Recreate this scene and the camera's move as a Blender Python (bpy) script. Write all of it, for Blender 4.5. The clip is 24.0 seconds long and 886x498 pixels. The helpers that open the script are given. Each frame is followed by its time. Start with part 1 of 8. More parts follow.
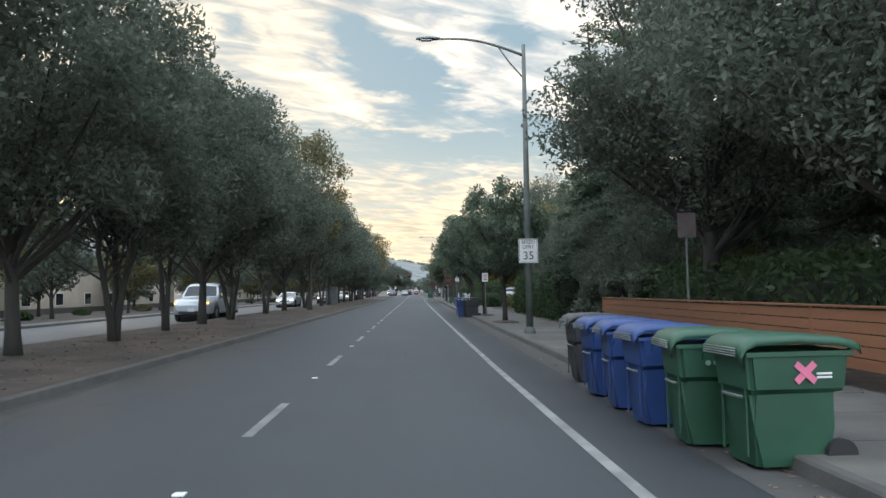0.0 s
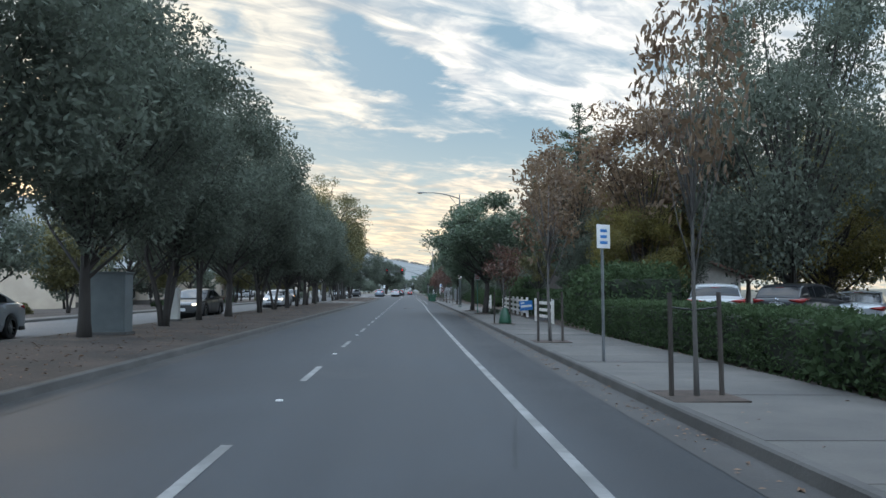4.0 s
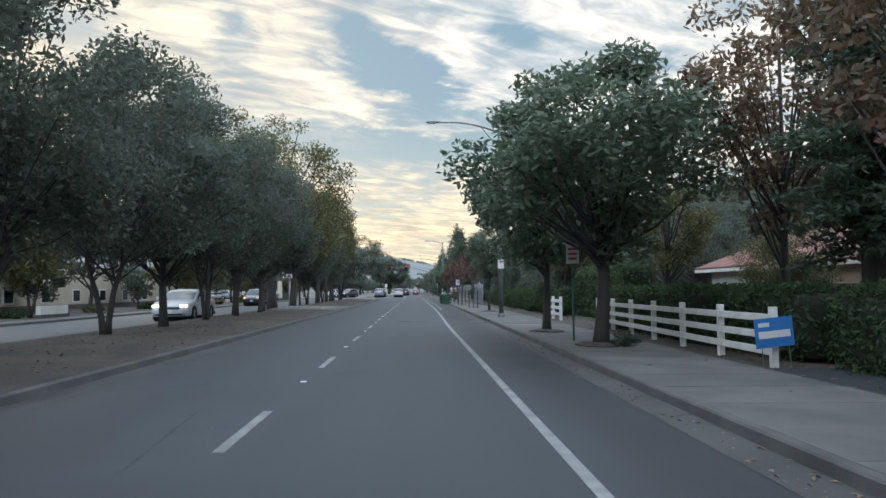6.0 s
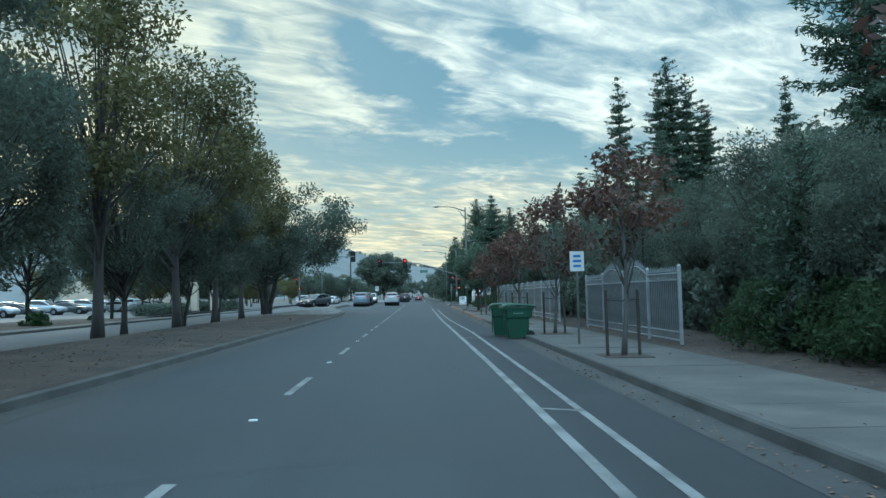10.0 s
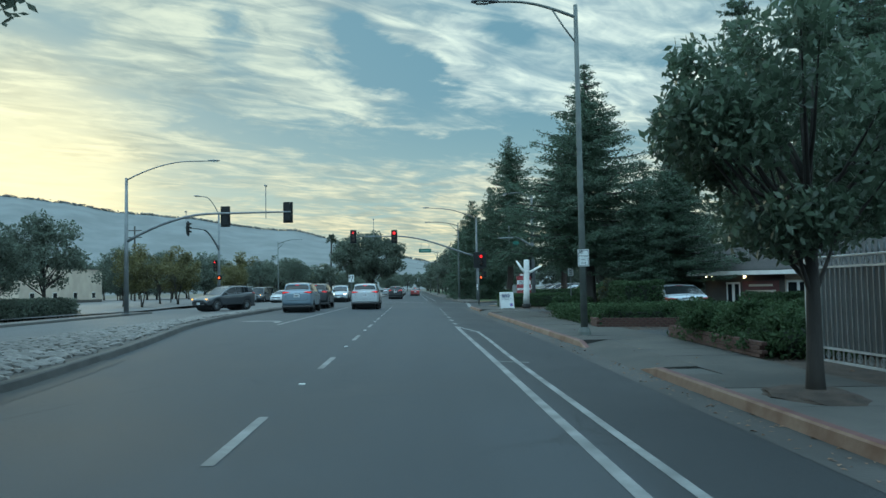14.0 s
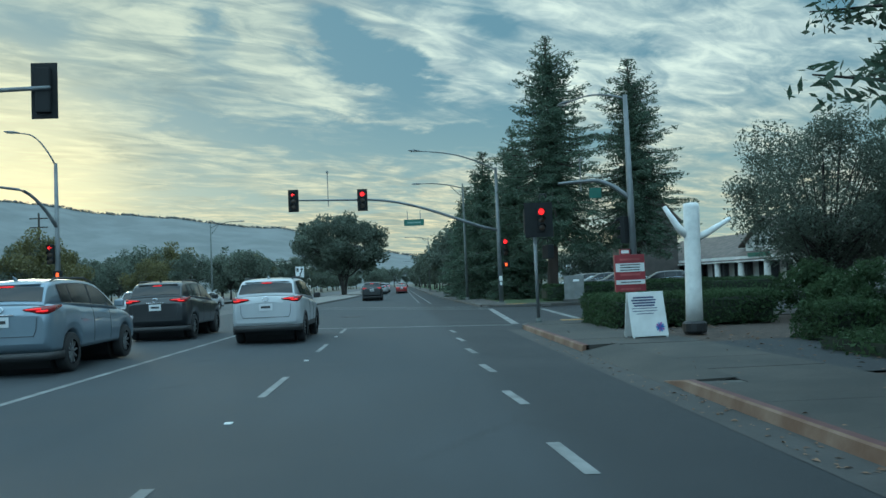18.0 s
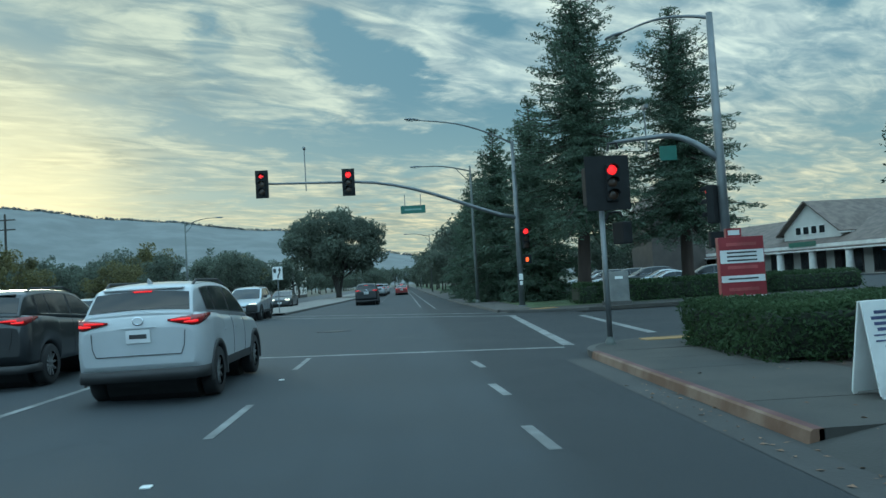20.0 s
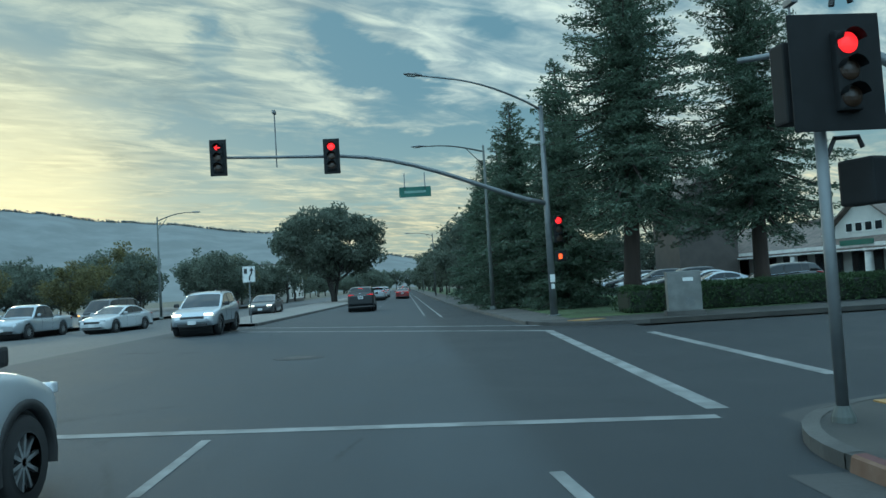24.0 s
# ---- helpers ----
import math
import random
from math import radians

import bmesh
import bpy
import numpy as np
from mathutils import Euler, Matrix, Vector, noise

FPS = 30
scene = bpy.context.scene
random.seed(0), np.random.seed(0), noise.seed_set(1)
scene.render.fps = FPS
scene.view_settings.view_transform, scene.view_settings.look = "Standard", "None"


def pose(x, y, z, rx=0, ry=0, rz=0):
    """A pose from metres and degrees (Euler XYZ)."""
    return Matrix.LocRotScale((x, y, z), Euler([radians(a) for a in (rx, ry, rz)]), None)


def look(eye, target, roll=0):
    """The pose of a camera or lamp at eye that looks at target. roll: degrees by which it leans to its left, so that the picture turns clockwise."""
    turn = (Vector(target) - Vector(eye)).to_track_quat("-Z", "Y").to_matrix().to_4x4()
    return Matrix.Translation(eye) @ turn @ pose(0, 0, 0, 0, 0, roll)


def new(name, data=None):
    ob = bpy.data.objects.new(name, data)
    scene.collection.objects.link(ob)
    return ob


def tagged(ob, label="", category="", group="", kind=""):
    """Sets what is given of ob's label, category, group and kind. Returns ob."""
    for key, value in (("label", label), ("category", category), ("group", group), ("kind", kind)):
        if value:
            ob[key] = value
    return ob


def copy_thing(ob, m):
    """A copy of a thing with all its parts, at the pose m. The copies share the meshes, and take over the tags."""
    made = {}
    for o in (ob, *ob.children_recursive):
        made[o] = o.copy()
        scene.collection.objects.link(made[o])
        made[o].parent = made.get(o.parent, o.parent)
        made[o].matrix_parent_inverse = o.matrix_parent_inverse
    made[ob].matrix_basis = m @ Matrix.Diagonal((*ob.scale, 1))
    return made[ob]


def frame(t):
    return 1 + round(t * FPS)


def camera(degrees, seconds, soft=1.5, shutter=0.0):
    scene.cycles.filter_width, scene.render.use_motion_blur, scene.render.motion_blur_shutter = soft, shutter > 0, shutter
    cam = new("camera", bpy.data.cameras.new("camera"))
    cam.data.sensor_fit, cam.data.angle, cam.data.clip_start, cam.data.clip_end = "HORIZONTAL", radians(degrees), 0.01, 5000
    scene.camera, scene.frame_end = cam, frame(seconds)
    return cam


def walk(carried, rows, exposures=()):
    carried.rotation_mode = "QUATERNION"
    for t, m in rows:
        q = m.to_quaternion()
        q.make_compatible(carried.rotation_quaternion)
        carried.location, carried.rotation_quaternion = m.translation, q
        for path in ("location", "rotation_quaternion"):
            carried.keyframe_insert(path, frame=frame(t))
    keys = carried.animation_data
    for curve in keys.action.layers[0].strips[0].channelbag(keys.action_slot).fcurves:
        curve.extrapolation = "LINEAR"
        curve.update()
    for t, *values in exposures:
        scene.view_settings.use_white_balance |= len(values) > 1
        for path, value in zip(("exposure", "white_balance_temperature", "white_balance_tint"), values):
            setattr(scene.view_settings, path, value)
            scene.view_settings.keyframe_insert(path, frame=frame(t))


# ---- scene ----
cam = camera(60.0, 24.0)
EXPOSURE = [(0, 0.76, 6950, 14), (1.5, 0.72, 6800, 13), (4, 0.58, 6250, 12), (7.2, 0.60, 6650, 13), (9.2, 0.38, 5350, -7), (13, 0.15, 5480, -11), (16, -0.01, 5380, -14), (18, -0.05, 5380, -14), (24, -0.1, 5360, -14)]
PATH = [
    (0.0, pose(-0.055, 0.297, 1.418, 93.10, 0, -2.10) @ pose(0, 0, 0, 0, 0, -1.01)),
    (0.5, pose(-0.042, 6.753, 1.410, 93.08, 0, -2.28) @ pose(0, 0, 0, 0, 0, -1.11)),
    (1.0, pose(-0.035, 13.346, 1.403, 93.02, 0, -2.36) @ pose(0, 0, 0, 0, 0, -1.19)),
    (1.5, pose(-0.039, 20.084, 1.401, 93.01, 0, -2.50) @ pose(0, 0, 0, 0, 0, -1.18)),
    (3.5, pose(-0.074, 47.530, 1.403, 93.10, 0, -2.52) @ pose(0, 0, 0, 0, 0, -0.54)),
    (4.0, pose(-0.083, 54.376, 1.403, 93.12, 0, -2.54) @ pose(0, 0, 0, 0, 0, -0.26)),
    (4.5, pose(-0.086, 61.253, 1.402, 93.12, 0, -2.42) @ pose(0, 0, 0, 0, 0, -0.07)),
    (5.0, pose(-0.079, 68.157, 1.399, 93.11, 0, -2.33) @ pose(0, 0, 0, 0, 0, -0.08)),
    (5.5, pose(-0.059, 74.998, 1.395, 93.06, 0, -2.26) @ pose(0, 0, 0, 0, 0, -0.31)),
    (6.0, pose(-0.030, 81.710, 1.390, 93.06, 0, -2.14) @ pose(0, 0, 0, 0, 0, -0.65)),
    (6.5, pose(-0.000, 88.473, 1.383, 93.03, 0, -2.15) @ pose(0, 0, 0, 0, 0, -0.92)),
    (7.0, pose(0.025, 95.541, 1.373, 93.00, 0, -2.39) @ pose(0, 0, 0, 0, 0, -1.02)),
    (7.5, pose(0.053, 102.731, 1.361, 93.05, 0, -2.49) @ pose(0, 0, 0, 0, 0, -1.09)),
    (8.0, pose(0.089, 109.615, 1.349, 93.09, 0, -2.27) @ pose(0, 0, 0, 0, 0, -1.30)),
    (8.5, pose(0.123, 116.184, 1.338, 93.19, 0, -1.85) @ pose(0, 0, 0, 0, 0, -1.59)),
    (9.0, pose(0.140, 122.800, 1.334, 93.31, 0, -1.72) @ pose(0, 0, 0, 0, 0, -1.74)),
    (9.5, pose(0.130, 129.557, 1.337, 93.36, 0, -1.83) @ pose(0, 0, 0, 0, 0, -1.62)),
    (10.0, pose(0.098, 136.241, 1.346, 93.39, 0, -1.94) @ pose(0, 0, 0, 0, 0, -1.34)),
    (10.5, pose(0.061, 142.749, 1.350, 93.33, 0, -1.95) @ pose(0, 0, 0, 0, 0, -1.16)),
    (12.5, pose(-0.082, 168.626, 1.335, 92.98, 0, -2.15) @ pose(0, 0, 0, 0, 0, -1.37)),
    (13.0, pose(-0.106, 174.318, 1.334, 93.00, 0, -2.16) @ pose(0, 0, 0, 0, 0, -1.30)),
    (13.5, pose(-0.112, 179.679, 1.344, 92.96, 0, -2.18) @ pose(0, 0, 0, 0, 0, -1.17)),
    (14.0, pose(-0.109, 184.766, 1.361, 92.92, 0, -2.26) @ pose(0, 0, 0, 0, 0, -1.08)),
    (14.5, pose(-0.100, 189.596, 1.380, 92.78, 0, -2.49) @ pose(0, 0, 0, 0, 0, -1.06)),
    (15.0, pose(-0.083, 194.156, 1.397, 92.71, 0, -2.69) @ pose(0, 0, 0, 0, 0, -1.13)),
    (15.5, pose(-0.056, 198.427, 1.413, 92.65, 0, -2.86) @ pose(0, 0, 0, 0, 0, -1.29)),
    (16.0, pose(-0.018, 202.419, 1.425, 92.60, 0, -2.98) @ pose(0, 0, 0, 0, 0, -1.52)),
    (16.5, pose(0.033, 206.163, 1.434, 92.52, 0, -3.03) @ pose(0, 0, 0, 0, 0, -1.76)),
    (17.0, pose(0.091, 209.658, 1.442, 92.45, 0, -3.02) @ pose(0, 0, 0, 0, 0, -1.99)),
    (17.5, pose(0.151, 212.864, 1.448, 92.45, 0, -3.06) @ pose(0, 0, 0, 0, 0, -2.21)),
    (18.0, pose(0.208, 215.766, 1.457, 92.47, 0, -3.21) @ pose(0, 0, 0, 0, 0, -2.46)),
    (18.5, pose(0.261, 218.426, 1.471, 92.44, 0, -3.18) @ pose(0, 0, 0, 0, 0, -2.76)),
    (20.5, pose(0.445, 226.676, 1.531, 92.46, 0, -3.18) @ pose(0, 0, 0, 0, 0, -3.56)),
    (21.0, pose(0.475, 228.173, 1.543, 92.51, 0, -3.19) @ pose(0, 0, 0, 0, 0, -3.61)),
    (21.5, pose(0.486, 229.455, 1.550, 92.52, 0, -3.24) @ pose(0, 0, 0, 0, 0, -3.59)),
    (22.0, pose(0.488, 230.526, 1.553, 92.50, 0, -3.24) @ pose(0, 0, 0, 0, 0, -3.56)),
    (22.5, pose(0.488, 231.423, 1.555, 92.51, 0, -3.26) @ pose(0, 0, 0, 0, 0, -3.52)),
    (23.0, pose(0.490, 232.217, 1.556, 92.58, 0, -3.21) @ pose(0, 0, 0, 0, 0, -3.48)),
    (23.5, pose(0.498, 232.935, 1.555, 92.65, 0, -3.13) @ pose(0, 0, 0, 0, 0, -3.45)),
    (24.0, pose(0.515, 233.561, 1.553, 92.64, 0, -3.04) @ pose(0, 0, 0, 0, 0, -3.46)),
]
walk(cam, PATH, EXPOSURE)

# ---- world and light ----
SUN_AZ, SUN_EL = radians(-27.0), radians(7.5)
SUN_DIR = Vector((math.sin(SUN_AZ) * math.cos(SUN_EL), math.cos(SUN_AZ) * math.cos(SUN_EL), math.sin(SUN_EL)))


class Nodes:
    """A short way to write node trees."""

    def __init__(self, tree):
        self.tree = tree
        tree.nodes.clear()

    def add(self, kind, **props):
        n = self.tree.nodes.new(kind)
        for key, value in props.items():
            if key == "op":
                n.operation = value
            elif key == "blend":
                n.blend_type = value
            elif key == "dtype":
                n.data_type = value
        return n

    def put(self, socket, value):
        if isinstance(value, bpy.types.NodeSocket):
            self.tree.links.new(value, socket)
        else:
            socket.default_value = value

    def math(self, op, a, b=0.0, c=0.0, clamp=False):
        n = self.add("ShaderNodeMath", op=op)
        n.use_clamp = clamp
        for i, v in enumerate((a, b, c)):
            self.put(n.inputs[i], v)
        return n.outputs[0]

    def vmath(self, op, a, b=(0, 0, 0)):
        n = self.add("ShaderNodeVectorMath", op=op)
        self.put(n.inputs[0], a)
        self.put(n.inputs[1], b)
        return n.outputs["Value" if op in ("DOT_PRODUCT", "LENGTH") else "Vector"]

    def mix(self, fac, a, b, blend="MIX"):
        n = self.add("ShaderNodeMix", dtype="RGBA")
        n.blend_type = blend
        self.put(n.inputs[0], fac)
        for s, v in ((n.inputs[6], a), (n.inputs[7], b)):
            self.put(s, v if isinstance(v, bpy.types.NodeSocket) else (*v, 1))
        return n.outputs[2]

    def noise(self, vec, scale, detail=4.0, rough=0.55, distort=0.0):
        n = self.add("ShaderNodeTexNoise")
        if vec is not None:
            self.put(n.inputs["Vector"], vec)
        n.inputs["Scale"].default_value = scale
        n.inputs["Detail"].default_value = detail
        n.inputs["Roughness"].default_value = rough
        n.inputs["Distortion"].default_value = distort
        return n.outputs["Fac"]

    def ramp(self, fac, lo, hi, smooth=True):
        n = self.add("ShaderNodeMapRange")
        n.interpolation_type = "SMOOTHSTEP" if smooth else "LINEAR"
        self.put(n.inputs[0], fac)
        n.inputs[1].default_value, n.inputs[2].default_value = lo, hi
        return n.outputs[0]

    def combine(self, x, y, z):
        n = self.add("ShaderNodeCombineXYZ")
        for i, v in enumerate((x, y, z)):
            self.put(n.inputs[i], v)
        return n.outputs[0]

    def separate(self, v):
        n = self.add("ShaderNodeSeparateXYZ")
        self.put(n.inputs[0], v)
        return n.outputs


def build_world():
    world = bpy.data.worlds.new("evening_sky")
    scene.world = world
    world.use_nodes = True
    n = Nodes(world.node_tree)
    sky = n.add("ShaderNodeTexSky")
    sky.sky_type = "NISHITA"
    sky.sun_disc = False
    sky.sun_elevation = SUN_EL
    sky.sun_rotation = SUN_AZ
    sky.air_density, sky.dust_density, sky.ozone_density = 1.2, 2.0, 1.5
    coord = n.add("ShaderNodeTexCoord").outputs["Generated"]
    d = n.vmath("NORMALIZE", coord)
    dx, dy, dz = n.separate(d)
    up = n.math("MAXIMUM", dz, 0.0)
    az = n.math("ARCTAN2", dx, dy)
    # cloud layer on a flat ceiling, seen in perspective
    inv = n.math("DIVIDE", 1.0, n.math("ADD", up, 0.10))
    px, py = n.math("MULTIPLY", dx, inv), n.math("MULTIPLY", dy, inv)
    flat = n.combine(px, py, 3.7)
    turned = n.combine(n.math("ADD", n.math("MULTIPLY", px, 0.80), n.math("MULTIPLY", py, 0.55)), n.math("SUBTRACT", n.math("MULTIPLY", py, 0.80), n.math("MULTIPLY", px, 0.55)), 1.3)
    billow = n.noise(n.vmath("MULTIPLY", turned, (1.0, 1.5, 1.0)), 1.5, 8.0, 0.52, 0.45)
    wisps = n.noise(n.vmath("MULTIPLY", turned, (1.5, 3.0, 1.0)), 2.2, 6.0, 0.55, 1.3)
    warp = n.noise(flat, 2.6, 5.0, 0.62, 0.4)
    warp2 = n.noise(n.vmath("ADD", flat, (7.3, 1.9, 0.0)), 2.9, 5.0, 0.62, 0.4)
    aw = n.math("ADD", az, n.math("MULTIPLY", n.math("SUBTRACT", warp, 0.5), 0.20))
    ew = n.math("ADD", up, n.math("MULTIPLY", n.math("SUBTRACT", warp2, 0.5), 0.085))
    total = None
    for a0, e0, la, le, tilt, amount in CLOUD_BANKS + CLEAR_GAPS:
        u, v = n.math("SUBTRACT", aw, a0), n.math("SUBTRACT", ew, e0)
        c, s = math.cos(radians(tilt)), math.sin(radians(tilt))
        p = n.math("MULTIPLY", n.math("ADD", n.math("MULTIPLY", u, c), n.math("MULTIPLY", v, s)), 1 / la)
        q = n.math("MULTIPLY", n.math("SUBTRACT", n.math("MULTIPLY", v, c), n.math("MULTIPLY", u, s)), 1 / le)
        r2 = n.math("ADD", n.math("MULTIPLY", p, p), n.math("MULTIPLY", q, q))
        g = n.math("MULTIPLY", n.math("EXPONENT", n.math("MULTIPLY", r2, -1.0)), amount)
        total = g if total is None else n.math("ADD", total, g)
    streak = n.noise(n.combine(n.math("MULTIPLY", az, 5.0), n.math("ADD", n.math("MULTIPLY", up, 30.0), n.math("MULTIPLY", az, 3.0)), 0.0), 1.3, 6.0, 0.6, 1.2)
    total = n.math("ADD", total, n.math("MULTIPLY", n.math("MULTIPLY", n.math("SUBTRACT", streak, 0.5), 1.7), n.ramp(up, 0.36, 0.16)))
    dens = n.math("ADD", n.math("ADD", n.math("MULTIPLY", billow, 0.55), n.math("MULTIPLY", wisps, 0.35)), n.math("MULTIPLY", total, 0.27))
    cover = n.ramp(dens, 0.23, 0.68)
    # colours
    toward = n.vmath("DOT_PRODUCT", d, tuple(SUN_DIR))
    near_sun = n.ramp(toward, 0.80, 1.0)
    low = n.math("SUBTRACT", 1.0, n.ramp(up, 0.03, 0.26))
    warm = n.math("MULTIPLY", low, n.ramp(dy, 0.3, 0.95))
    high_cloud = n.mix(near_sun, (0.86, 0.82, 0.75), (0.76, 0.69, 0.56))
    cloud = n.mix(warm, high_cloud, (0.95, 0.73, 0.47))
    shade = n.mix(n.ramp(n.math("ADD", n.math("MULTIPLY", wisps, 0.6), n.math("MULTIPLY", billow, 0.4)), 0.36, 0.62), (0.60, 0.66, 0.73), (1.08, 1.06, 1.02))
    cloud = n.mix(1.0, cloud, shade, "MULTIPLY")
    fleck = n.noise(n.vmath("MULTIPLY", turned, (1.0, 2.2, 1.0)), 4.2, 7.0, 0.6, 0.9)
    cloud = n.mix(1.0, cloud, n.mix(n.ramp(fleck, 0.36, 0.66), (0.78, 0.82, 0.87), (1.10, 1.09, 1.06)), "MULTIPLY")
    clear = n.mix(1.0, n.mix(1.0, sky.outputs[0], (0.011, 0.011, 0.011), "MULTIPLY"), n.mix(low, (0.175, 0.275, 0.345), (0.36, 0.43, 0.42)), "ADD")
    colour = n.mix(n.math("MULTIPLY", cover, 0.92), clear, cloud)
    glow = n.math("POWER", n.ramp(toward, 0.972, 1.0), 3.0)
    colour = n.mix(1.0, colour, n.mix(glow, (0, 0, 0), (0.46, 0.28, 0.07)), "ADD")
    # the sky brightens towards the zenith and the open east behind the road
    lift = n.math("MAXIMUM", n.ramp(up, 0.36, 0.80), n.ramp(dy, 0.55, -0.35))
    colour = n.mix(1.0, colour, n.mix(lift, (1, 1, 1), (3.15, 3.45, 3.95)), "MULTIPLY")
    below = n.ramp(dz, -0.03, 0.0)
    colour = n.mix(below, (0.09, 0.095, 0.10), colour)
    back = n.add("ShaderNodeBackground")
    n.put(back.inputs[0], colour)
    back.inputs[1].default_value = SKY_STRENGTH
    out = n.add("ShaderNodeOutputWorld")
    n.put(out.inputs[0], back.outputs[0])


SKY_STRENGTH = 1.0
# banks of cloud and clear gaps of this evening: azimuth, height, half length, half height, tilt, amount
CLOUD_BANKS = [
    (-0.169, 0.314, 0.091, 0.037, -38, 1.0), (-0.258, 0.297, 0.055, 0.044, -56, 0.7), (-0.111, 0.348, 0.06, 0.016, -14, 1.0),
    (-0.008, 0.317, 0.064, 0.018, -21, 1.0), (0.073, 0.26, 0.059, 0.019, -43, 1.1), (0.25, 0.323, 0.08, 0.029, -11, 0.8),
    (0.075, 0.315, 0.044, 0.026, -33, 0.7), (0.429, 0.283, 0.105, 0.044, -18, 0.6), (-0.095, 0.243, 0.082, 0.009, -1, 1.1),
    (-0.032, 0.216, 0.111, 0.007, -5, 0.8), (0.273, 0.23, 0.165, 0.033, -8, 0.55), (0.047, 0.135, 0.118, 0.012, 2, 1.0),
    (-0.005, 0.082, 0.125, 0.022, -4, 0.8), (-0.324, 0.288, 0.073, 0.041, -30, 1.0), (-0.47, 0.254, 0.075, 0.037, 3, 0.7),
    (-0.358, 0.176, 0.074, 0.013, -3, 0.8),
]
CLEAR_GAPS = [
    (-0.101, 0.313, 0.038, 0.029, -30, -1.5), (-0.02, 0.27, 0.063, 0.032, -29, -1.6), (0.142, 0.324, 0.032, 0.021, -24, -1.2),
    (0.052, 0.185, 0.18, 0.025, -1, -1.3), (0.323, 0.272, 0.052, 0.01, -11, -0.7), (0.528, 0.293, 0.046, 0.022, -24, -0.8),
    (-0.042, 0.106, 0.059, 0.007, 4, -0.7), (0.131, 0.219, 0.069, 0.015, -17, -0.9), (-0.242, 0.312, 0.044, 0.019, -48, -1.2),
    (-0.456, 0.301, 0.062, 0.029, -7, -0.9), (-0.287, 0.207, 0.073, 0.01, 6, -1.0), (-0.166, 0.189, 0.064, 0.016, -10, -0.9),
    (-0.389, 0.23, 0.042, 0.009, -5, -0.8), (-0.226, 0.12, 0.092, 0.01, -3, -0.7),
]
build_world()
sun = new("sun", bpy.data.lights.new("sun", "SUN"))
sun.data.energy, sun.data.angle, sun.data.color = 0.6, radians(12), (1.0, 0.82, 0.6)
sun.matrix_world = look((0, 0, 60), Vector((0, 0, 60)) - SUN_DIR)

# ---- materials ----
def material(name, colour, rough=0.7, metal=0.0, vary=0.25, scale=3.0, fine=40.0, bump=0.0, tint=None, stretch=(1, 1, 1), coat=0.0, emit=None, power=0.0, space="Object", island=0.0, leaf=False, spec=0.5, random_object=0.0):
    m = bpy.data.materials.new(name)
    m.use_nodes = True
    n = Nodes(m.node_tree)
    out = n.add("ShaderNodeOutputMaterial")
    b = n.add("ShaderNodeBsdfPrincipled")
    coord = n.add("ShaderNodeTexCoord").outputs[space]
    vec = n.vmath("MULTIPLY", coord, stretch) if stretch != (1, 1, 1) else coord
    big = n.noise(vec, scale, 3.0)
    small = n.noise(vec, fine, 3.0, 0.6)
    dark = tuple(c * (1 - vary) for c in colour)
    light = tuple(min(1, c * (1 + vary)) for c in (tint or colour))
    col = n.mix(n.ramp(big, 0.3, 0.7), dark, light)
    col = n.mix(n.math("MULTIPLY", small, min(1.0, vary * 1.4)), col, tuple(c * 0.6 for c in colour))
    if island:
        r = n.add("ShaderNodeNewGeometry").outputs["Random Per Island"]
        col = n.mix(n.math("MULTIPLY", r, island), col, tuple(min(1, c * 1.9 + 0.01) for c in (tint or colour)))
    if random_object:
        r = n.add("ShaderNodeObjectInfo").outputs["Random"]
        col = n.mix(n.math("MULTIPLY", r, random_object), col, tuple(c * 0.55 for c in colour))
    n.put(b.inputs["Base Color"], col)
    n.put(b.inputs["Roughness"], n.math("ADD", rough - 0.08, n.math("MULTIPLY", big, 0.16), clamp=True))
    b.inputs["Metallic"].default_value = metal
    b.inputs["Specular IOR Level"].default_value = spec
    b.inputs["Coat Weight"].default_value = coat
    b.inputs["Coat Roughness"].default_value = 0.06
    if emit:
        b.inputs["Emission Color"].default_value = (*emit, 1)
        b.inputs["Emission Strength"].default_value = power
    if bump:
        bp = n.add("ShaderNodeBump")
        bp.inputs["Strength"].default_value = bump
        bp.inputs["Distance"].default_value = 0.02
        n.put(bp.inputs["Height"], small)
        n.put(b.inputs["Normal"], bp.outputs[0])
    if leaf:
        t = n.add("ShaderNodeBsdfTranslucent")
        n.put(t.inputs[0], col)
        mx = n.add("ShaderNodeMixShader")
        mx.inputs[0].default_value = 0.42
        n.put(mx.inputs[1], b.outputs[0])
        n.put(mx.inputs[2], t.outputs[0])
        n.put(out.inputs[0], mx.outputs[0])
    else:
        n.put(out.inputs[0], b.outputs[0])
    return m


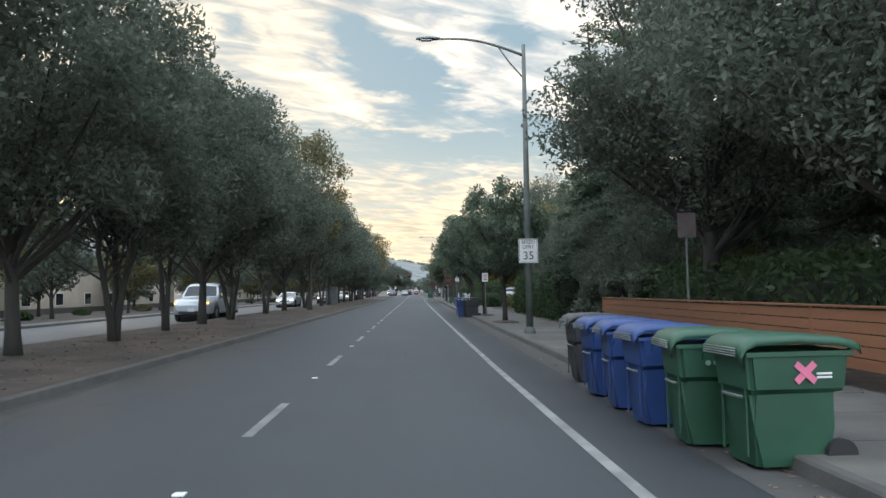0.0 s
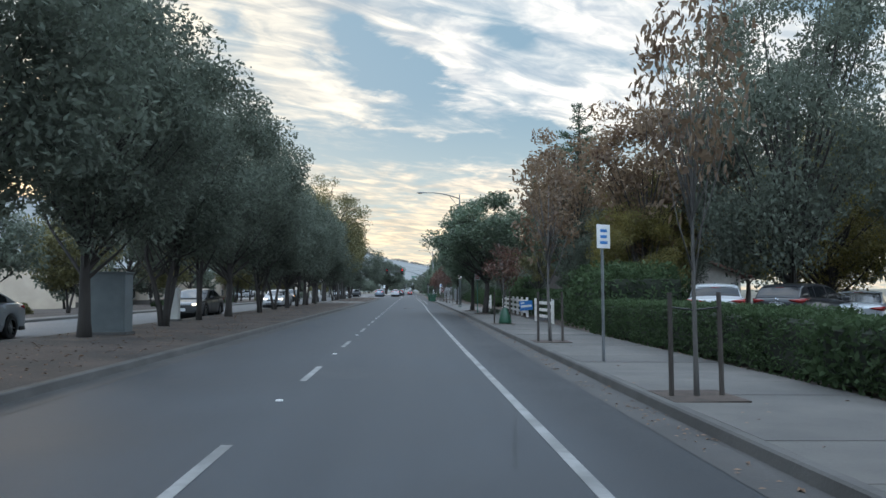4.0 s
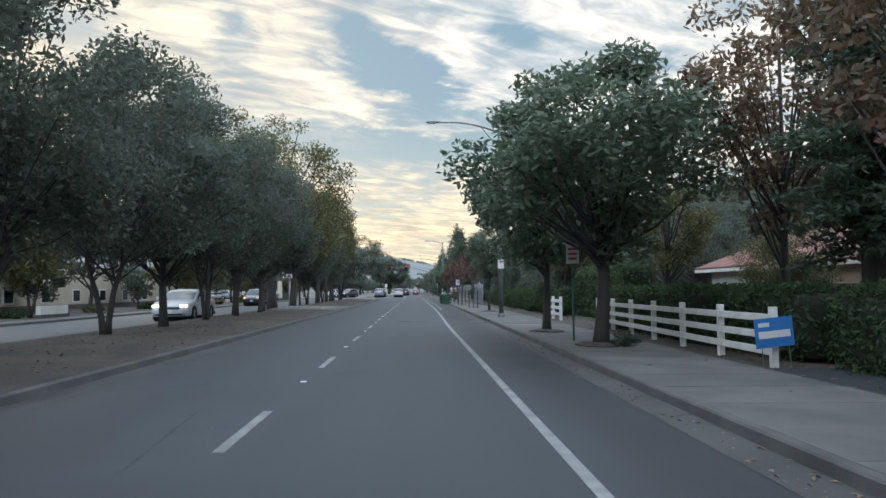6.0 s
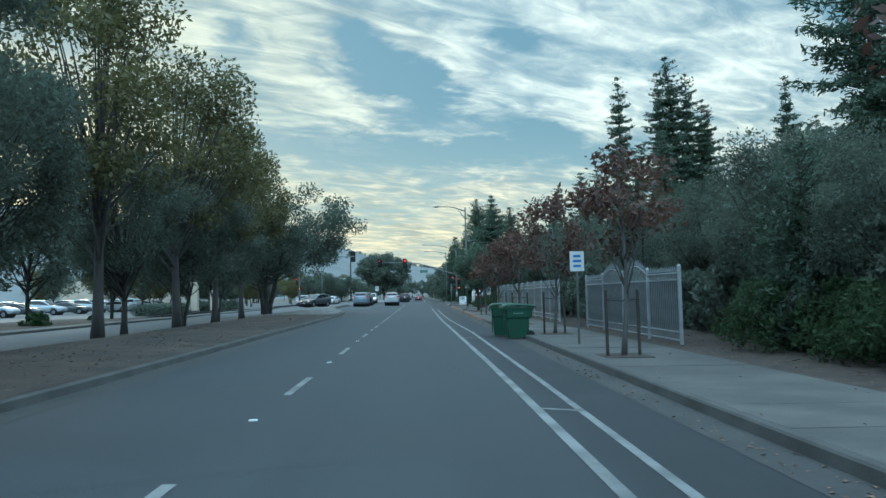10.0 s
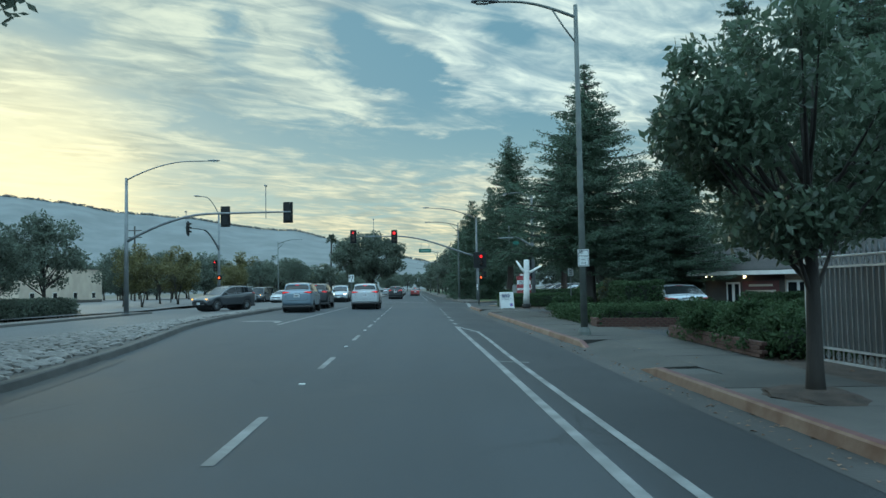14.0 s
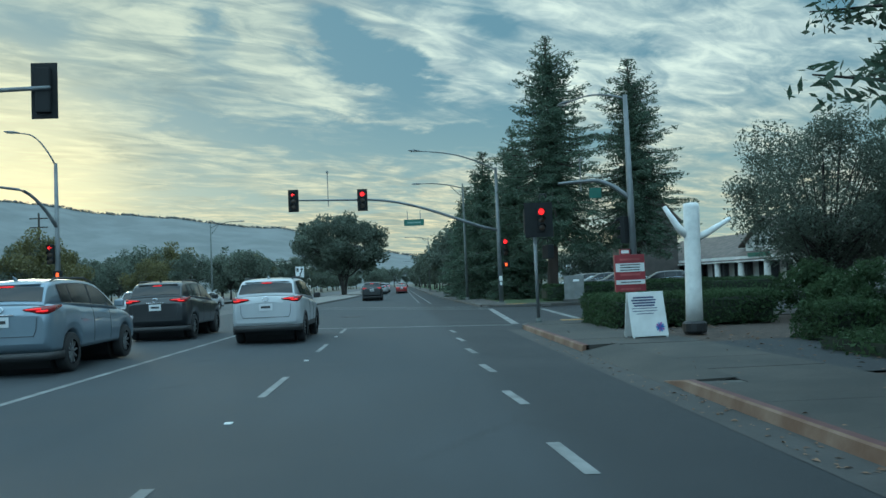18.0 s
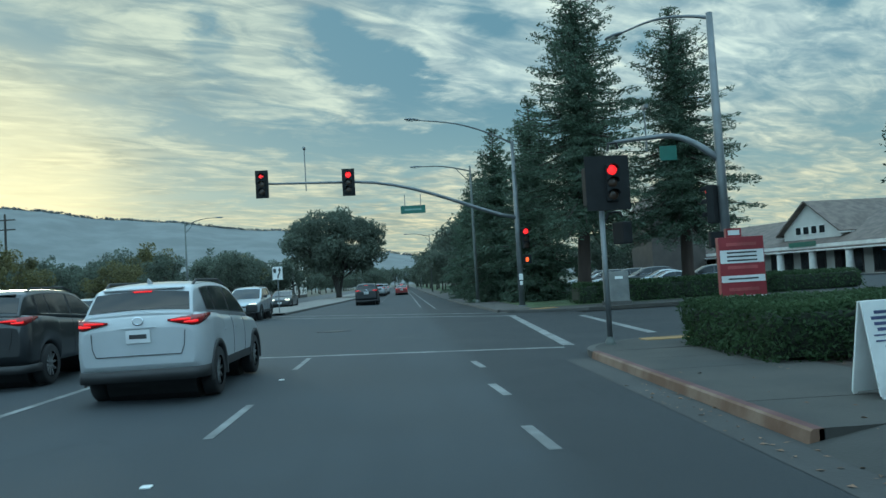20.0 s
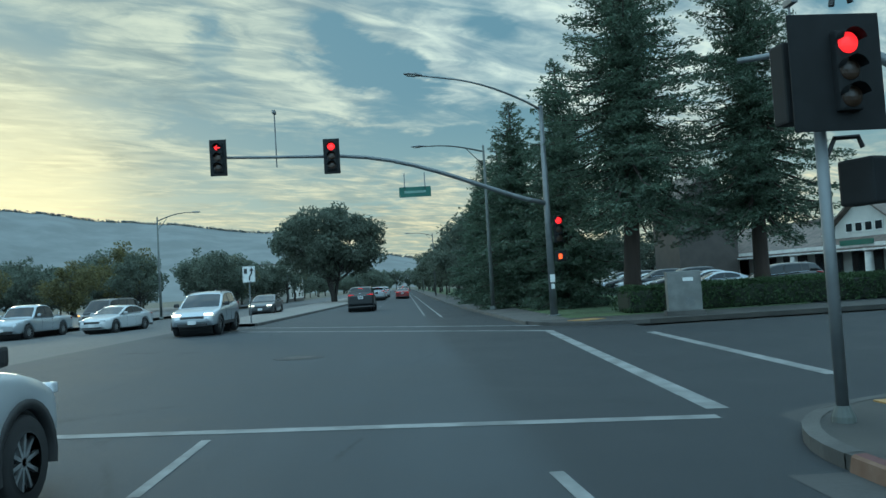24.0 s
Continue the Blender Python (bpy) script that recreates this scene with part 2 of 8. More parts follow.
def asphalt_material(name, base, patch, shoulder=0.0):
    """Worn asphalt: aggregate grain, long wheel wear, patches and fine cracks."""
    m = bpy.data.materials.new(name)
    m.use_nodes = True
    n = Nodes(m.node_tree)
    out = n.add("ShaderNodeOutputMaterial")
    b = n.add("ShaderNodeBsdfPrincipled")
    p = n.add("ShaderNodeTexCoord").outputs["Object"]
    grain = n.noise(p, 90.0, 2.0, 0.7)
    speck = n.noise(p, 22.0, 3.0, 0.7)
    cloudy = n.noise(p, 0.35, 4.0, 0.6)
    wheel = n.noise(n.vmath("MULTIPLY", p, (1.0, 0.03, 1.0)), 1.3, 3.0, 0.5)
    col = n.mix(n.ramp(cloudy, 0.35, 0.68), tuple(c * 0.82 for c in base), tuple(c * 1.16 for c in base))
    col = n.mix(n.math("MULTIPLY", n.ramp(wheel, 0.4, 0.7), 0.5), col, patch)
    # the shoulder, seldom driven on, stays darker than the worn lanes
    edge = n.ramp(n.math("ADD", n.separate(p)[0], n.math("MULTIPLY", n.math("SUBTRACT", wheel, 0.5), 0.5)), 1.2, 2.0)
    col = n.mix(n.math("MULTIPLY", edge, shoulder), col, tuple(c * 0.42 for c in base))
    col = n.mix(n.math("MULTIPLY", n.ramp(grain, 0.45, 0.75), 0.35), col, tuple(c * 1.7 for c in base))
    col = n.mix(n.math("MULTIPLY", n.ramp(speck, 0.55, 0.72), 0.3), col, tuple(c * 0.55 for c in base))
    v = n.add("ShaderNodeTexVoronoi")
    v.feature = "DISTANCE_TO_EDGE"
    n.put(v.inputs["Vector"], n.vmath("ADD", n.vmath("MULTIPLY", p, (1.0, 0.45, 1.0)), n.combine(0.0, n.math("MULTIPLY", speck, 0.5), 0.0)))
    v.inputs["Scale"].default_value = 0.22
    crack = n.math("MULTIPLY", n.math("LESS_THAN", v.outputs["Distance"], 0.0035), n.ramp(cloudy, 0.5, 0.6))
    col = n.mix(n.math("MULTIPLY", crack, 0.6), col, tuple(c * 0.35 for c in base))
    n.put(b.inputs["Base Color"], col)
    n.put(b.inputs["Roughness"], n.math("ADD", 0.62, n.math("MULTIPLY", cloudy, 0.25)))
    b.inputs["Specular IOR Level"].default_value = 0.35
    bp = n.add("ShaderNodeBump")
    bp.inputs["Strength"].default_value = 0.5
    bp.inputs["Distance"].default_value = 0.008
    n.put(bp.inputs["Height"], grain)
    n.put(b.inputs["Normal"], bp.outputs[0])
    n.put(out.inputs[0], b.outputs[0])
    return m


ASPHALT = asphalt_material("worn_asphalt", (0.036, 0.0405, 0.0455), (0.0285, 0.0325, 0.037), 0.8)
# paler copy of the asphalt: low light on the opposite road is in its colour
ASPHALT_FAR = asphalt_material("pale_asphalt", (0.078, 0.079, 0.079), (0.066, 0.067, 0.068))
LOT = asphalt_material("lot_asphalt", (0.11, 0.108, 0.105), (0.09, 0.09, 0.09))
PAINT_WHITE = material("road_paint_white", (0.185, 0.188, 0.184), 0.75, vary=0.4, scale=1.5, fine=25, bump=0.2)
PAINT_YELLOW = material("road_paint_yellow", (0.26, 0.155, 0.05), 0.7, vary=0.25, scale=2, fine=25)
CONCRETE = material("sidewalk_concrete", (0.078, 0.076, 0.072), 0.85, vary=0.2, scale=0.8, fine=30, bump=0.3, random_object=0.5, space="Object", tint=(0.105, 0.098, 0.090))
GUTTER = material("gutter_concrete", (0.046, 0.0445, 0.043), 0.85, vary=0.28, scale=0.7, fine=24, bump=0.3)
KERB = material("kerb_concrete", (0.066, 0.064, 0.060), 0.85, vary=0.3, scale=1.2, fine=24, bump=0.3)
KERB_TAN = material("kerb_worn_tan", (0.17, 0.088, 0.050), 0.8, vary=0.4, scale=1.4, fine=20, tint=(0.16, 0.115, 0.085), bump=0.2)
CONCRETE_OLD = material("stained_old_concrete", (0.041, 0.041, 0.038), 0.88, vary=0.25, scale=0.7, fine=26, bump=0.3, random_object=0.3, tint=(0.054, 0.050, 0.044))
KERB_RED = material("kerb_faded_red", (0.115, 0.036, 0.034), 0.8, vary=0.4, scale=1.4, fine=20, tint=(0.10, 0.055, 0.05), bump=0.2)
COBBLE = material("river_stone", (0.16, 0.15, 0.138), 0.8, vary=0.3, scale=6, fine=40, random_object=0.5, island=0.4)
MULCH = material("bark_mulch", (0.055, 0.040, 0.031), 0.95, vary=0.5, scale=3, fine=30, bump=0.8)
DIRT = material("dry_soil", (0.034, 0.027, 0.023), 0.95, vary=0.45, scale=0.6, fine=18, bump=0.8, tint=(0.058, 0.043, 0.034))
GRASS = material("lawn_grass", (0.055, 0.085, 0.03), 0.9, vary=0.4, scale=0.5, fine=30, bump=0.8)
EARTH = material("open_ground", (0.09, 0.085, 0.06), 0.95, vary=0.35, scale=0.05, fine=2.0)
LEAF_DARK = material("foliage_dark", (0.083, 0.099, 0.076), 0.7, vary=0.35, scale=0.6, fine=6, island=0.55, leaf=True, spec=0.25)
LEAF_MAGNOLIA = material("foliage_magnolia", (0.070, 0.098, 0.062), 0.38, vary=0.35, scale=0.6, fine=6, island=0.6, leaf=True)
LEAF_OLIVE = material("foliage_olive", (0.076, 0.087, 0.036), 0.55, vary=0.4, scale=0.4, fine=5, island=0.6, leaf=True, tint=(0.085, 0.075, 0.025))
LEAF_YELLOW = material("foliage_yellow_green", (0.082, 0.092, 0.026), 0.55, vary=0.4, scale=0.5, fine=5, island=0.6, leaf=True, tint=(0.12, 0.10, 0.025))
LEAF_RED = material("foliage_red", (0.070, 0.032, 0.026), 0.55, vary=0.4, scale=0.6, fine=5, island=0.5, leaf=True, tint=(0.085, 0.045, 0.03))
LEAF_RUST = material("foliage_rust", (0.110, 0.060, 0.038), 0.6, vary=0.4, scale=0.6, fine=5, island=0.6, leaf=True, tint=(0.12, 0.085, 0.05))
LEAF_CONIFER = material("foliage_conifer", (0.052, 0.078, 0.050), 0.6, vary=0.35, scale=0.5, fine=6, island=0.6, leaf=True)
LEAF_HEDGE = material("foliage_hedge", (0.041, 0.066, 0.029), 0.75, vary=0.4, scale=0.8, fine=8, island=0.5, leaf=True, spec=0.2)
# near-black: the shade inside a hedge is put into its core's colour
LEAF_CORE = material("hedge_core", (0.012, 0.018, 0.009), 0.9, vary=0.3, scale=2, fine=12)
LEAF_DRY = material("fallen_leaves", (0.10, 0.058, 0.034), 0.8, vary=0.4, scale=1, fine=9, island=0.7, tint=(0.13, 0.08, 0.05))
BARK = material("bark_grey", (0.038, 0.033, 0.029), 0.9, vary=0.35, scale=2.5, fine=22, bump=0.8, stretch=(1, 1, 0.25))
BARK_PALE = material("bark_pale", (0.055, 0.050, 0.045), 0.9, vary=0.35, scale=2.5, fine=22, bump=0.6, stretch=(1, 1, 0.3))
BARK_SAP = material("bark_young_grey", (0.095, 0.09, 0.083), 0.85, vary=0.25, scale=3, fine=22, bump=0.4, stretch=(1, 1, 0.3))
BARK_RED = material("bark_redwood", (0.042, 0.030, 0.024), 0.95, vary=0.35, scale=2.5, fine=18, bump=0.9, stretch=(1, 1, 0.12))
STAKE = material("dark_stake_wood", (0.05, 0.042, 0.036), 0.85, vary=0.3, scale=3, fine=30, stretch=(1, 1, 0.2))
STEEL = material("galvanised_steel", (0.165, 0.175, 0.18), 0.55, metal=0.55, vary=0.15, scale=2, fine=14)
POLE_PAINT = material("pole_weathered_paint", (0.095, 0.105, 0.098), 0.7, vary=0.25, scale=2, fine=16)
BLACK = material("black_plastic", (0.014, 0.014, 0.015), 0.5, vary=0.2, scale=4, fine=30)
SIGNAL_BACK = material("signal_back_plate", (0.013, 0.014, 0.015), 0.75, spec=0.25, vary=0.2, scale=4, fine=30)
SIGN_WHITE = material("sign_white_sheet", (0.62, 0.63, 0.62), 0.45, vary=0.07, scale=3, fine=20)
SIGN_BLACK = material("sign_black_ink", (0.03, 0.03, 0.032), 0.55, vary=0.1)
SIGN_RED = material("sign_red_ink", (0.45, 0.05, 0.04), 0.5, vary=0.1)
SIGN_BLUE = material("sign_blue_sheet", (0.03, 0.16, 0.42), 0.5, vary=0.1)
SIGN_GREEN = material("street_sign_green", (0.016, 0.095, 0.068), 0.5, vary=0.1)
LAMP_GLASS = material("lamp_lens", (0.5, 0.5, 0.46), 0.3, vary=0.05)
RED_LIGHT = material("signal_red_lit", (0.5, 0.02, 0.01), 0.4, vary=0.0, emit=(1.0, 0.012, 0.02), power=1.5)
GREEN_LIGHT = material("signal_green_lit", (0.02, 0.4, 0.3), 0.4, vary=0.0, emit=(0.02, 1.0, 0.62), power=1.6)
HAND_LIGHT = material("hand_signal_lit", (0.5, 0.12, 0.01), 0.4, vary=0.0, emit=(1.0, 0.10, 0.02), power=1.3)
CAB_DULL = material("sign_dull_letter", (0.16, 0.26, 0.22), 0.5, vary=0.1)
LENS_OFF = material("signal_lens_unlit", (0.035, 0.02, 0.012), 0.3, vary=0.1)


# ---- small building helpers ----
def bm_object(name, bm, mat, parent=None, label="", smooth=False, mats=None):
    me = bpy.data.meshes.new(name)
    bm.to_mesh(me)
    bm.free()
    for m in mats or (mat,):
        me.materials.append(m)
    if smooth:
        me.polygons.foreach_set("use_smooth", [True] * len(me.polygons))
    ob = new(name, me)
    if parent is not None:
        ob.parent = parent
    if label:
        ob["label"] = label
    return ob


def part(name, bm, mat, parent, label="", smooth=False):
    return bm_object(name, bm, mat, parent, label, smooth)


def raw_mesh(name, verts, faces, mat):
    me = bpy.data.meshes.new(name)
    me.from_pydata([tuple(v) for v in verts], [], [tuple(int(i) for i in f) for f in faces])
    me.materials.append(mat)
    return me


def thing(name, m, label, category, group="", kind=""):
    ob = new(name)
    ob.empty_display_size = 0.2
    ob.matrix_basis = m
    return tagged(ob, label, category, group, kind)


def add_box(bm, cx, cy, cz, sx, sy, sz, bevel=0.0, m=None):
    r = bmesh.ops.create_cube(bm, size=1.0)
    vs = r["verts"]
    for v in vs:
        v.co = Vector((cx + v.co.x * sx, cy + v.co.y * sy, cz + v.co.z * sz))
    if bevel:
        es = list({e for v in vs for e in v.link_edges})
        out = bmesh.ops.bevel(bm, geom=es, offset=bevel, segments=2, affect="EDGES", profile=0.6)
        vs = list({v for f in out["faces"] for v in f.verts} | {v for v in vs if v.is_valid})
    if m is not None:
        bmesh.ops.transform(bm, matrix=m, verts=[v for v in vs if v.is_valid])
    return vs


def box_bm(*args, **kw):
    bm = bmesh.new()
    add_box(bm, *args, **kw)
    return bm


def add_tube(bm, pts, radii, sides=8, cap=True):
    """A tapered tube through pts."""
    pts = [Vector(p) for p in pts]
    rings = []
    for i, p in enumerate(pts):
        a, b = pts[max(0, i - 1)], pts[min(len(pts) - 1, i + 1)]
        t = (b - a).normalized()
        side = t.cross(Vector((0, 1, 0)) if abs(t.y) < 0.9 else Vector((1, 0, 0))).normalized()
        other = side.cross(t)
        rings.append([bm.verts.new(p + radii[i] * (math.cos(2 * math.pi * k / sides) * side + math.sin(2 * math.pi * k / sides) * other)) for k in range(sides)])
    for a, b in zip(rings, rings[1:]):
        for k in range(sides):
            bm.faces.new((a[k], b[k], b[(k + 1) % sides], a[(k + 1) % sides]))
    if cap:
        bm.faces.new(rings[0])
        bm.faces.new(rings[-1][::-1])


def tube_bm(pts, radii, sides=8):
    bm = bmesh.new()
    add_tube(bm, pts, radii, sides)
    bmesh.ops.recalc_face_normals(bm, faces=bm.faces)
    return bm


def lerp_table(table, y):
    for (y0, v0), (y1, v1) in zip(table, table[1:]):
        if y <= y1:
            f = max(0.0, (y - y0) / (y1 - y0))
            return v0 + (v1 - v0) * f
    return table[-1][1]


def gz(x):
    """Height of the crowned road surface; it falls away from the median to both sides."""
    return 0.145 - 0.02 * abs(min(max(x, -21.0), 5.0) + 9.0)


def strip(name, ys, left, right, h, mat, thick=0.0, cols=1, kind="structure", parent=None, label="", extra=0.0):
    """A sheet along the road between x = left(y) and right(y), h above the crowned surface, with side walls if thick."""
    bm = bmesh.new()
    rows = []
    for y in ys:
        l, r = left(y), right(y)
        rows.append([bm.verts.new((l + (r - l) * k / cols, y, gz(l + (r - l) * k / cols) + h + extra)) for k in range(cols + 1)])
    for a, b in zip(rows, rows[1:]):
        for k in range(cols):
            bm.faces.new((a[k], a[k + 1], b[k + 1], b[k]))
    if thick:
        low = [[bm.verts.new(v.co - Vector((0, 0, thick))) for v in (r[0], r[-1])] for r in rows]
        for i in range(len(rows) - 1):
            bm.faces.new((rows[i][0], rows[i + 1][0], low[i + 1][0], low[i][0]))
            bm.faces.new((rows[i][-1], low[i][1], low[i + 1][1], rows[i + 1][-1]))
        for i in (0, -1):
            bm.faces.new([rows[i][0], low[i][0], low[i][1]] + rows[i][::-1][:-1])
        bmesh.ops.recalc_face_normals(bm, faces=bm.faces)
    ob = bm_object(name, bm, mat, parent, label)
    if kind and parent is None:
        tagged(ob, label, name.replace("_", " "), kind=kind)
    return ob


def frange(a, b, step):
    k = max(1, round((b - a) / step))
    return [a + (b - a) * i / k for i in range(k + 1)]


# ---- ground, roads, kerbs ----
KERB_R = [(-80, 2.95), (60, 2.97), (100, 3.27), (150, 3.38), (185, 3.5), (197, 3.7), (204, 3.87), (222, 3.86), (236, 3.9), (260, 4.0)]


def kerb_r(y):
    return lerp_table(KERB_R, y)


MEDIAN_R = [(-80, -5.15), (60, -4.95), (150, -4.85), (187, -5.05), (195, -5.5), (203, -6.5), (212, -8.0), (220, -8.75), (238, -8.95)]
MEDIAN_L = [(-80, -10.0), (150, -9.75), (187, -9.9), (205, -10.1), (238, -10.0)]


def ground_sheet():
    bm = bmesh.new()
    xs = [-4200, -900, -200, -90, -24, -22, 7.5, 9, 60, 200, 900, 4200]
    ys = [-600, -100, 0, 120, 240, 300, 420, 700, 1500, 4300]
    rows = []
    for y in ys:
        rows.append([bm.verts.new((x, y, -0.55 if -23 < x < 8 else -0.22)) for x in xs])
    for a, b in zip(rows, rows[1:]):
        for k in range(len(xs) - 1):
            bm.faces.new((a[k], a[k + 1], b[k + 1], b[k]))
    tagged(bm_object("ground", bm, EARTH), "dry open ground with sparse grass", "ground", kind="structure")


ground_sheet()
ROAD_YS = frange(-60, 243.0, 6) + frange(249, 720, 12)


def roads():
    bm = bmesh.new()
    xs = [-9.9, -5.2, -1.75, 1.4, 5.0, 8.0]
    rows = [[bm.verts.new((x, y, gz(x))) for x in xs] for y in ROAD_YS]
    for a, b in zip(rows, rows[1:]):
        for k in range(len(xs) - 1):
            bm.faces.new((a[k], a[k + 1], b[k + 1], b[k]))
    tagged(bm_object("road", bm, ASPHALT), "worn grey asphalt carriageway with patched wheel tracks", "road", kind="structure")
    bm = bmesh.new()
    xs = [-21.5, -18, -14, -9.9]
    rows = [[bm.verts.new((x, y, gz(x))) for x in xs] for y in ROAD_YS]
    for a, b in zip(rows, rows[1:]):
        for k in range(len(xs) - 1):
            bm.faces.new((a[k], a[k + 1], b[k + 1], b[k]))
    tagged(bm_object("opposite_road", bm, ASPHALT_FAR), "asphalt carriageway for oncoming traffic, low light put into its pale colour", "road", kind="structure")
    # side street, both legs
    for x0, x1, nm in ((8.0, 90.0, "side_street"), (-90.0, -21.5, "side_street_west")):
        bm = bmesh.new()
        a = [bm.verts.new((x, y, gz(x) + (0.004 if i else 0.0))) for i, (x, y) in enumerate(((x0, 243.5), (x1, 243.5), (x1, 257.5), (x0, 257.5)))]
        bm.faces.new(a)
        tagged(bm_object(nm, bm, ASPHALT), "worn asphalt side street", "road", kind="structure")


roads()


def kerb_run(name, ys, edge, side, mat, label, h=0.13, width=0.15, ramp=False, top_mat=None):
    """A kerb stone line with a sloped face; side +1: its back lies towards +x."""
    bm = bmesh.new()
    prof = [(0.0, -0.02), (0.025, h - 0.02), (0.05, h), (width, h + 0.002), (width, -0.05)]
    rows = []
    low = {ys[0] - 0.9: 0.12, ys[-1] + 0.9: 0.12} if ramp else {}
    for y in sorted([*ys, *low]):
        e = edge(y)
        rows.append([bm.verts.new((e + side * px, y, gz(e) + (pz * low.get(y, 1.0) if pz > 0 else pz))) for px, pz in prof])
    for a, b in zip(rows, rows[1:]):
        for k in range(len(prof) - 1):
            bm.faces.new((a[k], b[k], b[k + 1], a[k + 1])).material_index = 1 if top_mat and k == 2 else 0
    bm.faces.new(rows[0])
    bm.faces.new(rows[-1][::-1])
    bmesh.ops.recalc_face_normals(bm, faces=bm.faces)
    tagged(bm_object(name, bm, mat, mats=(mat, top_mat) if top_mat else None), label, "kerb", kind="structure")


kerb_run("kerb_east", frange(-40, 178, 4), kerb_r, 1, KERB, "weathered concrete kerb beside the sidewalk")
kerb_run("kerb_east_red", frange(178, 197, 3), kerb_r, 1, KERB_TAN, "kerb with a worn orange face and faded red top", h=0.14, ramp=True, top_mat=KERB_RED)
kerb_run("kerb_east_red_middle", frange(203.4, 225.8, 2), kerb_r, 1, KERB_TAN, "worn orange-tan kerb with a red top between two driveways", h=0.14, ramp=True, top_mat=KERB_RED)
kerb_run("kerb_east_red_end", frange(231.6, 239.5, 2), kerb_r, 1, KERB_TAN, "worn orange-tan kerb with a red top by the corner", h=0.14, top_mat=KERB_RED)
for nm, y0, y1 in (("driveway_apron", 197.0, 203.4), ("driveway_apron_north", 225.8, 231.6)):
    bm = bmesh.new()
    a = [bm.verts.new((kerb_r(y) + u, y, gz(kerb_r(y)) + z)) for y in (y0, y1) for u, z in ((-0.05, 0.006), (0.10, 0.03), (0.75, 0.145))]
    for k in range(2):
        bm.faces.new((a[k], a[k + 1], a[k + 4], a[k + 3]))
    for y, lo_in, lo_out in ((y0, a[1], a[2]), (y1, a[4], a[5])):
        bm.faces.new((lo_in, lo_out, bm.verts.new((kerb_r(y) + 0.10, y, gz(kerb_r(y)) + 0.137))))
    bmesh.ops.recalc_face_normals(bm, faces=bm.faces)
    tagged(bm_object(nm, bm, CONCRETE_OLD), "sloping concrete driveway apron", "driveway", kind="structure")
strip("gutter", frange(-40, 239.5, 4), lambda y: kerb_r(y) - 0.5, kerb_r, 0.004, GUTTER, label="dusty concrete gutter pan along the kerb")
kerb_run("kerb_median", frange(-40, 238, 3), lambda y: lerp_table(MEDIAN_R, y), -1, KERB, "weathered concrete median kerb")
strip("gutter_median", frange(-40, 200, 4), lambda y: lerp_table(MEDIAN_R, y), lambda y: lerp_table(MEDIAN_R, y) + 0.42, 0.004, GUTTER, label="dusty concrete gutter strip by the median")
kerb_run("kerb_median_west", frange(-40, 238, 4), lambda y: lerp_table(MEDIAN_L, y), 1, KERB, "weathered concrete kerb on the far side of the median")
strip("median_soil", frange(-40, 186, 4), lambda y: lerp_table(MEDIAN_L, y) + 0.15, lambda y: lerp_table(MEDIAN_R, y) - 0.15, 0.135, DIRT, cols=4, label="bare brown soil median littered with dry leaves")
strip("median_stone_bed", frange(186, 238, 2), lambda y: lerp_table(MEDIAN_L, y) + 0.12, lambda y: lerp_table(MEDIAN_R, y) - 0.15, 0.12, GUTTER, cols=3, label="mortar bed of the stone-paved median nose")
# far kerb and walk of the opposite side
kerb_run("kerb_west", frange(-40, 240, 6), lambda y: -18.6, -1, CONCRETE, "pale concrete kerb on the far side of the road")
strip("sidewalk_west", frange(-40, 240, 8), lambda y: -20.6, lambda y: -18.75, 0.135, CONCRETE, label="pale concrete sidewalk on the far side")
strip("verge_west", frange(-40, 200, 8), lambda y: -30.0, lambda y: -20.6, 0.14, DIRT, label="planted strip of soil with leaf litter")
strip("parking_lot_west", frange(150, 420, 20), lambda y: -120.0, lambda y: -23.5 if y < 242 or y > 258 else -21.5, 0.125, LOT, label="pale asphalt parking lot")
strip("verge_east", frange(-40, 240, 8), lambda y: 5.9, lambda y: 40.0, 0.10, MULCH, label="dark soil and leaf litter behind the sidewalk")
# beyond the junction
kerb_run("kerb_east_beyond", frange(262, 700, 12), lambda y: 4.9 - min(0.9, (y - 262) * 0.03), 1, KERB, "concrete kerb beyond the junction")
strip("lawn_east", frange(262, 700, 12), lambda y: 6.6, lambda y: 16.0, 0.14, GRASS, label="mown lawn strip beyond the junction")
strip("sidewalk_beyond", frange(262, 700, 12), lambda y: 5.05 - min(0.9, (y - 262) * 0.03), lambda y: 6.6, 0.132, CONCRETE, label="concrete sidewalk beyond the junction")
strip("parking_lot_east", frange(262, 360, 14), lambda y: 16.0, lambda y: 90.0, 0.13, ASPHALT, label="dark asphalt parking lot of a shopping plaza")
kerb_run("kerb_median_beyond", frange(271, 700, 10), lambda y: -6.6 + min(1.4, (y - 271) * 0.04), -1, KERB, "concrete kerb of the further median")
strip("median_beyond", frange(271, 700, 10), lambda y: -9.8, lambda y: -6.75 + min(1.4, (y - 271) * 0.04), 0.13, COBBLE, label="stone-paved further median", cols=2)


# ---- road markings ----
def marking(name, pts, mat=PAINT_WHITE, label="worn white road marking", group=""):
    """A thin painted polygon on the road, given as plan points."""
    bm = bmesh.new()
    bm.faces.new([bm.verts.new((x, y, gz(x) + 0.005)) for x, y in pts])
    bmesh.ops.recalc_face_normals(bm, faces=bm.faces)
    for f in bm.faces:
        if f.normal.z < 0:
            f.normal_flip()
    return tagged(bm_object(name, bm, mat), label, "road marking", group, "structure")


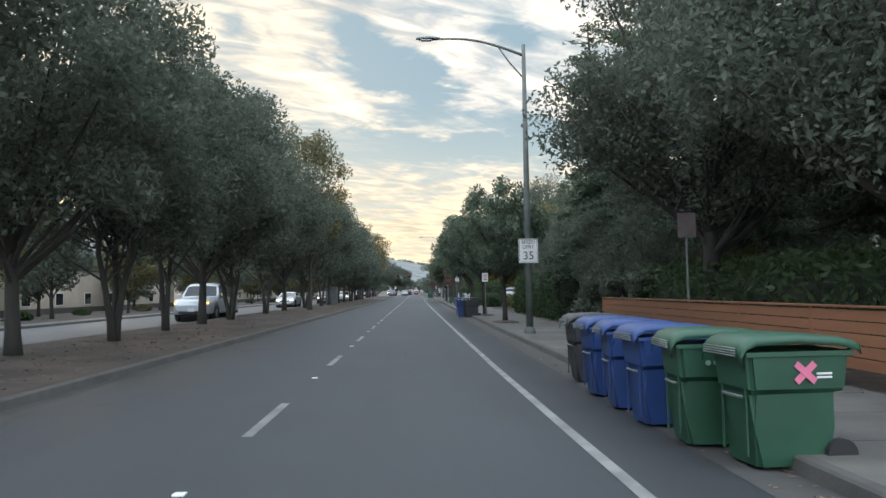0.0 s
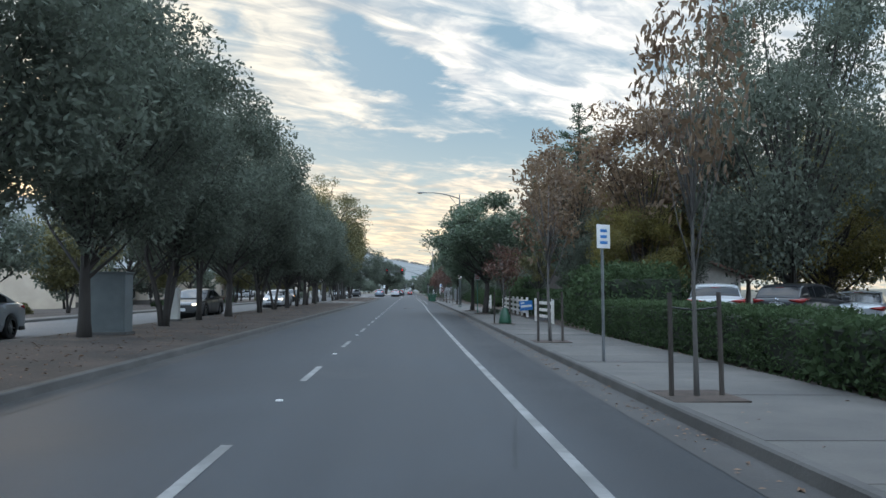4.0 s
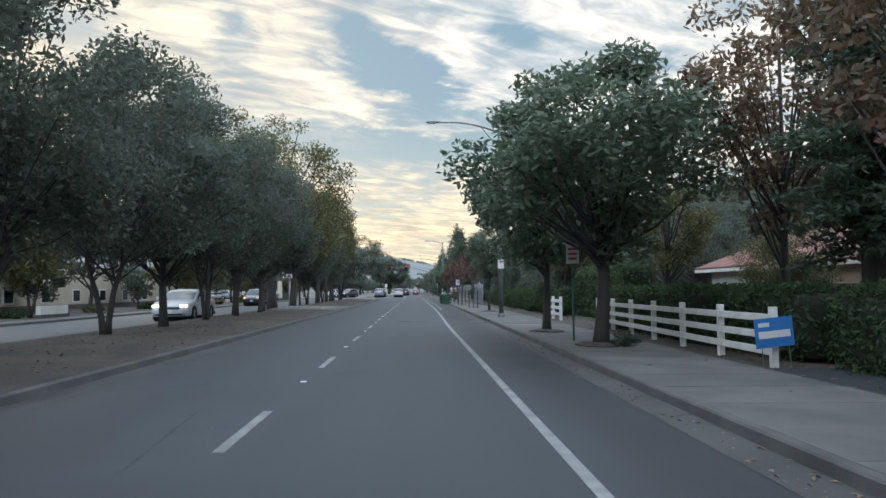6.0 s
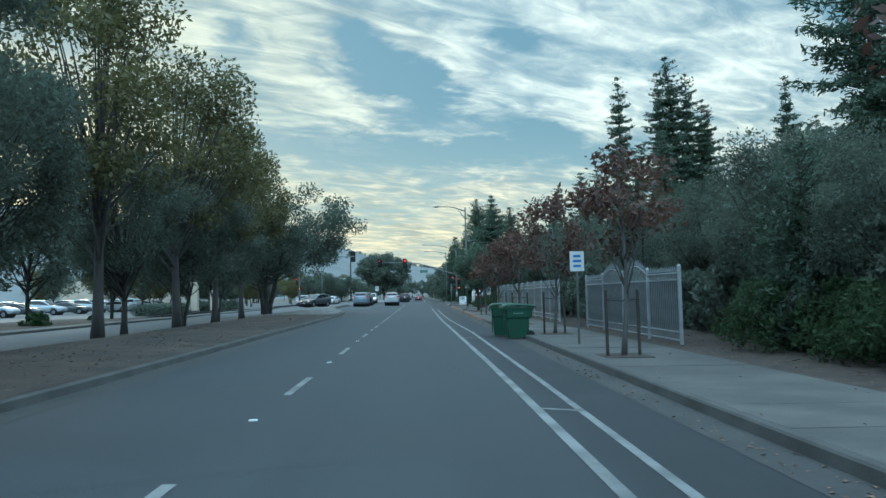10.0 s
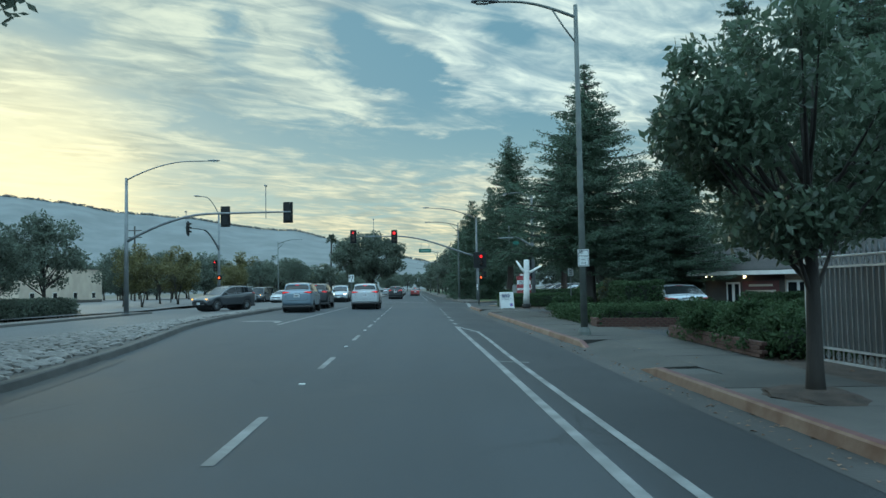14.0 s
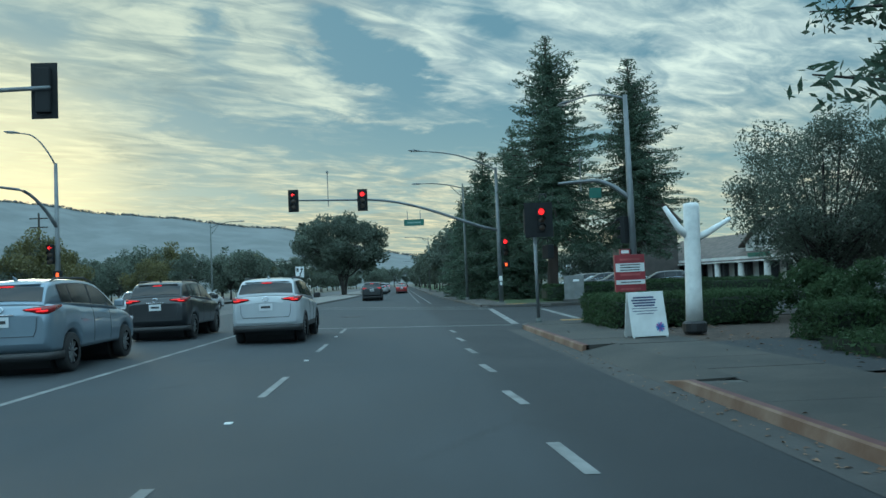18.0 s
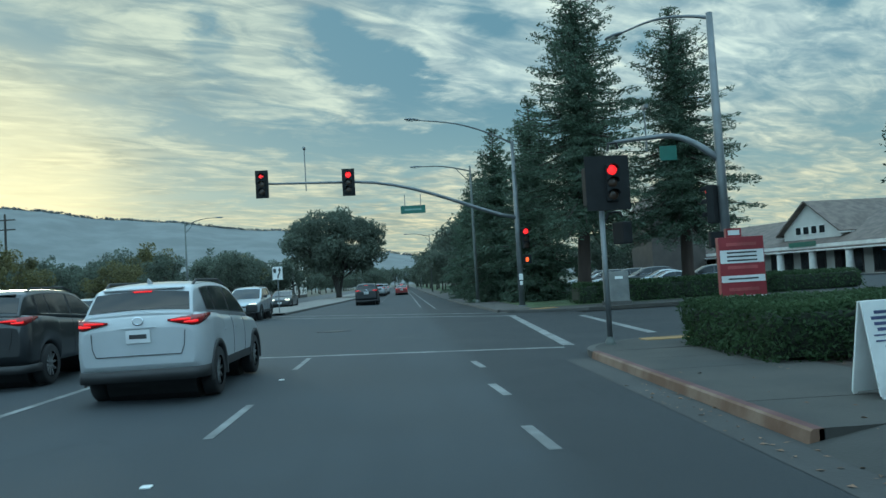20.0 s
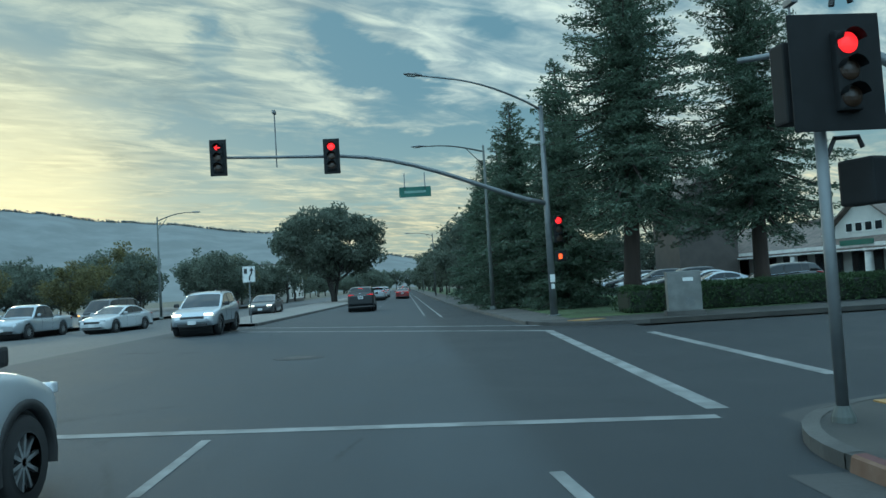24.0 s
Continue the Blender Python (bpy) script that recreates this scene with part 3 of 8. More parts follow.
def line(name, a, b, w, **kw):
    d = (Vector(b) - Vector(a)).normalized()
    s = Vector((-d.y, d.x)) * w / 2
    a, b = Vector(a), Vector(b)
    return marking(name, [tuple(a - s), tuple(b - s), tuple(b + s), tuple(a + s)], **kw)


for k in range(-3, 33):
    y1 = 10.35 + 7.315 * k if k < 28 else min(242.2, 207.8 + 6.95 * (k - 27))
    if y1 < 243:
        line("lane_dash", (-1.75, y1 - 2.3), (-1.75, y1), 0.11, label="short worn white lane dash", group="lane dashes")
for k in range(0, 30):
    y1 = 300 + 9 * k
    line("lane_dash", (-1.6, y1 - 2.4), (-1.6, y1), 0.11, label="short worn white lane dash", group="lane dashes")
EDGE = [(-40, 1.6), (5, 1.57), (13, 1.45), (30, 1.38), (75, 1.27), (112, 1.30), (128, 1.47), (143, 1.50), (150, 1.52), (160, 1.47), (180, 1.37), (200, 1.44), (220, 1.45)]
strip("edge_line", frange(-40, 213, 5), lambda y: lerp_table(EDGE, y) - 0.06, lambda y: lerp_table(EDGE, y) + 0.06, 0.005, PAINT_WHITE, label="continuous white edge line")
BUFFER = [(140, 1.90), (147, 1.98), (165, 2.02), (178, 1.76), (190, 1.76), (200, 1.79), (204, 1.85), (207.7, 1.92), (209.6, 1.90)]
strip("bike_lane_buffer_line", frange(140, 209.6, 4), lambda y: lerp_table(BUFFER, y), lambda y: 0.10 + lerp_table(BUFFER, y), 0.005, PAINT_WHITE, label="second white line of the bike lane buffer")
line("buffer_end", (1.5, 138.2), (2.0, 140.0), 0.11)
line("buffer_end", (1.5, 212.9), (1.96, 209.5), 0.11)
for y in (145.4, 161, 184.6, 199.3, 209.7):
    line("buffer_tick", (1.48, y + 0.25), (2.06, y), 0.10, label="white cross tick of the bike lane buffer", group="buffer ticks")
for k in range(8):
    y = 214.5 + 3.43 * k
    line("bike_dash", (1.56 + 0.03 * k, y + 0.3), (1.48 + 0.03 * k, y + 1.5), 0.13, label="short white bike lane dash", group="bike lane dashes")
line("turn_lane_line", (-5.35, 214.5), (-4.98, 242.0), 0.13, label="white turn lane line")
line("stop_line", (-5.0, 243.0), (3.95, 242.1), 0.24, label="white stop line across the lanes")
line("crosswalk_line", (4.15, 242.6), (5.05, 258.0), 0.28, label="broad white crosswalk line", group="crosswalk lines")
line("crosswalk_line", (6.85, 244.8), (7.38, 255.0), 0.26, label="broad white crosswalk line", group="crosswalk lines")
line("crosswalk_line", (5.2, 258.0), (-7.2, 266.4), 0.30, label="white crosswalk line", group="crosswalk lines")
line("crosswalk_line", (5.6, 260.8), (-6.9, 269.2), 0.30, label="white crosswalk line", group="crosswalk lines")
line("crosswalk_line", (-7.5, 266.6), (-18.4, 268.5), 0.30, label="white crosswalk line", group="crosswalk lines")
line("edge_line_beyond", (1.5, 275), (1.4, 420), 0.11, label="white edge line beyond the junction")
line("edge_line_beyond", (2.3, 272), (2.0, 420), 0.11, label="white edge line beyond the junction")
marking("turn_arrow", [(-7.45, 217.6), (-6.75, 216.95), (-6.75, 217.4), (-6.15, 217.62), (-5.88, 217.2), (-5.82, 216.3), (-5.60, 216.3), (-5.62, 217.4), (-5.85, 218.1), (-6.2, 218.25), (-6.75, 217.95), (-6.75, 218.45)], label="white left turn arrow")


def survey_ring(x, y, r, a0, a1):
    """A thin sprayed circle on the asphalt."""
    bm = bmesh.new()
    rows = []
    for k in range(33):
        a = radians(a0 + (a1 - a0) * k / 32)
        rows.append([bm.verts.new((x + rr * math.cos(a), y + rr * math.sin(a), gz(x + rr * math.cos(a)) + 0.005)) for rr in (r - 0.025, r + 0.025)])
    for a, b in zip(rows, rows[1:]):
        bm.faces.new((a[0], a[1], b[1], b[0]))
    tagged(bm_object("survey_ring", bm, PAINT_WHITE), "thin white sprayed survey circle on the asphalt", "road marking", "survey circles", "structure")


survey_ring(-3.75, 187.3, 1.08, 30, 260)
survey_ring(-3.75, 187.3, 1.08, -60, 25)
survey_ring(-0.15, 187.3, 1.0, 60, 300)
survey_ring(-0.15, 187.3, 1.0, -35, 30)
line("survey_line", (-4.4, 189.3), (-3.4, 189.0), 0.05, label="thin sprayed survey line")
line("survey_line", (-2.6, 189.2), (-1.8, 189.1), 0.05, label="thin sprayed survey line")


# ---- trees ----
def leaf_mesh(name, centres, radii, count, size, mat, rng, flat=0.0, squash=1.0, slim=0.42):
    """Many small pointed leaves gathered in clumps; centres (n, 3), radii (n,)."""
    centres, radii = np.asarray(centres, float), np.asarray(radii, float)
    w = radii ** 2
    pick = rng.choice(len(centres), count, p=w / w.sum())
    off = rng.normal(size=(count, 3))
    off /= np.linalg.norm(off, axis=1)[:, None]
    off *= (rng.random(count) ** 0.45)[:, None]
    off[:, 2] *= squash
    pos = centres[pick] + off * radii[pick][:, None]
    axis = rng.normal(size=(count, 3))
    axis[:, 2] *= 1.0 - flat
    axis /= np.linalg.norm(axis, axis=1)[:, None]
    other = np.cross(axis, rng.normal(size=(count, 3)))
    other /= np.linalg.norm(other, axis=1)[:, None]
    s = size * (0.6 + 0.8 * rng.random(count))[:, None]
    verts = np.stack([pos - axis * s, pos + other * s * slim, pos + axis * s, pos - other * s * slim], 1).reshape(-1, 3)
    me = bpy.data.meshes.new(name)
    me.vertices.add(count * 4)
    me.vertices.foreach_set("co", verts.ravel())
    me.loops.add(count * 4)
    me.loops.foreach_set("vertex_index", np.arange(count * 4))
    me.polygons.add(count)
    me.polygons.foreach_set("loop_start", np.arange(count) * 4)
    me.update(calc_edges=True)
    me.materials.append(mat)
    return me


def broadleaf(name, label, seed, h, r, base, mat, bark=BARK, leaves=9000, size=0.13, clumps=46, clump_r=0.95, stems=1, trunk_r=0.16, lean=0.0, gap=0.0, top=0.55, category="tree", slim=0.42, limb_parts=False):
    """A tree: tapered trunk, limbs out to the clumps, and a crown of leaves. base: height of the lowest foliage."""
    rng = np.random.default_rng(seed)
    root = thing(name, Matrix.Identity(4), label, category)
    ch = (h - base) / 2
    cz = base + ch
    cent, rad = [], []
    for i in range(clumps):
        u = rng.normal(size=3)
        u /= np.linalg.norm(u)
        k = (0.35 + 0.65 * rng.random() ** 0.5) * (1 - gap * rng.random())
        bulge = 1.0 if u[2] > 0 else 1.0 + 0.12 * u[2]
        cent.append((u[0] * r * k * bulge + lean * u[2], u[1] * r * k * bulge, cz + u[2] * ch * k * (1.0 if u[2] > 0 else 0.9)))
        rad.append(clump_r * (0.55 + 0.75 * rng.random()))
    bm = bmesh.new()
    fork = base * 0.75 if stems == 1 else 0.35
    for s in range(stems):
        ang = 2 * math.pi * (s + rng.random() * 0.5) / stems
        spread = 0.0 if stems == 1 else 0.55
        tx, ty = spread * math.cos(ang) * base * 0.45, spread * math.sin(ang) * base * 0.45
        b = rng.normal(size=2) * 0.06
        tr = trunk_r * (1 if stems == 1 else 0.62)
        pts = [(0.5 * tr * math.cos(ang) * (stems > 1), 0.5 * tr * math.sin(ang) * (stems > 1), -0.15), (0.25 * tx + b[0] * 0.4, 0.25 * ty + b[1] * 0.4, 0.25 * base), (tx * 0.6 + b[0], ty * 0.6 + b[1], base * 0.7), (tx * 1.1 + b[0], ty * 1.1 + b[1], base * 1.15), (tx * 1.3, ty * 1.3, cz + ch * 0.45)]
        add_tube(bm, pts, [tr * 1.35, tr, tr * 0.86, tr * 0.68, tr * 0.16], 9)
        limbs = bm if not limb_parts else None
        for i in range(s, clumps, stems):
            if i % 2 == 0 or rad[i] > clump_r:
                c = Vector(cent[i])
                a0 = Vector(pts[3 if c.z > cz else 2])
                a0 = a0.lerp(Vector(pts[4]), 0.35 * rng.random())
                mid = a0.lerp(c, 0.5) + Vector((0, 0, -0.12 * (c - a0).length * rng.random()))
                if limbs is None:
                    part("limb", tube_bm([a0, mid, c], [tr * 0.36, tr * 0.22, tr * 0.06], 5), bark, root, smooth=True)
                else:
                    add_tube(limbs, [a0, mid, c], [tr * 0.36, tr * 0.22, tr * 0.06], 5, cap=False)
    bmesh.ops.recalc_face_normals(bm, faces=bm.faces)
    part("trunk", bm, bark, root, smooth=True)
    crown = new("crown", leaf_mesh("crown", cent, rad, leaves, size, mat, rng, squash=0.8, slim=slim))
    crown.parent = root
    return root


def conifer(name, label, seed, h, r, base, mat=LEAF_CONIFER, leaves=12000, size=0.15, boughs=120, droop=0.15, power=0.7, trunk_r=0.3, ragged=0.35, tuft=0.34, bark=BARK_RED, lift=0.5, thick=0.55, fan=0.45, low=0.8, level=0.0):
    """A conifer: straight trunk and boughs scattered up it, each a fan of needle sprays.

    power shapes the outline, lift turns the upper boughs up, level gathers boughs into plates."""
    rng = np.random.default_rng(seed)
    root = thing(name, Matrix.Identity(4), label, "tree")
    bm = bmesh.new()
    bend = rng.normal(size=2) * 0.012 * h
    def axis(z):
        f = max(0, z / h)
        return Vector((bend[0] * math.sin(3 * f), bend[1] * math.sin(2.4 * f), z))
    add_tube(bm, [axis(-0.2), axis(h * 0.08), axis(h * 0.3), axis(h * 0.55), axis(h * 0.8), axis(h)], [trunk_r * 1.4, trunk_r, trunk_r * 0.82, trunk_r * 0.6, trunk_r * 0.3, 0.02], 9)
    cent, rad = [], []
    lobes = rng.random(7) * 6.283
    for i in range(boughs):
        f = ((i + rng.random()) / boughs) ** 1.12
        if level:
            f = f + level * (round(f * 16) / 16 - f)
        f = min(0.985, max(0.0, f))
        z = base + (h - base) * f
        a = i * 2.39996 + rng.normal() * 0.5
        reach = r * max(0.012, 1 - f) ** power * (low + (1 - low) * min(1, f / 0.18))
        reach *= 1 + 0.16 * math.sin(3 * a + lobes[int(f * 6.99)]) + 0.10 * rng.normal()
        ln = max(0.18, reach * (1 - ragged * rng.random() ** 2.2))
        up = lift * (f - 0.35) - droop * (1 - f)
        d = Vector((math.cos(a), math.sin(a), 0))
        a0 = axis(z)
        mid = a0 + d * ln * 0.55 + Vector((0, 0, (up * 0.55 - 0.04) * ln))
        tip = a0 + d * ln + Vector((0, 0, (up + 0.10 * lift) * ln))
        add_tube(bm, [a0, mid, tip], [0.025 + 0.012 * ln, 0.015 + 0.006 * ln, 0.008], 4, cap=False)
        side = Vector((-d.y, d.x, 0))
        steps = max(2, int(ln / (tuft * 0.8)))
        for j in range(steps):
            g = (j + 0.4 + 0.6 * rng.random()) / steps
            p = mid.lerp(tip, (g - 0.5) * 2) if g > 0.5 else a0.lerp(mid, g * 2)
            wide = fan * ln * (0.25 + g) * (1.15 - g)
            for q in (-1, 0, 1):
                if q and wide < tuft * 0.5:
                    continue
                c = p + side * q * wide * (0.5 + 0.5 * rng.random()) + Vector((0, 0, -0.05 - 0.05 * abs(q)))
                cent.append(tuple(c + Vector(rng.normal(size=3)) * 0.05))
                rad.append(tuft * (0.6 + 0.6 * rng.random()) * (1.1 - 0.45 * g) * (1 if f < 0.85 else 0.7))
    cent.append(tuple(axis(h - 0.1)))
    rad.append(tuft * 0.5)
    part("trunk", bm, bark, root, smooth=True)
    crown = new("crown", leaf_mesh("crown", cent, rad, leaves, size, mat, rng, flat=0.35, squash=thick, slim=0.3))
    crown.parent = root
    return root


def plant(protos, spots, seed=1, group=""):
    """Set trees at spots (x, y, scale[, height scale]); each proto serves in turn, its first spot takes the proto itself."""
    rng = random.Random(seed)
    used, first = set(), []
    for i, spot in enumerate(spots):
        x, y, s = spot[:3]
        sz = spot[3] if len(spot) > 3 else s
        z = (gz(x) + 0.13) if -21 < x < 7 else (0.02 if x < 0 else 0.0)
        p = protos[i % len(protos)]
        m = pose(x, y, z, 0, 0, rng.uniform(0, 360)) @ Matrix.Diagonal((s, s, sz, 1))
        if p.name not in used:
            used.add(p.name)
            first.append((p, m))
            if group:
                p["group"] = group
        else:
            copy_thing(p, m)
    for p, m in first:
        p.matrix_basis = m
    for p in protos:
        if p.name not in used:
            for o in (*p.children, p):
                bpy.data.objects.remove(o)


MED_LABEL = "dense dark evergreen street tree on the soil median"
med = [broadleaf("street_tree", MED_LABEL, 11 + i, 9.2, 3.7, 2.0, LEAF_DARK, leaves=40000, size=0.078, clumps=84, clump_r=0.92, stems=s, trunk_r=0.155) for i, s in enumerate((1, 3, 2))]
plant(med, [(-8.3, -4, 1.0), (-8.3, 4, .98), (-8.2, 10, 1.0), (-8.2, 16.2, 0.98), (-7.9, 20.6, .96), (-8.3, 26, 0.98), (-8.5, 31, 1.04), (-8.5, 35.8, 1.0), (-8.7, 45.0, 1.02), (-8.8, 51.8, 0.98), (-8.6, 60, 1.0),
    (-8.3, 67.9, 1.02), (-8.35, 74.4, 1.0), (-8.3, 80.6, 1.0), (-8.6, 86, 1.0), (-8.4, 90.2, 1.0), (-8.2, 96.5, 0.92, .86), (-8.6, 103.4, .9, .85), (-8.5, 108, .92, .88), (-8.7, 114, 0.88), (-8.6, 119, 0.86),
    (-8.6, 124.7, 0.86), (-9.5, 149.8, 0.86), (-11.0, 155.5, .82), (-10.6, 164.6, .74), (-10.9, 172.6, .78), (-11.3, 180.4, .72)], 3, "median trees")
tall_m = [broadleaf("tall_street_tree", "tall thin-crowned street tree on the median", 31 + i, 12.0, 3.4, 2.9, LEAF_OLIVE, bark=BARK_PALE, leaves=14000, size=0.10, clumps=76, clump_r=0.85, trunk_r=0.17, gap=0.12) for i in range(2)]
plant(tall_m, [(-9.2, 128.5, 0.85), (-9.9, 160.6, 1.02), (-10.0, 168.8, 1.02), (-10.4, 176.3, 0.94), (-10.9, 184.5, .92), (-7.4, 54, .86, 1.1), (-9.0, 120.5, .85)], 5, "median trees")
wide_m = [broadleaf("large_street_tree", "large street tree with a thin wide-spreading crown", 37, 13.4, 5.9, 2.9, LEAF_OLIVE, leaves=21000, size=0.11, clumps=120, clump_r=1.05, trunk_r=0.32, gap=0.1)]
plant(wide_m, [(-9.8, 134.8, 1.0), (-10.2, 146.0, 0.84)], 3, "median trees")
big_m = [broadleaf("spreading_street_tree", "wide dark spreading street tree on the median", 41, 9.4, 5.6, 2.3, LEAF_DARK, leaves=36000, size=0.095, clumps=94, clump_r=1.1, stems=3, trunk_r=0.26)]
plant(big_m, [(-10.6, 191.2, 1.15, 1.0), (-12.6, 199.6, 0.6, .9)], 7, "median trees")
round_t = [broadleaf("round_tree", "large round-crowned dark tree on the further median", 45, 11.3, 7.0, 2.8, LEAF_DARK, leaves=30000, size=0.22, clumps=130, clump_r=1.35, stems=3, trunk_r=0.35)]
plant(round_t, [(-8.2, 329, 1.0)], 2)

mag = [broadleaf("magnolia_tree", "glossy dark magnolia street tree in a sidewalk cut-out", 51 + i, 6.6, 2.4, 1.9, LEAF_MAGNOLIA, leaves=17000, size=0.086, clumps=54, clump_r=0.66, trunk_r=0.13) for i in range(2)]
plant(mag, [(3.75, 33, 0.78, 0.98), (3.75, 42.5, 0.8, 0.98), (3.9, 54.9, 1.12), (4.45, 100.2, 1.34, 1.07), (4.2, 106.4, 1.0, 1.06), (4.65, 130.0, 0.58, 0.87), (4.6, 193.7, .74, .80)], 9, "sidewalk trees")
sap = [broadleaf("young_maple", "young staked maple with thin rust-red autumn leaves", 61 + i, 5.0, 1.25, 1.7, m, bark=BARK_SAP, leaves=n, size=0.085, clumps=26, clump_r=0.55, trunk_r=0.056, gap=0.2, limb_parts=True) for i, (m, n) in enumerate(((LEAF_RUST, 1100), (LEAF_RED, 1700), (LEAF_RED, 2000)))]
sap_spots = [(3.62, 64.2, .58, 1.12), (3.72, 75.0, .8, 1.05), (3.78, 86.2, 0.72), (4.5, 141.2, 0.72, 0.95), (4.25, 151.8, 0.95), (4.45, 160.8, 0.9), (4.45, 169, 0.9), (4.45, 177, 0.85), (4.42, 185.0, 0.85, 0.85)]
plant([sap[0]], sap_spots[:2], 3, "young staked trees")
plant([sap[1], sap[2]], sap_spots[2:], 3, "young staked trees")

shade = [broadleaf("shade_tree", "large dark shade tree hanging over the cedar fence", 57 + i, 11.5, 4.3, 2.9, LEAF_DARK, leaves=50000, size=0.082, clumps=90, clump_r=1.1, trunk_r=0.26) for i in range(2)]
plant(shade, [(8.1, 12.2, 1.0), (7.7, 20.4, 1.0)], 4, "shade trees")

canopy = [broadleaf("canopy_tree", "dark tree with a high crown before the restaurant", 67 + i, 12.0, 4.6, 3.7, LEAF_CONIFER, leaves=42000, size=0.085, clumps=96, clump_r=1.1, trunk_r=0.2) for i in range(2)]
plant(canopy, [(10.8, 205.6, .58), (9.9, 196.8, .52), (13.2, 199, .5)], 4, "canopy trees")

# trees behind the sidewalk on the house side
back = [broadleaf("garden_tree", l, 71 + i, 9.0, 3.6, 1.0, m, leaves=42000, size=0.074, clumps=74, clump_r=1.15, trunk_r=0.2) for i, (l, m) in enumerate((("dense dark garden tree behind the sidewalk", LEAF_DARK), ("olive-green garden tree behind the sidewalk", LEAF_OLIVE), ("yellow-green garden tree behind the sidewalk", LEAF_YELLOW), ("dense dark garden tree behind the sidewalk", LEAF_DARK)))]
plant([back[0], back[3]], [(8.8, 28.5, .5), (11.5, 5, .8), (10, 40, .8), (8.6, 47, .55), (12, 36, .6), (14, 12, 1.2), (9.6, 92, .6), (14, 82, 1.1, 1.45), (10.4, 120, .40), (11, 133, 0.7), (9.9, 151, .5), (10.5, 157, .62), (11.5, 165, .6), (11, 173, .62), (10, 184, .66), (18, 195, .9), (16, 137, 0.9), (16, 124, .7), (17, 104, .75), (19, 60, 1.0), (12.8, 225.5, .6), (15.5, 228, .55), (14.1, 240.0, .74, .70), (17.8, 240, .66), (7.8, 38.5, .42), (8.6, 32.5, .55), (14, 29, .8), (9.4, 178.5, .6)], 5, "garden trees")
plant([back[1], back[2]], [(11, 58, .85), (10.5, 88, 0.75), (17, 72, .9), (9.2, 84.5, .55), (12.2, 106.5, .40), (20, 90, 1.1), (16, 48, .6), (11.5, 28, .45), (22, 115, .9)], 6, "garden trees")
thin_b = [broadleaf("thin_garden_tree", "thin-leaved open garden tree behind the sidewalk", 77, 6.4, 2.0, 1.9, LEAF_OLIVE, leaves=6500, size=0.085, clumps=52, clump_r=0.5, trunk_r=0.10, gap=0.1)]
plant(thin_b, [(8.8, 126.6, 1.0), (10.4, 125.2, 0.92), (9.4, 110, .9)], 4, "garden trees")
rustb = [broadleaf("autumn_tree", "tall thin autumn tree with rust-brown leaves", 81, 11.0, 3.2, 2.6, LEAF_RUST, leaves=6400, size=0.12, clumps=52, clump_r=0.8, trunk_r=0.15, gap=0.15)]
plant(rustb, [(8.4, 93.0, 0.94), (9.5, 101, 0.9), (12.5, 88, 1.0), (9.6, 85.0, .9)], 4, "autumn trees")
jun = [conifer("juniper_tree", "dark ragged juniper with upswept sprays", 85 + i, 6.8, 1.7, 0.3, leaves=9000, size=0.12, boughs=110, droop=-0.5, power=0.5, lift=1.6, trunk_r=0.13, tuft=0.34, bark=BARK, thick=0.9) for i in range(2)]
plant(jun, [(9.6, 130.6, .7), (8.6, 147.5, .62), (8.4, 152.4, .66), (10.2, 150.2, .7), (9.2, 155.4, .6)], 3, "junipers")
pine = [conifer("pine_tree", "tall ragged dark pine with a thick trunk", 91 + i, 15.5, 3.4, 3.2, leaves=26000, size=0.13, boughs=100, droop=0.3, power=0.45, trunk_r=0.34, tuft=0.5, ragged=0.6, fan=0.35) for i in range(2)]
plant(pine, [(9.8, 31, 1.0), (8.2, 35.5, 0.9), (11.5, 25, 1.0), (12, 19, 1.1), (9.6, 97.5, .78), (14.0, 158.5, .84), (16.9, 160.8, .84), (18.5, 154, .9)], 3, "pines")
red = [conifer("redwood_tree", "tall dark redwood with layered boughs", 101 + i, 17.4, 4.5, 4.6, leaves=60000, size=0.105, boughs=230, droop=0.34, power=0.62, trunk_r=0.36, tuft=0.42, lift=0.75, ragged=0.4) for i in range(2)]
plant(red, [(10.0, 265.4, 1.0), (15.9, 265.9, .93, .92)], 8, "redwoods")
dense = [conifer("dense_redwood", "dense dark young redwood beside the sidewalk", 104 + i, 12.5, 3.6, 0.9, leaves=36000, size=0.13, boughs=160, droop=0.28, power=0.6, trunk_r=0.28, tuft=0.5, lift=0.8, ragged=0.4) for i in range(2)]
plant(dense, [(10.6, 219.6, .50, .56), (8.9, 272.5, 1.02), (7.2, 277.5, .95), (7.0, 284, .86), (6.9, 291, .86), (7.4, 299, .8), (7.8, 308, .82), (10.5, 317, .85)], 8, "redwoods")
tallr = [conifer("tall_redwood", "very tall open redwood with feathery tiered boughs", 107 + i, 28.0, 3.7, 6.0, leaves=26000, size=0.2, boughs=230, droop=0.30, power=0.42, trunk_r=0.4, tuft=0.45, lift=0.5, ragged=0.75, level=0.25, fan=0.35, thick=0.4) for i in range(2)]
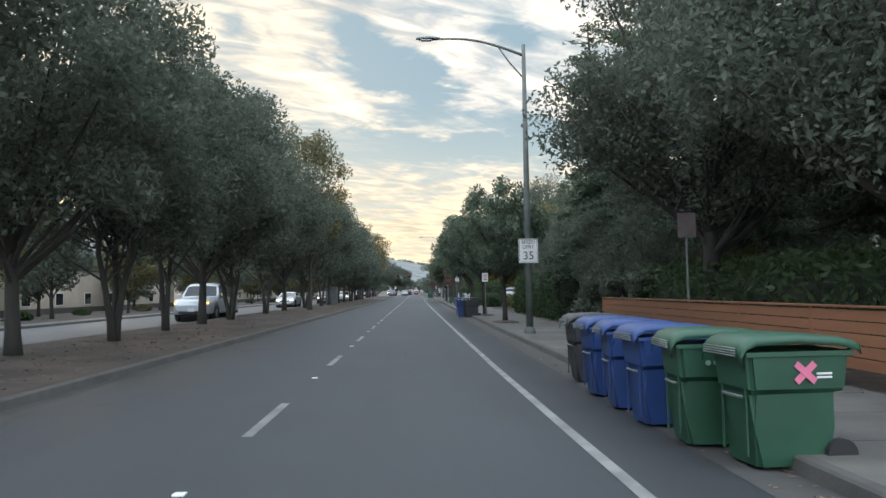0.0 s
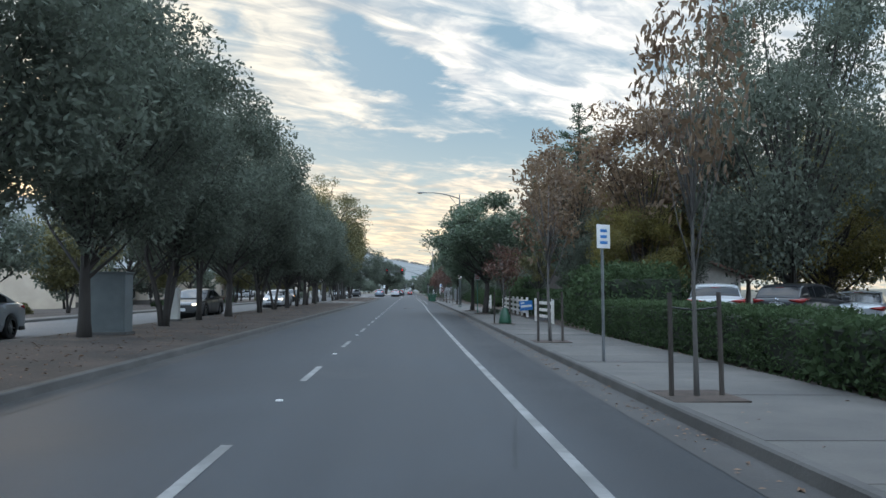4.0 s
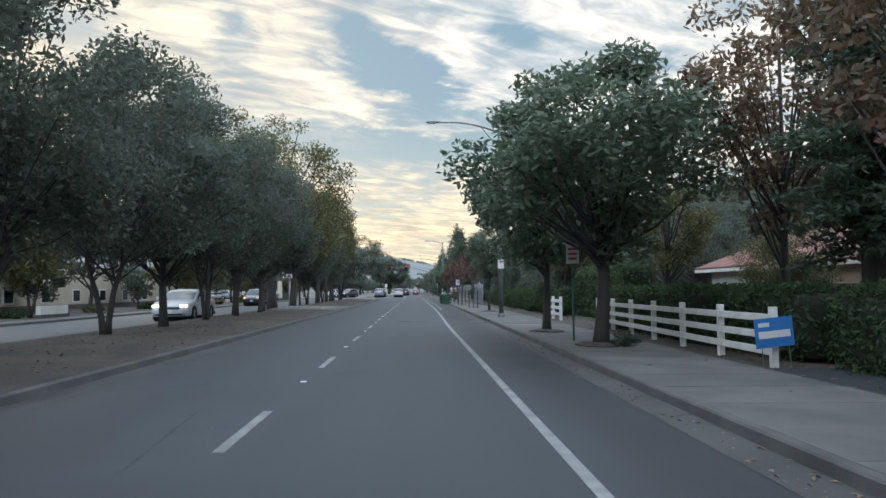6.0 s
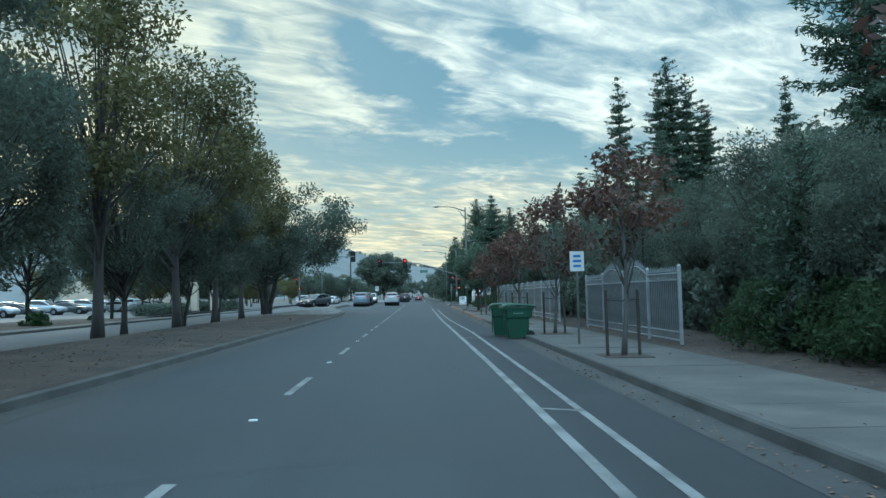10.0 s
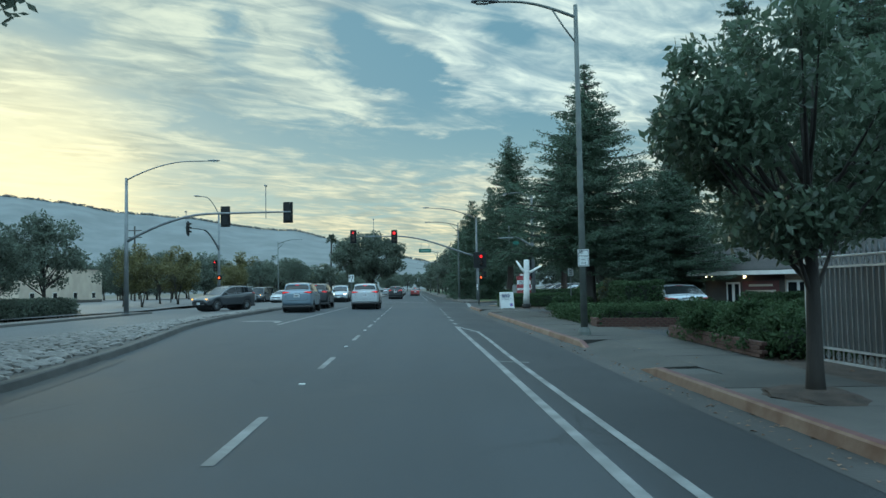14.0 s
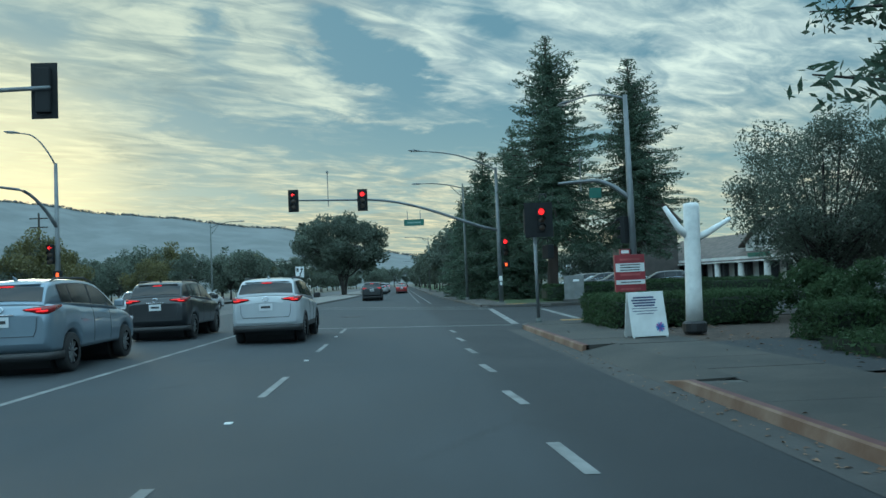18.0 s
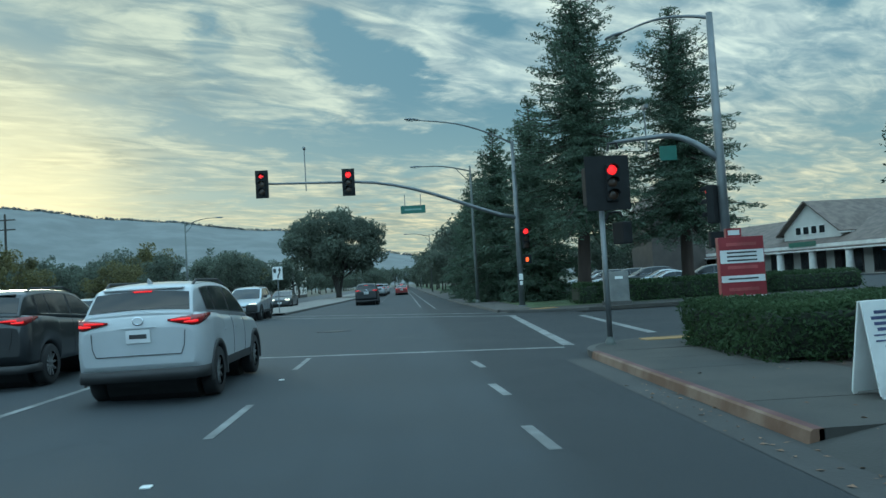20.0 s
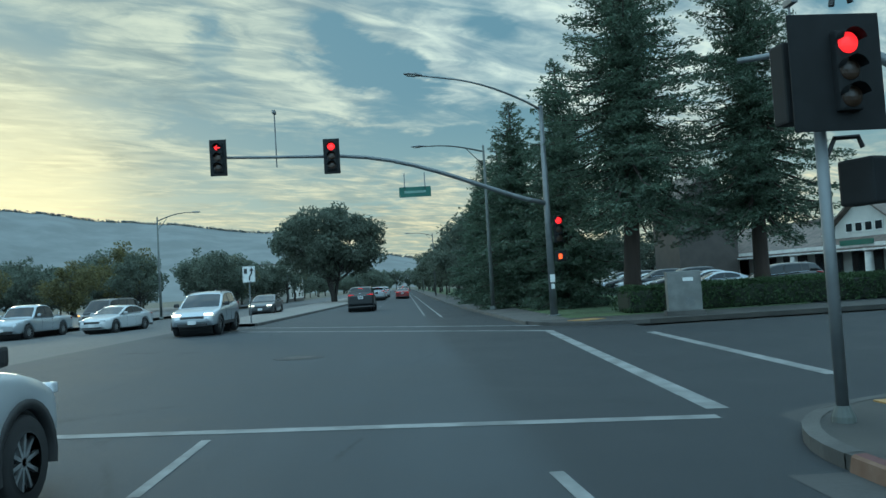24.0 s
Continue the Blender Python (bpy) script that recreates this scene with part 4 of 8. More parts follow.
plant(tallr, [(33.6, 261.5, 1.01, 1.32), (42.0, 261.5, 1.36, 1.44), (40.3, 261.5, 1.18, 1.34), (45.5, 261.5, 1.08, 1.34), (48.5, 261.5, 1.0, 1.14), (48.2, 261.5, 1.08, 1.18), (52, 241, 0.9, 1.1), (56, 240, 0.9, 0.9), (87.3, 261.5, 1.27, 1.41), (19, 236, 0.7, 0.55), (24, 236, 0.8, 0.62), (28.5, 230, 0.9, 0.7), (20.5, 231.5, 0.8, 0.58), (33, 238, 1.0, 0.82)], 8, "redwoods")
ced = [conifer("cedar_tree", "broad blue-green cedar with level spreading boughs", 111, 12.4, 5.3, 2.6, low=0.6, leaves=95000, size=0.08, boughs=260, droop=-0.05, power=0.82, trunk_r=0.3, tuft=0.42, bark=BARK, lift=0.25, level=0.35, fan=0.42, thick=0.5, ragged=0.5)]
plant(ced, [(8.6, 222.3, 1.0), (12.2, 221.0, .85, .62)], 2)

# west side, behind the far walk
west = [broadleaf("lot_tree", "dark leafy tree beyond the far sidewalk", 121 + i, 8.0, 3.4, 1.9, m, leaves=7000, size=0.17, clumps=44, clump_r=1.1, trunk_r=0.16, stems=s) for i, (m, s) in enumerate(((LEAF_DARK, 1), (LEAF_OLIVE, 2)))]
wspots = []
wr = random.Random(5)
y = -2
while y < 205:
    wspots.append((-23.5 + wr.uniform(-1.2, 1.5), y, wr.uniform(0.75, 1.05)))
    y += wr.uniform(9.0, 15.0)
wspots += [(-26, 226, .86), (-29.5, 231, .95), (-25.5, 238.5, .82), (-33, 236, .9), (-31, 224, .95), (-36, 242, .9), (-24.8, 231, .6), (-27, 262, .72), (-31, 268, .75), (-28, 277, .8), (-33, 286, .8), (-26, 296, .6), (-24, 306, .72), (-30, 318, .95), (-22.5, 330, .85), (-36, 300, .8), (-42, 255, .8), (-47, 270, .85), (-52, 248, .8), (-60, 262, .9), (-40, 238, .7), (-25, 352, .9), (-20.5, 372, .9), (-24, 395, 1.0)]
plant(west, wspots, 6, "trees beyond the far walk")
far_t = [broadleaf("distant_tree", "distant dark roadside tree", 131 + i, 8.5, 3.6, 1.4, LEAF_DARK, leaves=4200, size=0.24, clumps=40, clump_r=1.2, trunk_r=0.18) for i in range(2)]
fspots = []
for k in range(30):
    fspots.append((7.4 + wr.uniform(-.6, 2.0), 305 + k * 11 + wr.uniform(-2, 2), wr.uniform(0.8, 1.1)))
    fspots.append((-8.2 if k > 6 else -24, 350 + k * 11 + wr.uniform(-3, 3), wr.uniform(.6, .85)))
    fspots.append((-28 - 3 * wr.random(), 345 + k * 12, wr.uniform(.8, 1.1)))
for k in range(14):
    fspots.append((-90 + k * 7.2, 640 + 40 * wr.random(), 1.3))
for k in range(42):
    fspots.append((26 + wr.uniform(-3, 5), -8 + k * 5.4, wr.uniform(0.95, 1.3)))
    fspots.append((14.5 + wr.uniform(-2, 3), 150 + k * 1.5, wr.uniform(0.45, 0.62)) if 3 < k < 30 else (33 + wr.uniform(-3, 3), -8 + k * 5.4, 1.3))
for k in range(40):
    fspots.append((-56 - wr.uniform(0, 6), -8 + k * 5.2, wr.uniform(0.8, 1.1)))
    if k % 4 == 0:
        fspots.append((-27.5 - wr.uniform(0, 2.0), -5 + k * 5.2, wr.uniform(0.5, 0.75)))
for k in range(36):
    fspots.append((-70 - 30 * wr.random() + k * 1.2, 345 + 35 * wr.random(), wr.uniform(.8, 1.2)))
for k in range(24):
    fspots.append((8 + k * 3.2, 335 + 12 * wr.random(), wr.uniform(.7, 1.0)))
plant(far_t, fspots, 6, "distant roadside trees")


# ---- street lamps and signals ----
def cobra_head(parent, at, toward, mat=STEEL):
    """The flat lamp head at the end of an arm, pointing along toward."""
    head = new("lamp_head")
    head.parent = parent
    bm = bmesh.new()
    secs = [(-0.10, 0.05, 0.05), (0.0, 0.09, 0.07), (0.25, 0.14, 0.09), (0.55, 0.13, 0.07), (0.68, 0.06, 0.03)]
    rings = []
    for u, w, hh in secs:
        rings.append([bm.verts.new((u, w * math.cos(a), hh * (math.sin(a) if math.sin(a) > 0 else 0.45 * math.sin(a)))) for a in [2 * math.pi * k / 10 for k in range(10)]])
    for a, b in zip(rings, rings[1:]):
        for k in range(10):
            bm.faces.new((a[k], a[(k + 1) % 10], b[(k + 1) % 10], b[k]))
    bm.faces.new(rings[0][::-1])
    bm.faces.new(rings[-1])
    bmesh.ops.recalc_face_normals(bm, faces=bm.faces)
    me_ob = bm_object("lamp_head", bm, mat, None, "", True)
    head_me = me_ob.data
    bpy.data.objects.remove(me_ob)
    bpy.data.objects.remove(head)
    head = new("lamp_head", head_me)
    head.parent = parent
    head.matrix_basis = Matrix.Translation(at) @ pose(0, 0, 0, 0, 0, math.degrees(math.atan2(toward[1], toward[0])))
    lens = bm_object("lens", box_bm(0.36, 0, -0.045, 0.34, 0.18, 0.03, bevel=0.01), LAMP_GLASS, head)
    return head


def street_lamp(x, y, h=9.0, reach=3.0, rise=0.6, sign=None, paint=POLE_PAINT, lean=0.0, ang=180.0, thick=1.0):
    z = gz(x) + 0.13
    lamp = thing("street_lamp", pose(x, y, z), "tall weathered grey street lamp with a curved arm", "street lamp", "street lamps")
    part("pole", tube_bm([(0, 0, 0), (0, 0, h * 0.4), (lean, 0, h)], [0.115 * thick, 0.10 * thick, 0.06], 12), paint, lamp, smooth=True)
    part("base_flange", tube_bm([(0, 0, 0), (0, 0, 0.10), (0, 0, 0.22)], [0.19, 0.18, 0.12], 12), paint, lamp)
    ca, sa = math.cos(radians(ang)), math.sin(radians(ang))
    n = 10
    start = h - 0.35
    pts = [(lean + ca * reach * k / n, sa * reach * k / n, start + rise * math.sin(math.pi / 2 * min(1.0, 1.25 * k / n))) for k in range(n + 1)]
    part("arm", tube_bm(pts, [0.05 - 0.02 * k / n for k in range(n + 1)], 8), paint, lamp, smooth=True)
    brace = [(lean, 0, start - 0.75), (lean + ca * reach * .16, sa * reach * .16, start - 0.25), (lean + ca * reach * .3, sa * reach * .3, pts[3][2])]
    part("brace", tube_bm(brace, [0.025] * 3, 6), paint, lamp, smooth=True)
    cobra_head(lamp, pts[-1], (ca, sa))
    return lamp


street_lamp(3.51, 24.34, 9.2, 2.75, 0.55)
street_lamp(4.27, 119.9, 9.65, 3.0, 0.5)
street_lamp(4.55, 205.7, 9.2, 2.25, 0.45, thick=0.85)
street_lamp(5.3, 275.5, 9.1, 3.3, 0.45)
for yy in (345, 415, 485):
    street_lamp(5.0, yy, 9.1, 3.3, 0.5)
street_lamp(-20.2, 300, 8.7, 3.0, 0.6, ang=0)
street_lamp(-20.2, 372, 8.7, 3.0, 0.6, ang=0)


# ---- traffic signals ----
def signal_head(parent, at, yaw, lit=None, arrow=False, plate=True, name="signal_head", sections=3, plate_w=0.62, sec=0.36, margin=0.27, dx=0.0):
    """A three-lamp head that looks along -y when yaw is 0. lit: 0 red, 1 amber, 2 green."""
    head = bm_object(name, box_bm(0, 0.0, 0, sec * 0.95, 0.22, sec * sections, bevel=0.03), SIGNAL_BACK, parent)
    head.matrix_basis = Matrix.Translation(at) @ pose(0, 0, 0, 0, 0, yaw)
    if plate:
        bm = bmesh.new()
        add_box(bm, dx, -0.02, 0, plate_w, 0.012, sec * sections + margin, bevel=0.004)
        part("back_plate", bm, SIGNAL_BACK, head, "flat black back plate")
    for k in range(sections):
        z = sec * (sections - 1) / 2 - sec * k
        on = lit == k
        mat = (RED_LIGHT, LENS_OFF, GREEN_LIGHT)[k] if on else LENS_OFF
        bm = bmesh.new()
        if on and arrow:
            for dx, dz, sx, sz, r in ((0.0, 0, 0.2, 0.04, 0), (-0.06, 0.045, 0.13, 0.04, 40), (-0.06, -0.045, 0.13, 0.04, -40)):
                add_box(bm, 0, 0, 0, sx, 0.02, sz, m=Matrix.Translation((dx, -0.125, z + dz)) @ pose(0, 0, 0, 0, -r, 0))
        else:
            bmesh.ops.create_uvsphere(bm, u_segments=16, v_segments=8, radius=sec * 0.40)
            bmesh.ops.transform(bm, matrix=Matrix.Translation((0, -0.11, z)) @ Matrix.Diagonal((1, 0.3, 1, 1)), verts=bm.verts)
        part("lamp", bm, mat, head, "lit lamp" if on else "")
        bm = bmesh.new()
        ring = []
        for a in range(11):
            ang = math.radians(8 + 16.4 * a)
            for y, rr in ((-0.10, sec * 0.46), (-0.10 - sec * 0.5, sec * 0.45)):
                ring.append(bm.verts.new((rr * math.cos(ang), y, z + rr * math.sin(ang))))
        for a in range(10):
            bm.faces.new((ring[2 * a], ring[2 * a + 1], ring[2 * a + 3], ring[2 * a + 2]))
        bmesh.ops.solidify(bm, geom=list(bm.faces), thickness=0.008)
        part("visor", bm, SIGNAL_BACK, head)
    return head


def arc(a, b, up, n=10, bow=0.9):
    """Points from a to b that rise first and level out."""
    a, b = Vector(a), Vector(b)
    return [(a.x + (b.x - a.x) * k / n, a.y + (b.y - a.y) * k / n, a.z + (b.z - a.z) * math.sin(math.pi / 2 * min(1, k / n * up)) ** bow) for k in range(n + 1)]


def camera_mast(parent, at, below=0.35, h=1.7):
    x, y, z = at
    part("detector_mast", tube_bm([(x, y, z - below), (x, y, z + h)], [0.025, 0.025], 6), STEEL, parent)
    part("detector_camera", box_bm(x, y - 0.05, z + h + 0.05, 0.12, 0.34, 0.12, bevel=0.02), STEEL, parent)


def mast(x, y, h, arm_end, arm_z0, arm_z1, lamp_tip, label, mat=STEEL, up=1.9, bow=0.9):
    z = gz(x) + 0.12
    ob = thing("signal_mast", pose(x, y, z), label, "traffic signal", "signal masts")
    part("pole", tube_bm([(0, 0, 0), (0, 0, h * 0.5), (0, 0, h)], [0.16, 0.13, 0.09], 12), mat, ob, smooth=True)
    part("base_flange", box_bm(0, 0, 0.03, 0.46, 0.46, 0.06, bevel=0.01), mat, ob)
    ax, ay = arm_end[0] - x, arm_end[1] - y
    pts = arc((0, 0, arm_z0 - z), (ax, ay, arm_z1 - z), up, 14, bow)
    part("mast_arm", tube_bm(pts, [0.105 - 0.055 * k / 14 for k in range(15)], 10), mat, ob, smooth=True)
    if lamp_tip:
        lx, ly, lz = lamp_tip[0] - x, lamp_tip[1] - y, lamp_tip[2] - z
        part("lamp_arm", tube_bm(arc((0, 0, h - 0.15), (lx, ly, lz), 1.3, 10), [0.05 - 0.02 * k / 10 for k in range(11)], 8), mat, ob, smooth=True)
        cobra_head(ob, (lx, ly, lz), (lx, ly))
    return ob


# far right mast with the two lit heads
X, Y, Z0 = 6.6, 265.0, gz(6.6) + 0.12
m1 = mast(X, Y, 8.75, (-6.1, 262.3), 4.65, 6.75, (1.55, 262.3, 9.5), "tall galvanised signal mast with a long curved arm and lamp", up=1.5, bow=1.3)
signal_head(m1, (-6.05 - X, 262.25 - Y - 0.2, 6.7 - Z0), 0, lit=0, arrow=True)
signal_head(m1, (-1.97 - X, 263.1 - Y - 0.2, 6.7 - Z0), 0, lit=0)
camera_mast(m1, (-4.05 - X, 262.8 - Y, 6.72 - Z0))
part("street_name_sign", box_bm(1.15 - X, 261.0 - Y + 2.6, 5.25 - Z0, 1.25, 0.03, 0.40, bevel=0.006), SIGN_GREEN, m1, "green street name sign hanging from the arm")
for dx in (-0.4, 0.4):
    part("sign_hanger", box_bm(1.15 + dx - X, 261.0 - Y + 2.6, 5.62 - Z0, 0.04, 0.03, 0.75), STEEL, m1)
part("name_bar", box_bm(1.15 - X, 261.0 - Y + 2.58, 5.25 - Z0, 0.85, 0.01, 0.09), CAB_DULL, m1)
signal_head(m1, (0.36, -0.15, 3.55), 10, lit=0, plate=False, name="side_signal_head")
ped = bm_object("pedestrian_signal", box_bm(0, 0, 0, 0.44, 0.2, 0.44, bevel=0.03), SIGNAL_BACK, m1)
ped.matrix_basis = Matrix.Translation((0.4, -0.12, 2.45))
part("hand_lamp", box_bm(-0.02, -0.105, -0.02, 0.15, 0.02, 0.22, bevel=0.03), HAND_LIGHT, ped, "lit orange hand")
part("button_sign", box_bm(0.0, -0.17, 1.55, 0.2, 0.02, 0.32), SIGN_WHITE, m1)
part("button_box", box_bm(0.0, -0.17, 1.22, 0.14, 0.08, 0.2, bevel=0.02), SIGN_WHITE, m1)

# left near mast, seen from behind
X, Y, Z0 = -18.7, 235.3, gz(-18.7) + 0.12
m2 = mast(X, Y, 8.85, (-7.9, 234.2), 4.75, 6.45, (-13.3, 235.1, 9.95), "tall galvanised signal mast seen from behind")
signal_head(m2, (-12.2 - X, 234.6 - Y + 0.2, 6.25 - Z0), 180)
signal_head(m2, (-8.1 - X, 234.15 - Y + 0.2, 6.42 - Z0), 180)
camera_mast(m2, (-9.5 - X, 234.3 - Y, 6.4 - Z0))

# left far mast
X, Y, Z0 = -18.8, 259.5, gz(-18.8) + 0.12
m3 = mast(X, Y, 8.95, (-20.7, 255.0), 5.4, 7.3, (-20.2, 258.2, 10.5), "galvanised signal mast at the far corner")
signal_head(m3, (-20.7 - X + .2, 255.2 - Y, 7.2 - Z0), 90)
camera_mast(m3, (-20.7 - X, 255.3 - Y, 7.2 - Z0), h=1.5)
signal_head(m3, (-0.32, -0.1, 3.85), 0, lit=0, arrow=True, plate=False, name="side_signal_head")
ped = bm_object("pedestrian_signal", box_bm(0, 0, 0, 0.44, 0.2, 0.44, bevel=0.03), SIGNAL_BACK, m3)
ped.matrix_basis = Matrix.Translation((0.1, -0.22, 2.7))
part("hand_lamp", box_bm(0, -0.105, 0, 0.15, 0.02, 0.22, bevel=0.03), HAND_LIGHT, ped, "lit orange hand")

# near right mast over the side street
X, Y, Z0 = 9.52, 246.0, -0.02
m4 = mast(X, Y, 8.7, (6.9, 247.3), 4.45, 5.35, (7.9, 249.2, 9.2), "galvanised signal mast at the near corner")
part("street_name_sign", box_bm(8.25 - X, 246.55 - Y, 4.82 - Z0, 0.5, 0.03, 0.42, bevel=0.006), SIGN_GREEN, m4, "green street name sign")
camera_mast(m4, (7.75 - X, 246.9 - Y, 5.3 - Z0), h=0.9)
signal_head(m4, (-0.3, 0.0, 3.25), -140, lit=0, plate=False, name="side_signal_head")
ped = bm_object("pedestrian_signal", box_bm(0, 0, 0, 0.44, 0.2, 0.44, bevel=0.03), SIGNAL_BACK, m4)
ped.matrix_basis = Matrix.Translation((-0.25, 0.0, 2.25))
part("button_sign", box_bm(-0.17, 0, 1.35, 0.2, 0.02, 0.32), SIGN_WHITE, m4)

# near right post signal on the sidewalk corner
ns = thing("post_signal", pose(4.65, 240.8, gz(4.65) + 0.13), "short grey signal post with a black three-lamp head, red lit", "traffic signal")
part("pole", tube_bm([(0, 0, 0), (0, 0, 2.95)], [0.057, 0.057], 14), STEEL, ns, smooth=True)
part("base_flange", tube_bm([(0, 0, 0), (0, 0, 0.06), (0, 0, 0.16)], [0.11, 0.105, 0.065], 14), POLE_PAINT, ns)
bm = bmesh.new()
add_tube(bm, [(0.0, 0, 2.9), (0.05, 0, 3.05), (0.27, -0.02, 3.08)], [0.03] * 3, 8)
part("bracket", bm, BLACK, ns)
signal_head(ns, (0.21, -0.12, 3.36), 3, lit=0, plate_w=0.94, sec=0.26, margin=0.36, dx=-0.08)
signal_head(ns, (-0.19, 0.16, 3.33), 95, plate=False, name="side_signal_head", sec=0.27)
signal_head(ns, (0.13, 0.34, 3.33), 170, plate=False, name="side_signal_head", sec=0.27)
ped = bm_object("pedestrian_signal", box_bm(0, 0, 0, 0.40, 0.22, 0.46, bevel=0.03), SIGNAL_BACK, ns)
ped.matrix_basis = Matrix.Translation((0.43, 0.05, 2.31)) @ pose(0, 0, 0, 0, 0, 110)
bm = bmesh.new()
add_tube(bm, [(0.05, 0.02, 2.55), (0.16, 0.03, 2.75), (0.41, 0.05, 2.76), (0.45, 0.05, 2.65)], [0.025] * 4, 8)
part("bracket", bm, BLACK, ns)
bm = bmesh.new()
add_tube(bm, [(0.21, -0.02, 4.05), (0.23, -0.02, 4.2), (0.41, 0.02, 4.22), (0.45, 0.05, 4.1)], [0.03] * 4, 8)
part("bracket", bm, BLACK, ns)


# ---- signs ----
def text_part(parent, body, x, y, z, size, mat, name="lettering", squeeze=1.0):
    """Raised letters facing -y, centred at x, z."""
    cu = bpy.data.curves.new(name, "FONT")
    cu.body, cu.size, cu.align_x, cu.align_y, cu.extrude = body, size, "CENTER", "CENTER", 0.002
    tmp = new("tmp_text", cu)
    bpy.context.view_layer.update()
    me = bpy.data.meshes.new_from_object(tmp.evaluated_get(bpy.context.evaluated_depsgraph_get()))
    bpy.data.objects.remove(tmp)
    me.materials.clear()
    me.materials.append(mat)
    ob = new(name, me)
    ob.parent = parent
    ob.matrix_basis = Matrix.Translation((x, y, z)) @ pose(0, 0, 0, 90, 0, 0) @ Matrix.Diagonal((squeeze, 1, 1, 1))
    return ob


def bars(parent, x, y, z, w, rows, pitch, h, mat, rng):
    for k in range(rows):
        ww = w * rng.uniform(0.6, 1.0)
        part("text_bar", box_bm(x, y, z - k * pitch, ww, 0.004, h), mat, parent)


def plate(parent, w, h, z, y=-0.12, mat=SIGN_WHITE, border=SIGN_BLACK, x=0.0):
    part("sign_plate", box_bm(x, y, z, w, 0.008, h, bevel=0.003), mat, parent)
    if border:
        for sx, sz, bw, bh in ((0, h / 2 - 0.025, w - 0.04, 0.012), (0, -h / 2 + 0.025, w - 0.04, 0.012), (w / 2 - 0.025, 0, 0.012, h - 0.04), (-w / 2 + 0.025, 0, 0.012, h - 0.04)):
            part("sign_border", box_bm(x + sx, y - 0.006, z + sz, bw, 0.004, bh), border, parent)


sl = thing("speed_limit_sign", pose(3.5, 24.34, gz(3.5)), "white speed limit sign strapped to the lamp pole", "road sign")
plate(sl, 0.61, 0.76, 2.72)
text_part(sl, "SPEED", 0, -0.127, 2.99, 0.155, SIGN_BLACK)
text_part(sl, "LIMIT", 0, -0.127, 2.84, 0.155, SIGN_BLACK)
text_part(sl, "35", 0, -0.127, 2.56, 0.36, SIGN_BLACK)
for z in (2.95, 2.5):
    part("strap", tube_bm([(0.01, -0.0, z - 0.012), (0.01, 0, z + 0.012)], [0.118, 0.118], 12), STEEL, sl)
sn = thing("no_parking_sign", pose(4.55, 205.7, gz(4.5)), "white no parking sign strapped to the lamp pole", "road sign")
plate(sn, 0.31, 0.46, 2.24, y=-0.13)
part("sign_patch", box_bm(-0.075, -0.14, 2.405, 0.125, 0.004, 0.085), SIGN_BLACK, sn)
text_part(sn, "NO", -0.075, -0.145, 2.405, 0.085, SIGN_WHITE)
text_part(sn, "PARKING", 0.0, -0.137, 2.29, 0.066, SIGN_BLACK)
text_part(sn, "ANY", 0.0, -0.137, 2.19, 0.066, SIGN_BLACK)
text_part(sn, "TIME", 0.0, -0.137, 2.09, 0.066, SIGN_BLACK)
sb = thing("parking_sign", pose(4.27, 119.9, gz(4.1)), "white no parking sign strapped to the lamp pole", "road sign")
plate(sb, 0.31, 0.44, 2.76, y=-0.13, border=SIGN_RED)
text_part(sb, "NO", -0.07, -0.137, 2.90, 0.095, SIGN_RED)
text_part(sb, "PARKING", 0, -0.137, 2.80, 0.064, SIGN_RED)
text_part(sb, "ANY", 0, -0.137, 2.71, 0.064, SIGN_RED)
text_part(sb, "TIME", 0, -0.137, 2.63, 0.064, SIGN_RED)
for z in (2.88, 2.64):
    part("strap", tube_bm([(0, 0, z - 0.012), (0, 0, z + 0.012)], [0.118, 0.118], 12), STEEL, sb)

srng = random.Random(4)


def post_sign(x, y, h, w, ph, label, mat=SIGN_WHITE, ink=SIGN_RED, post=STEEL, yaw=0.0, rows=3, post_r=0.03, group="post signs"):
    s = thing("post_sign", pose(x, y, (gz(x) if x < 7 else 0.0) + 0.12, 0, 0, yaw), label, "road sign", group)
    part("post", tube_bm([(0, 0, 0), (0, 0, h)], [post_r, post_r], 8), post, s)
    plate(s, w, ph, h - ph / 2, y=-0.04, mat=mat, border=None)
    bars(s, 0, -0.048, h - 0.12, w * 0.75, rows, ph / (rows + 1), ph * 0.12, ink, srng)
    return s


post_sign(3.67, 41.3, 2.3, 0.32, 0.46, "small white parking sign on a dark post", post=POLE_PAINT)
post_sign(3.66, 69.1, 2.66, 0.36, 0.46, "white bus stop sign on a thin grey post", ink=SIGN_BLUE, yaw=32)
post_sign(4.15, 101.9, 2.55, 0.34, 0.50, "small sign on a green post beside the sidewalk", post=SIGN_GREEN)
post_sign(4.12, 155.5, 2.35, 0.36, 0.50, "pale blue-white sign with a small tag on a thin post", ink=SIGN_BLUE, post=POLE_PAINT)
post_sign(8.48, 226.4, 2.2, 0.30, 0.42, "white parking sign on a thin grey post", ink=SIGN_BLACK)
post_sign(6.12, 17.5, 3.1, 0.42, 0.55, "dull red sign on a grey post by the fence", mat=material("sign_back_dull", (0.10, 0.075, 0.075), 0.6), rows=0, post=POLE_PAINT)
post_sign(-10.3, 145, 2.6, 0.5, 0.35, "pale sign on a post at the median")
kr = thing("median_sign", pose(-7.1, 271.9, gz(-7.1) + 0.125), "white traffic sign with a curved black arrow on a post", "road sign")
part("post", tube_bm([(0, 0, 0), (0, 0, 2.75)], [0.035, 0.035], 8), STEEL, kr)
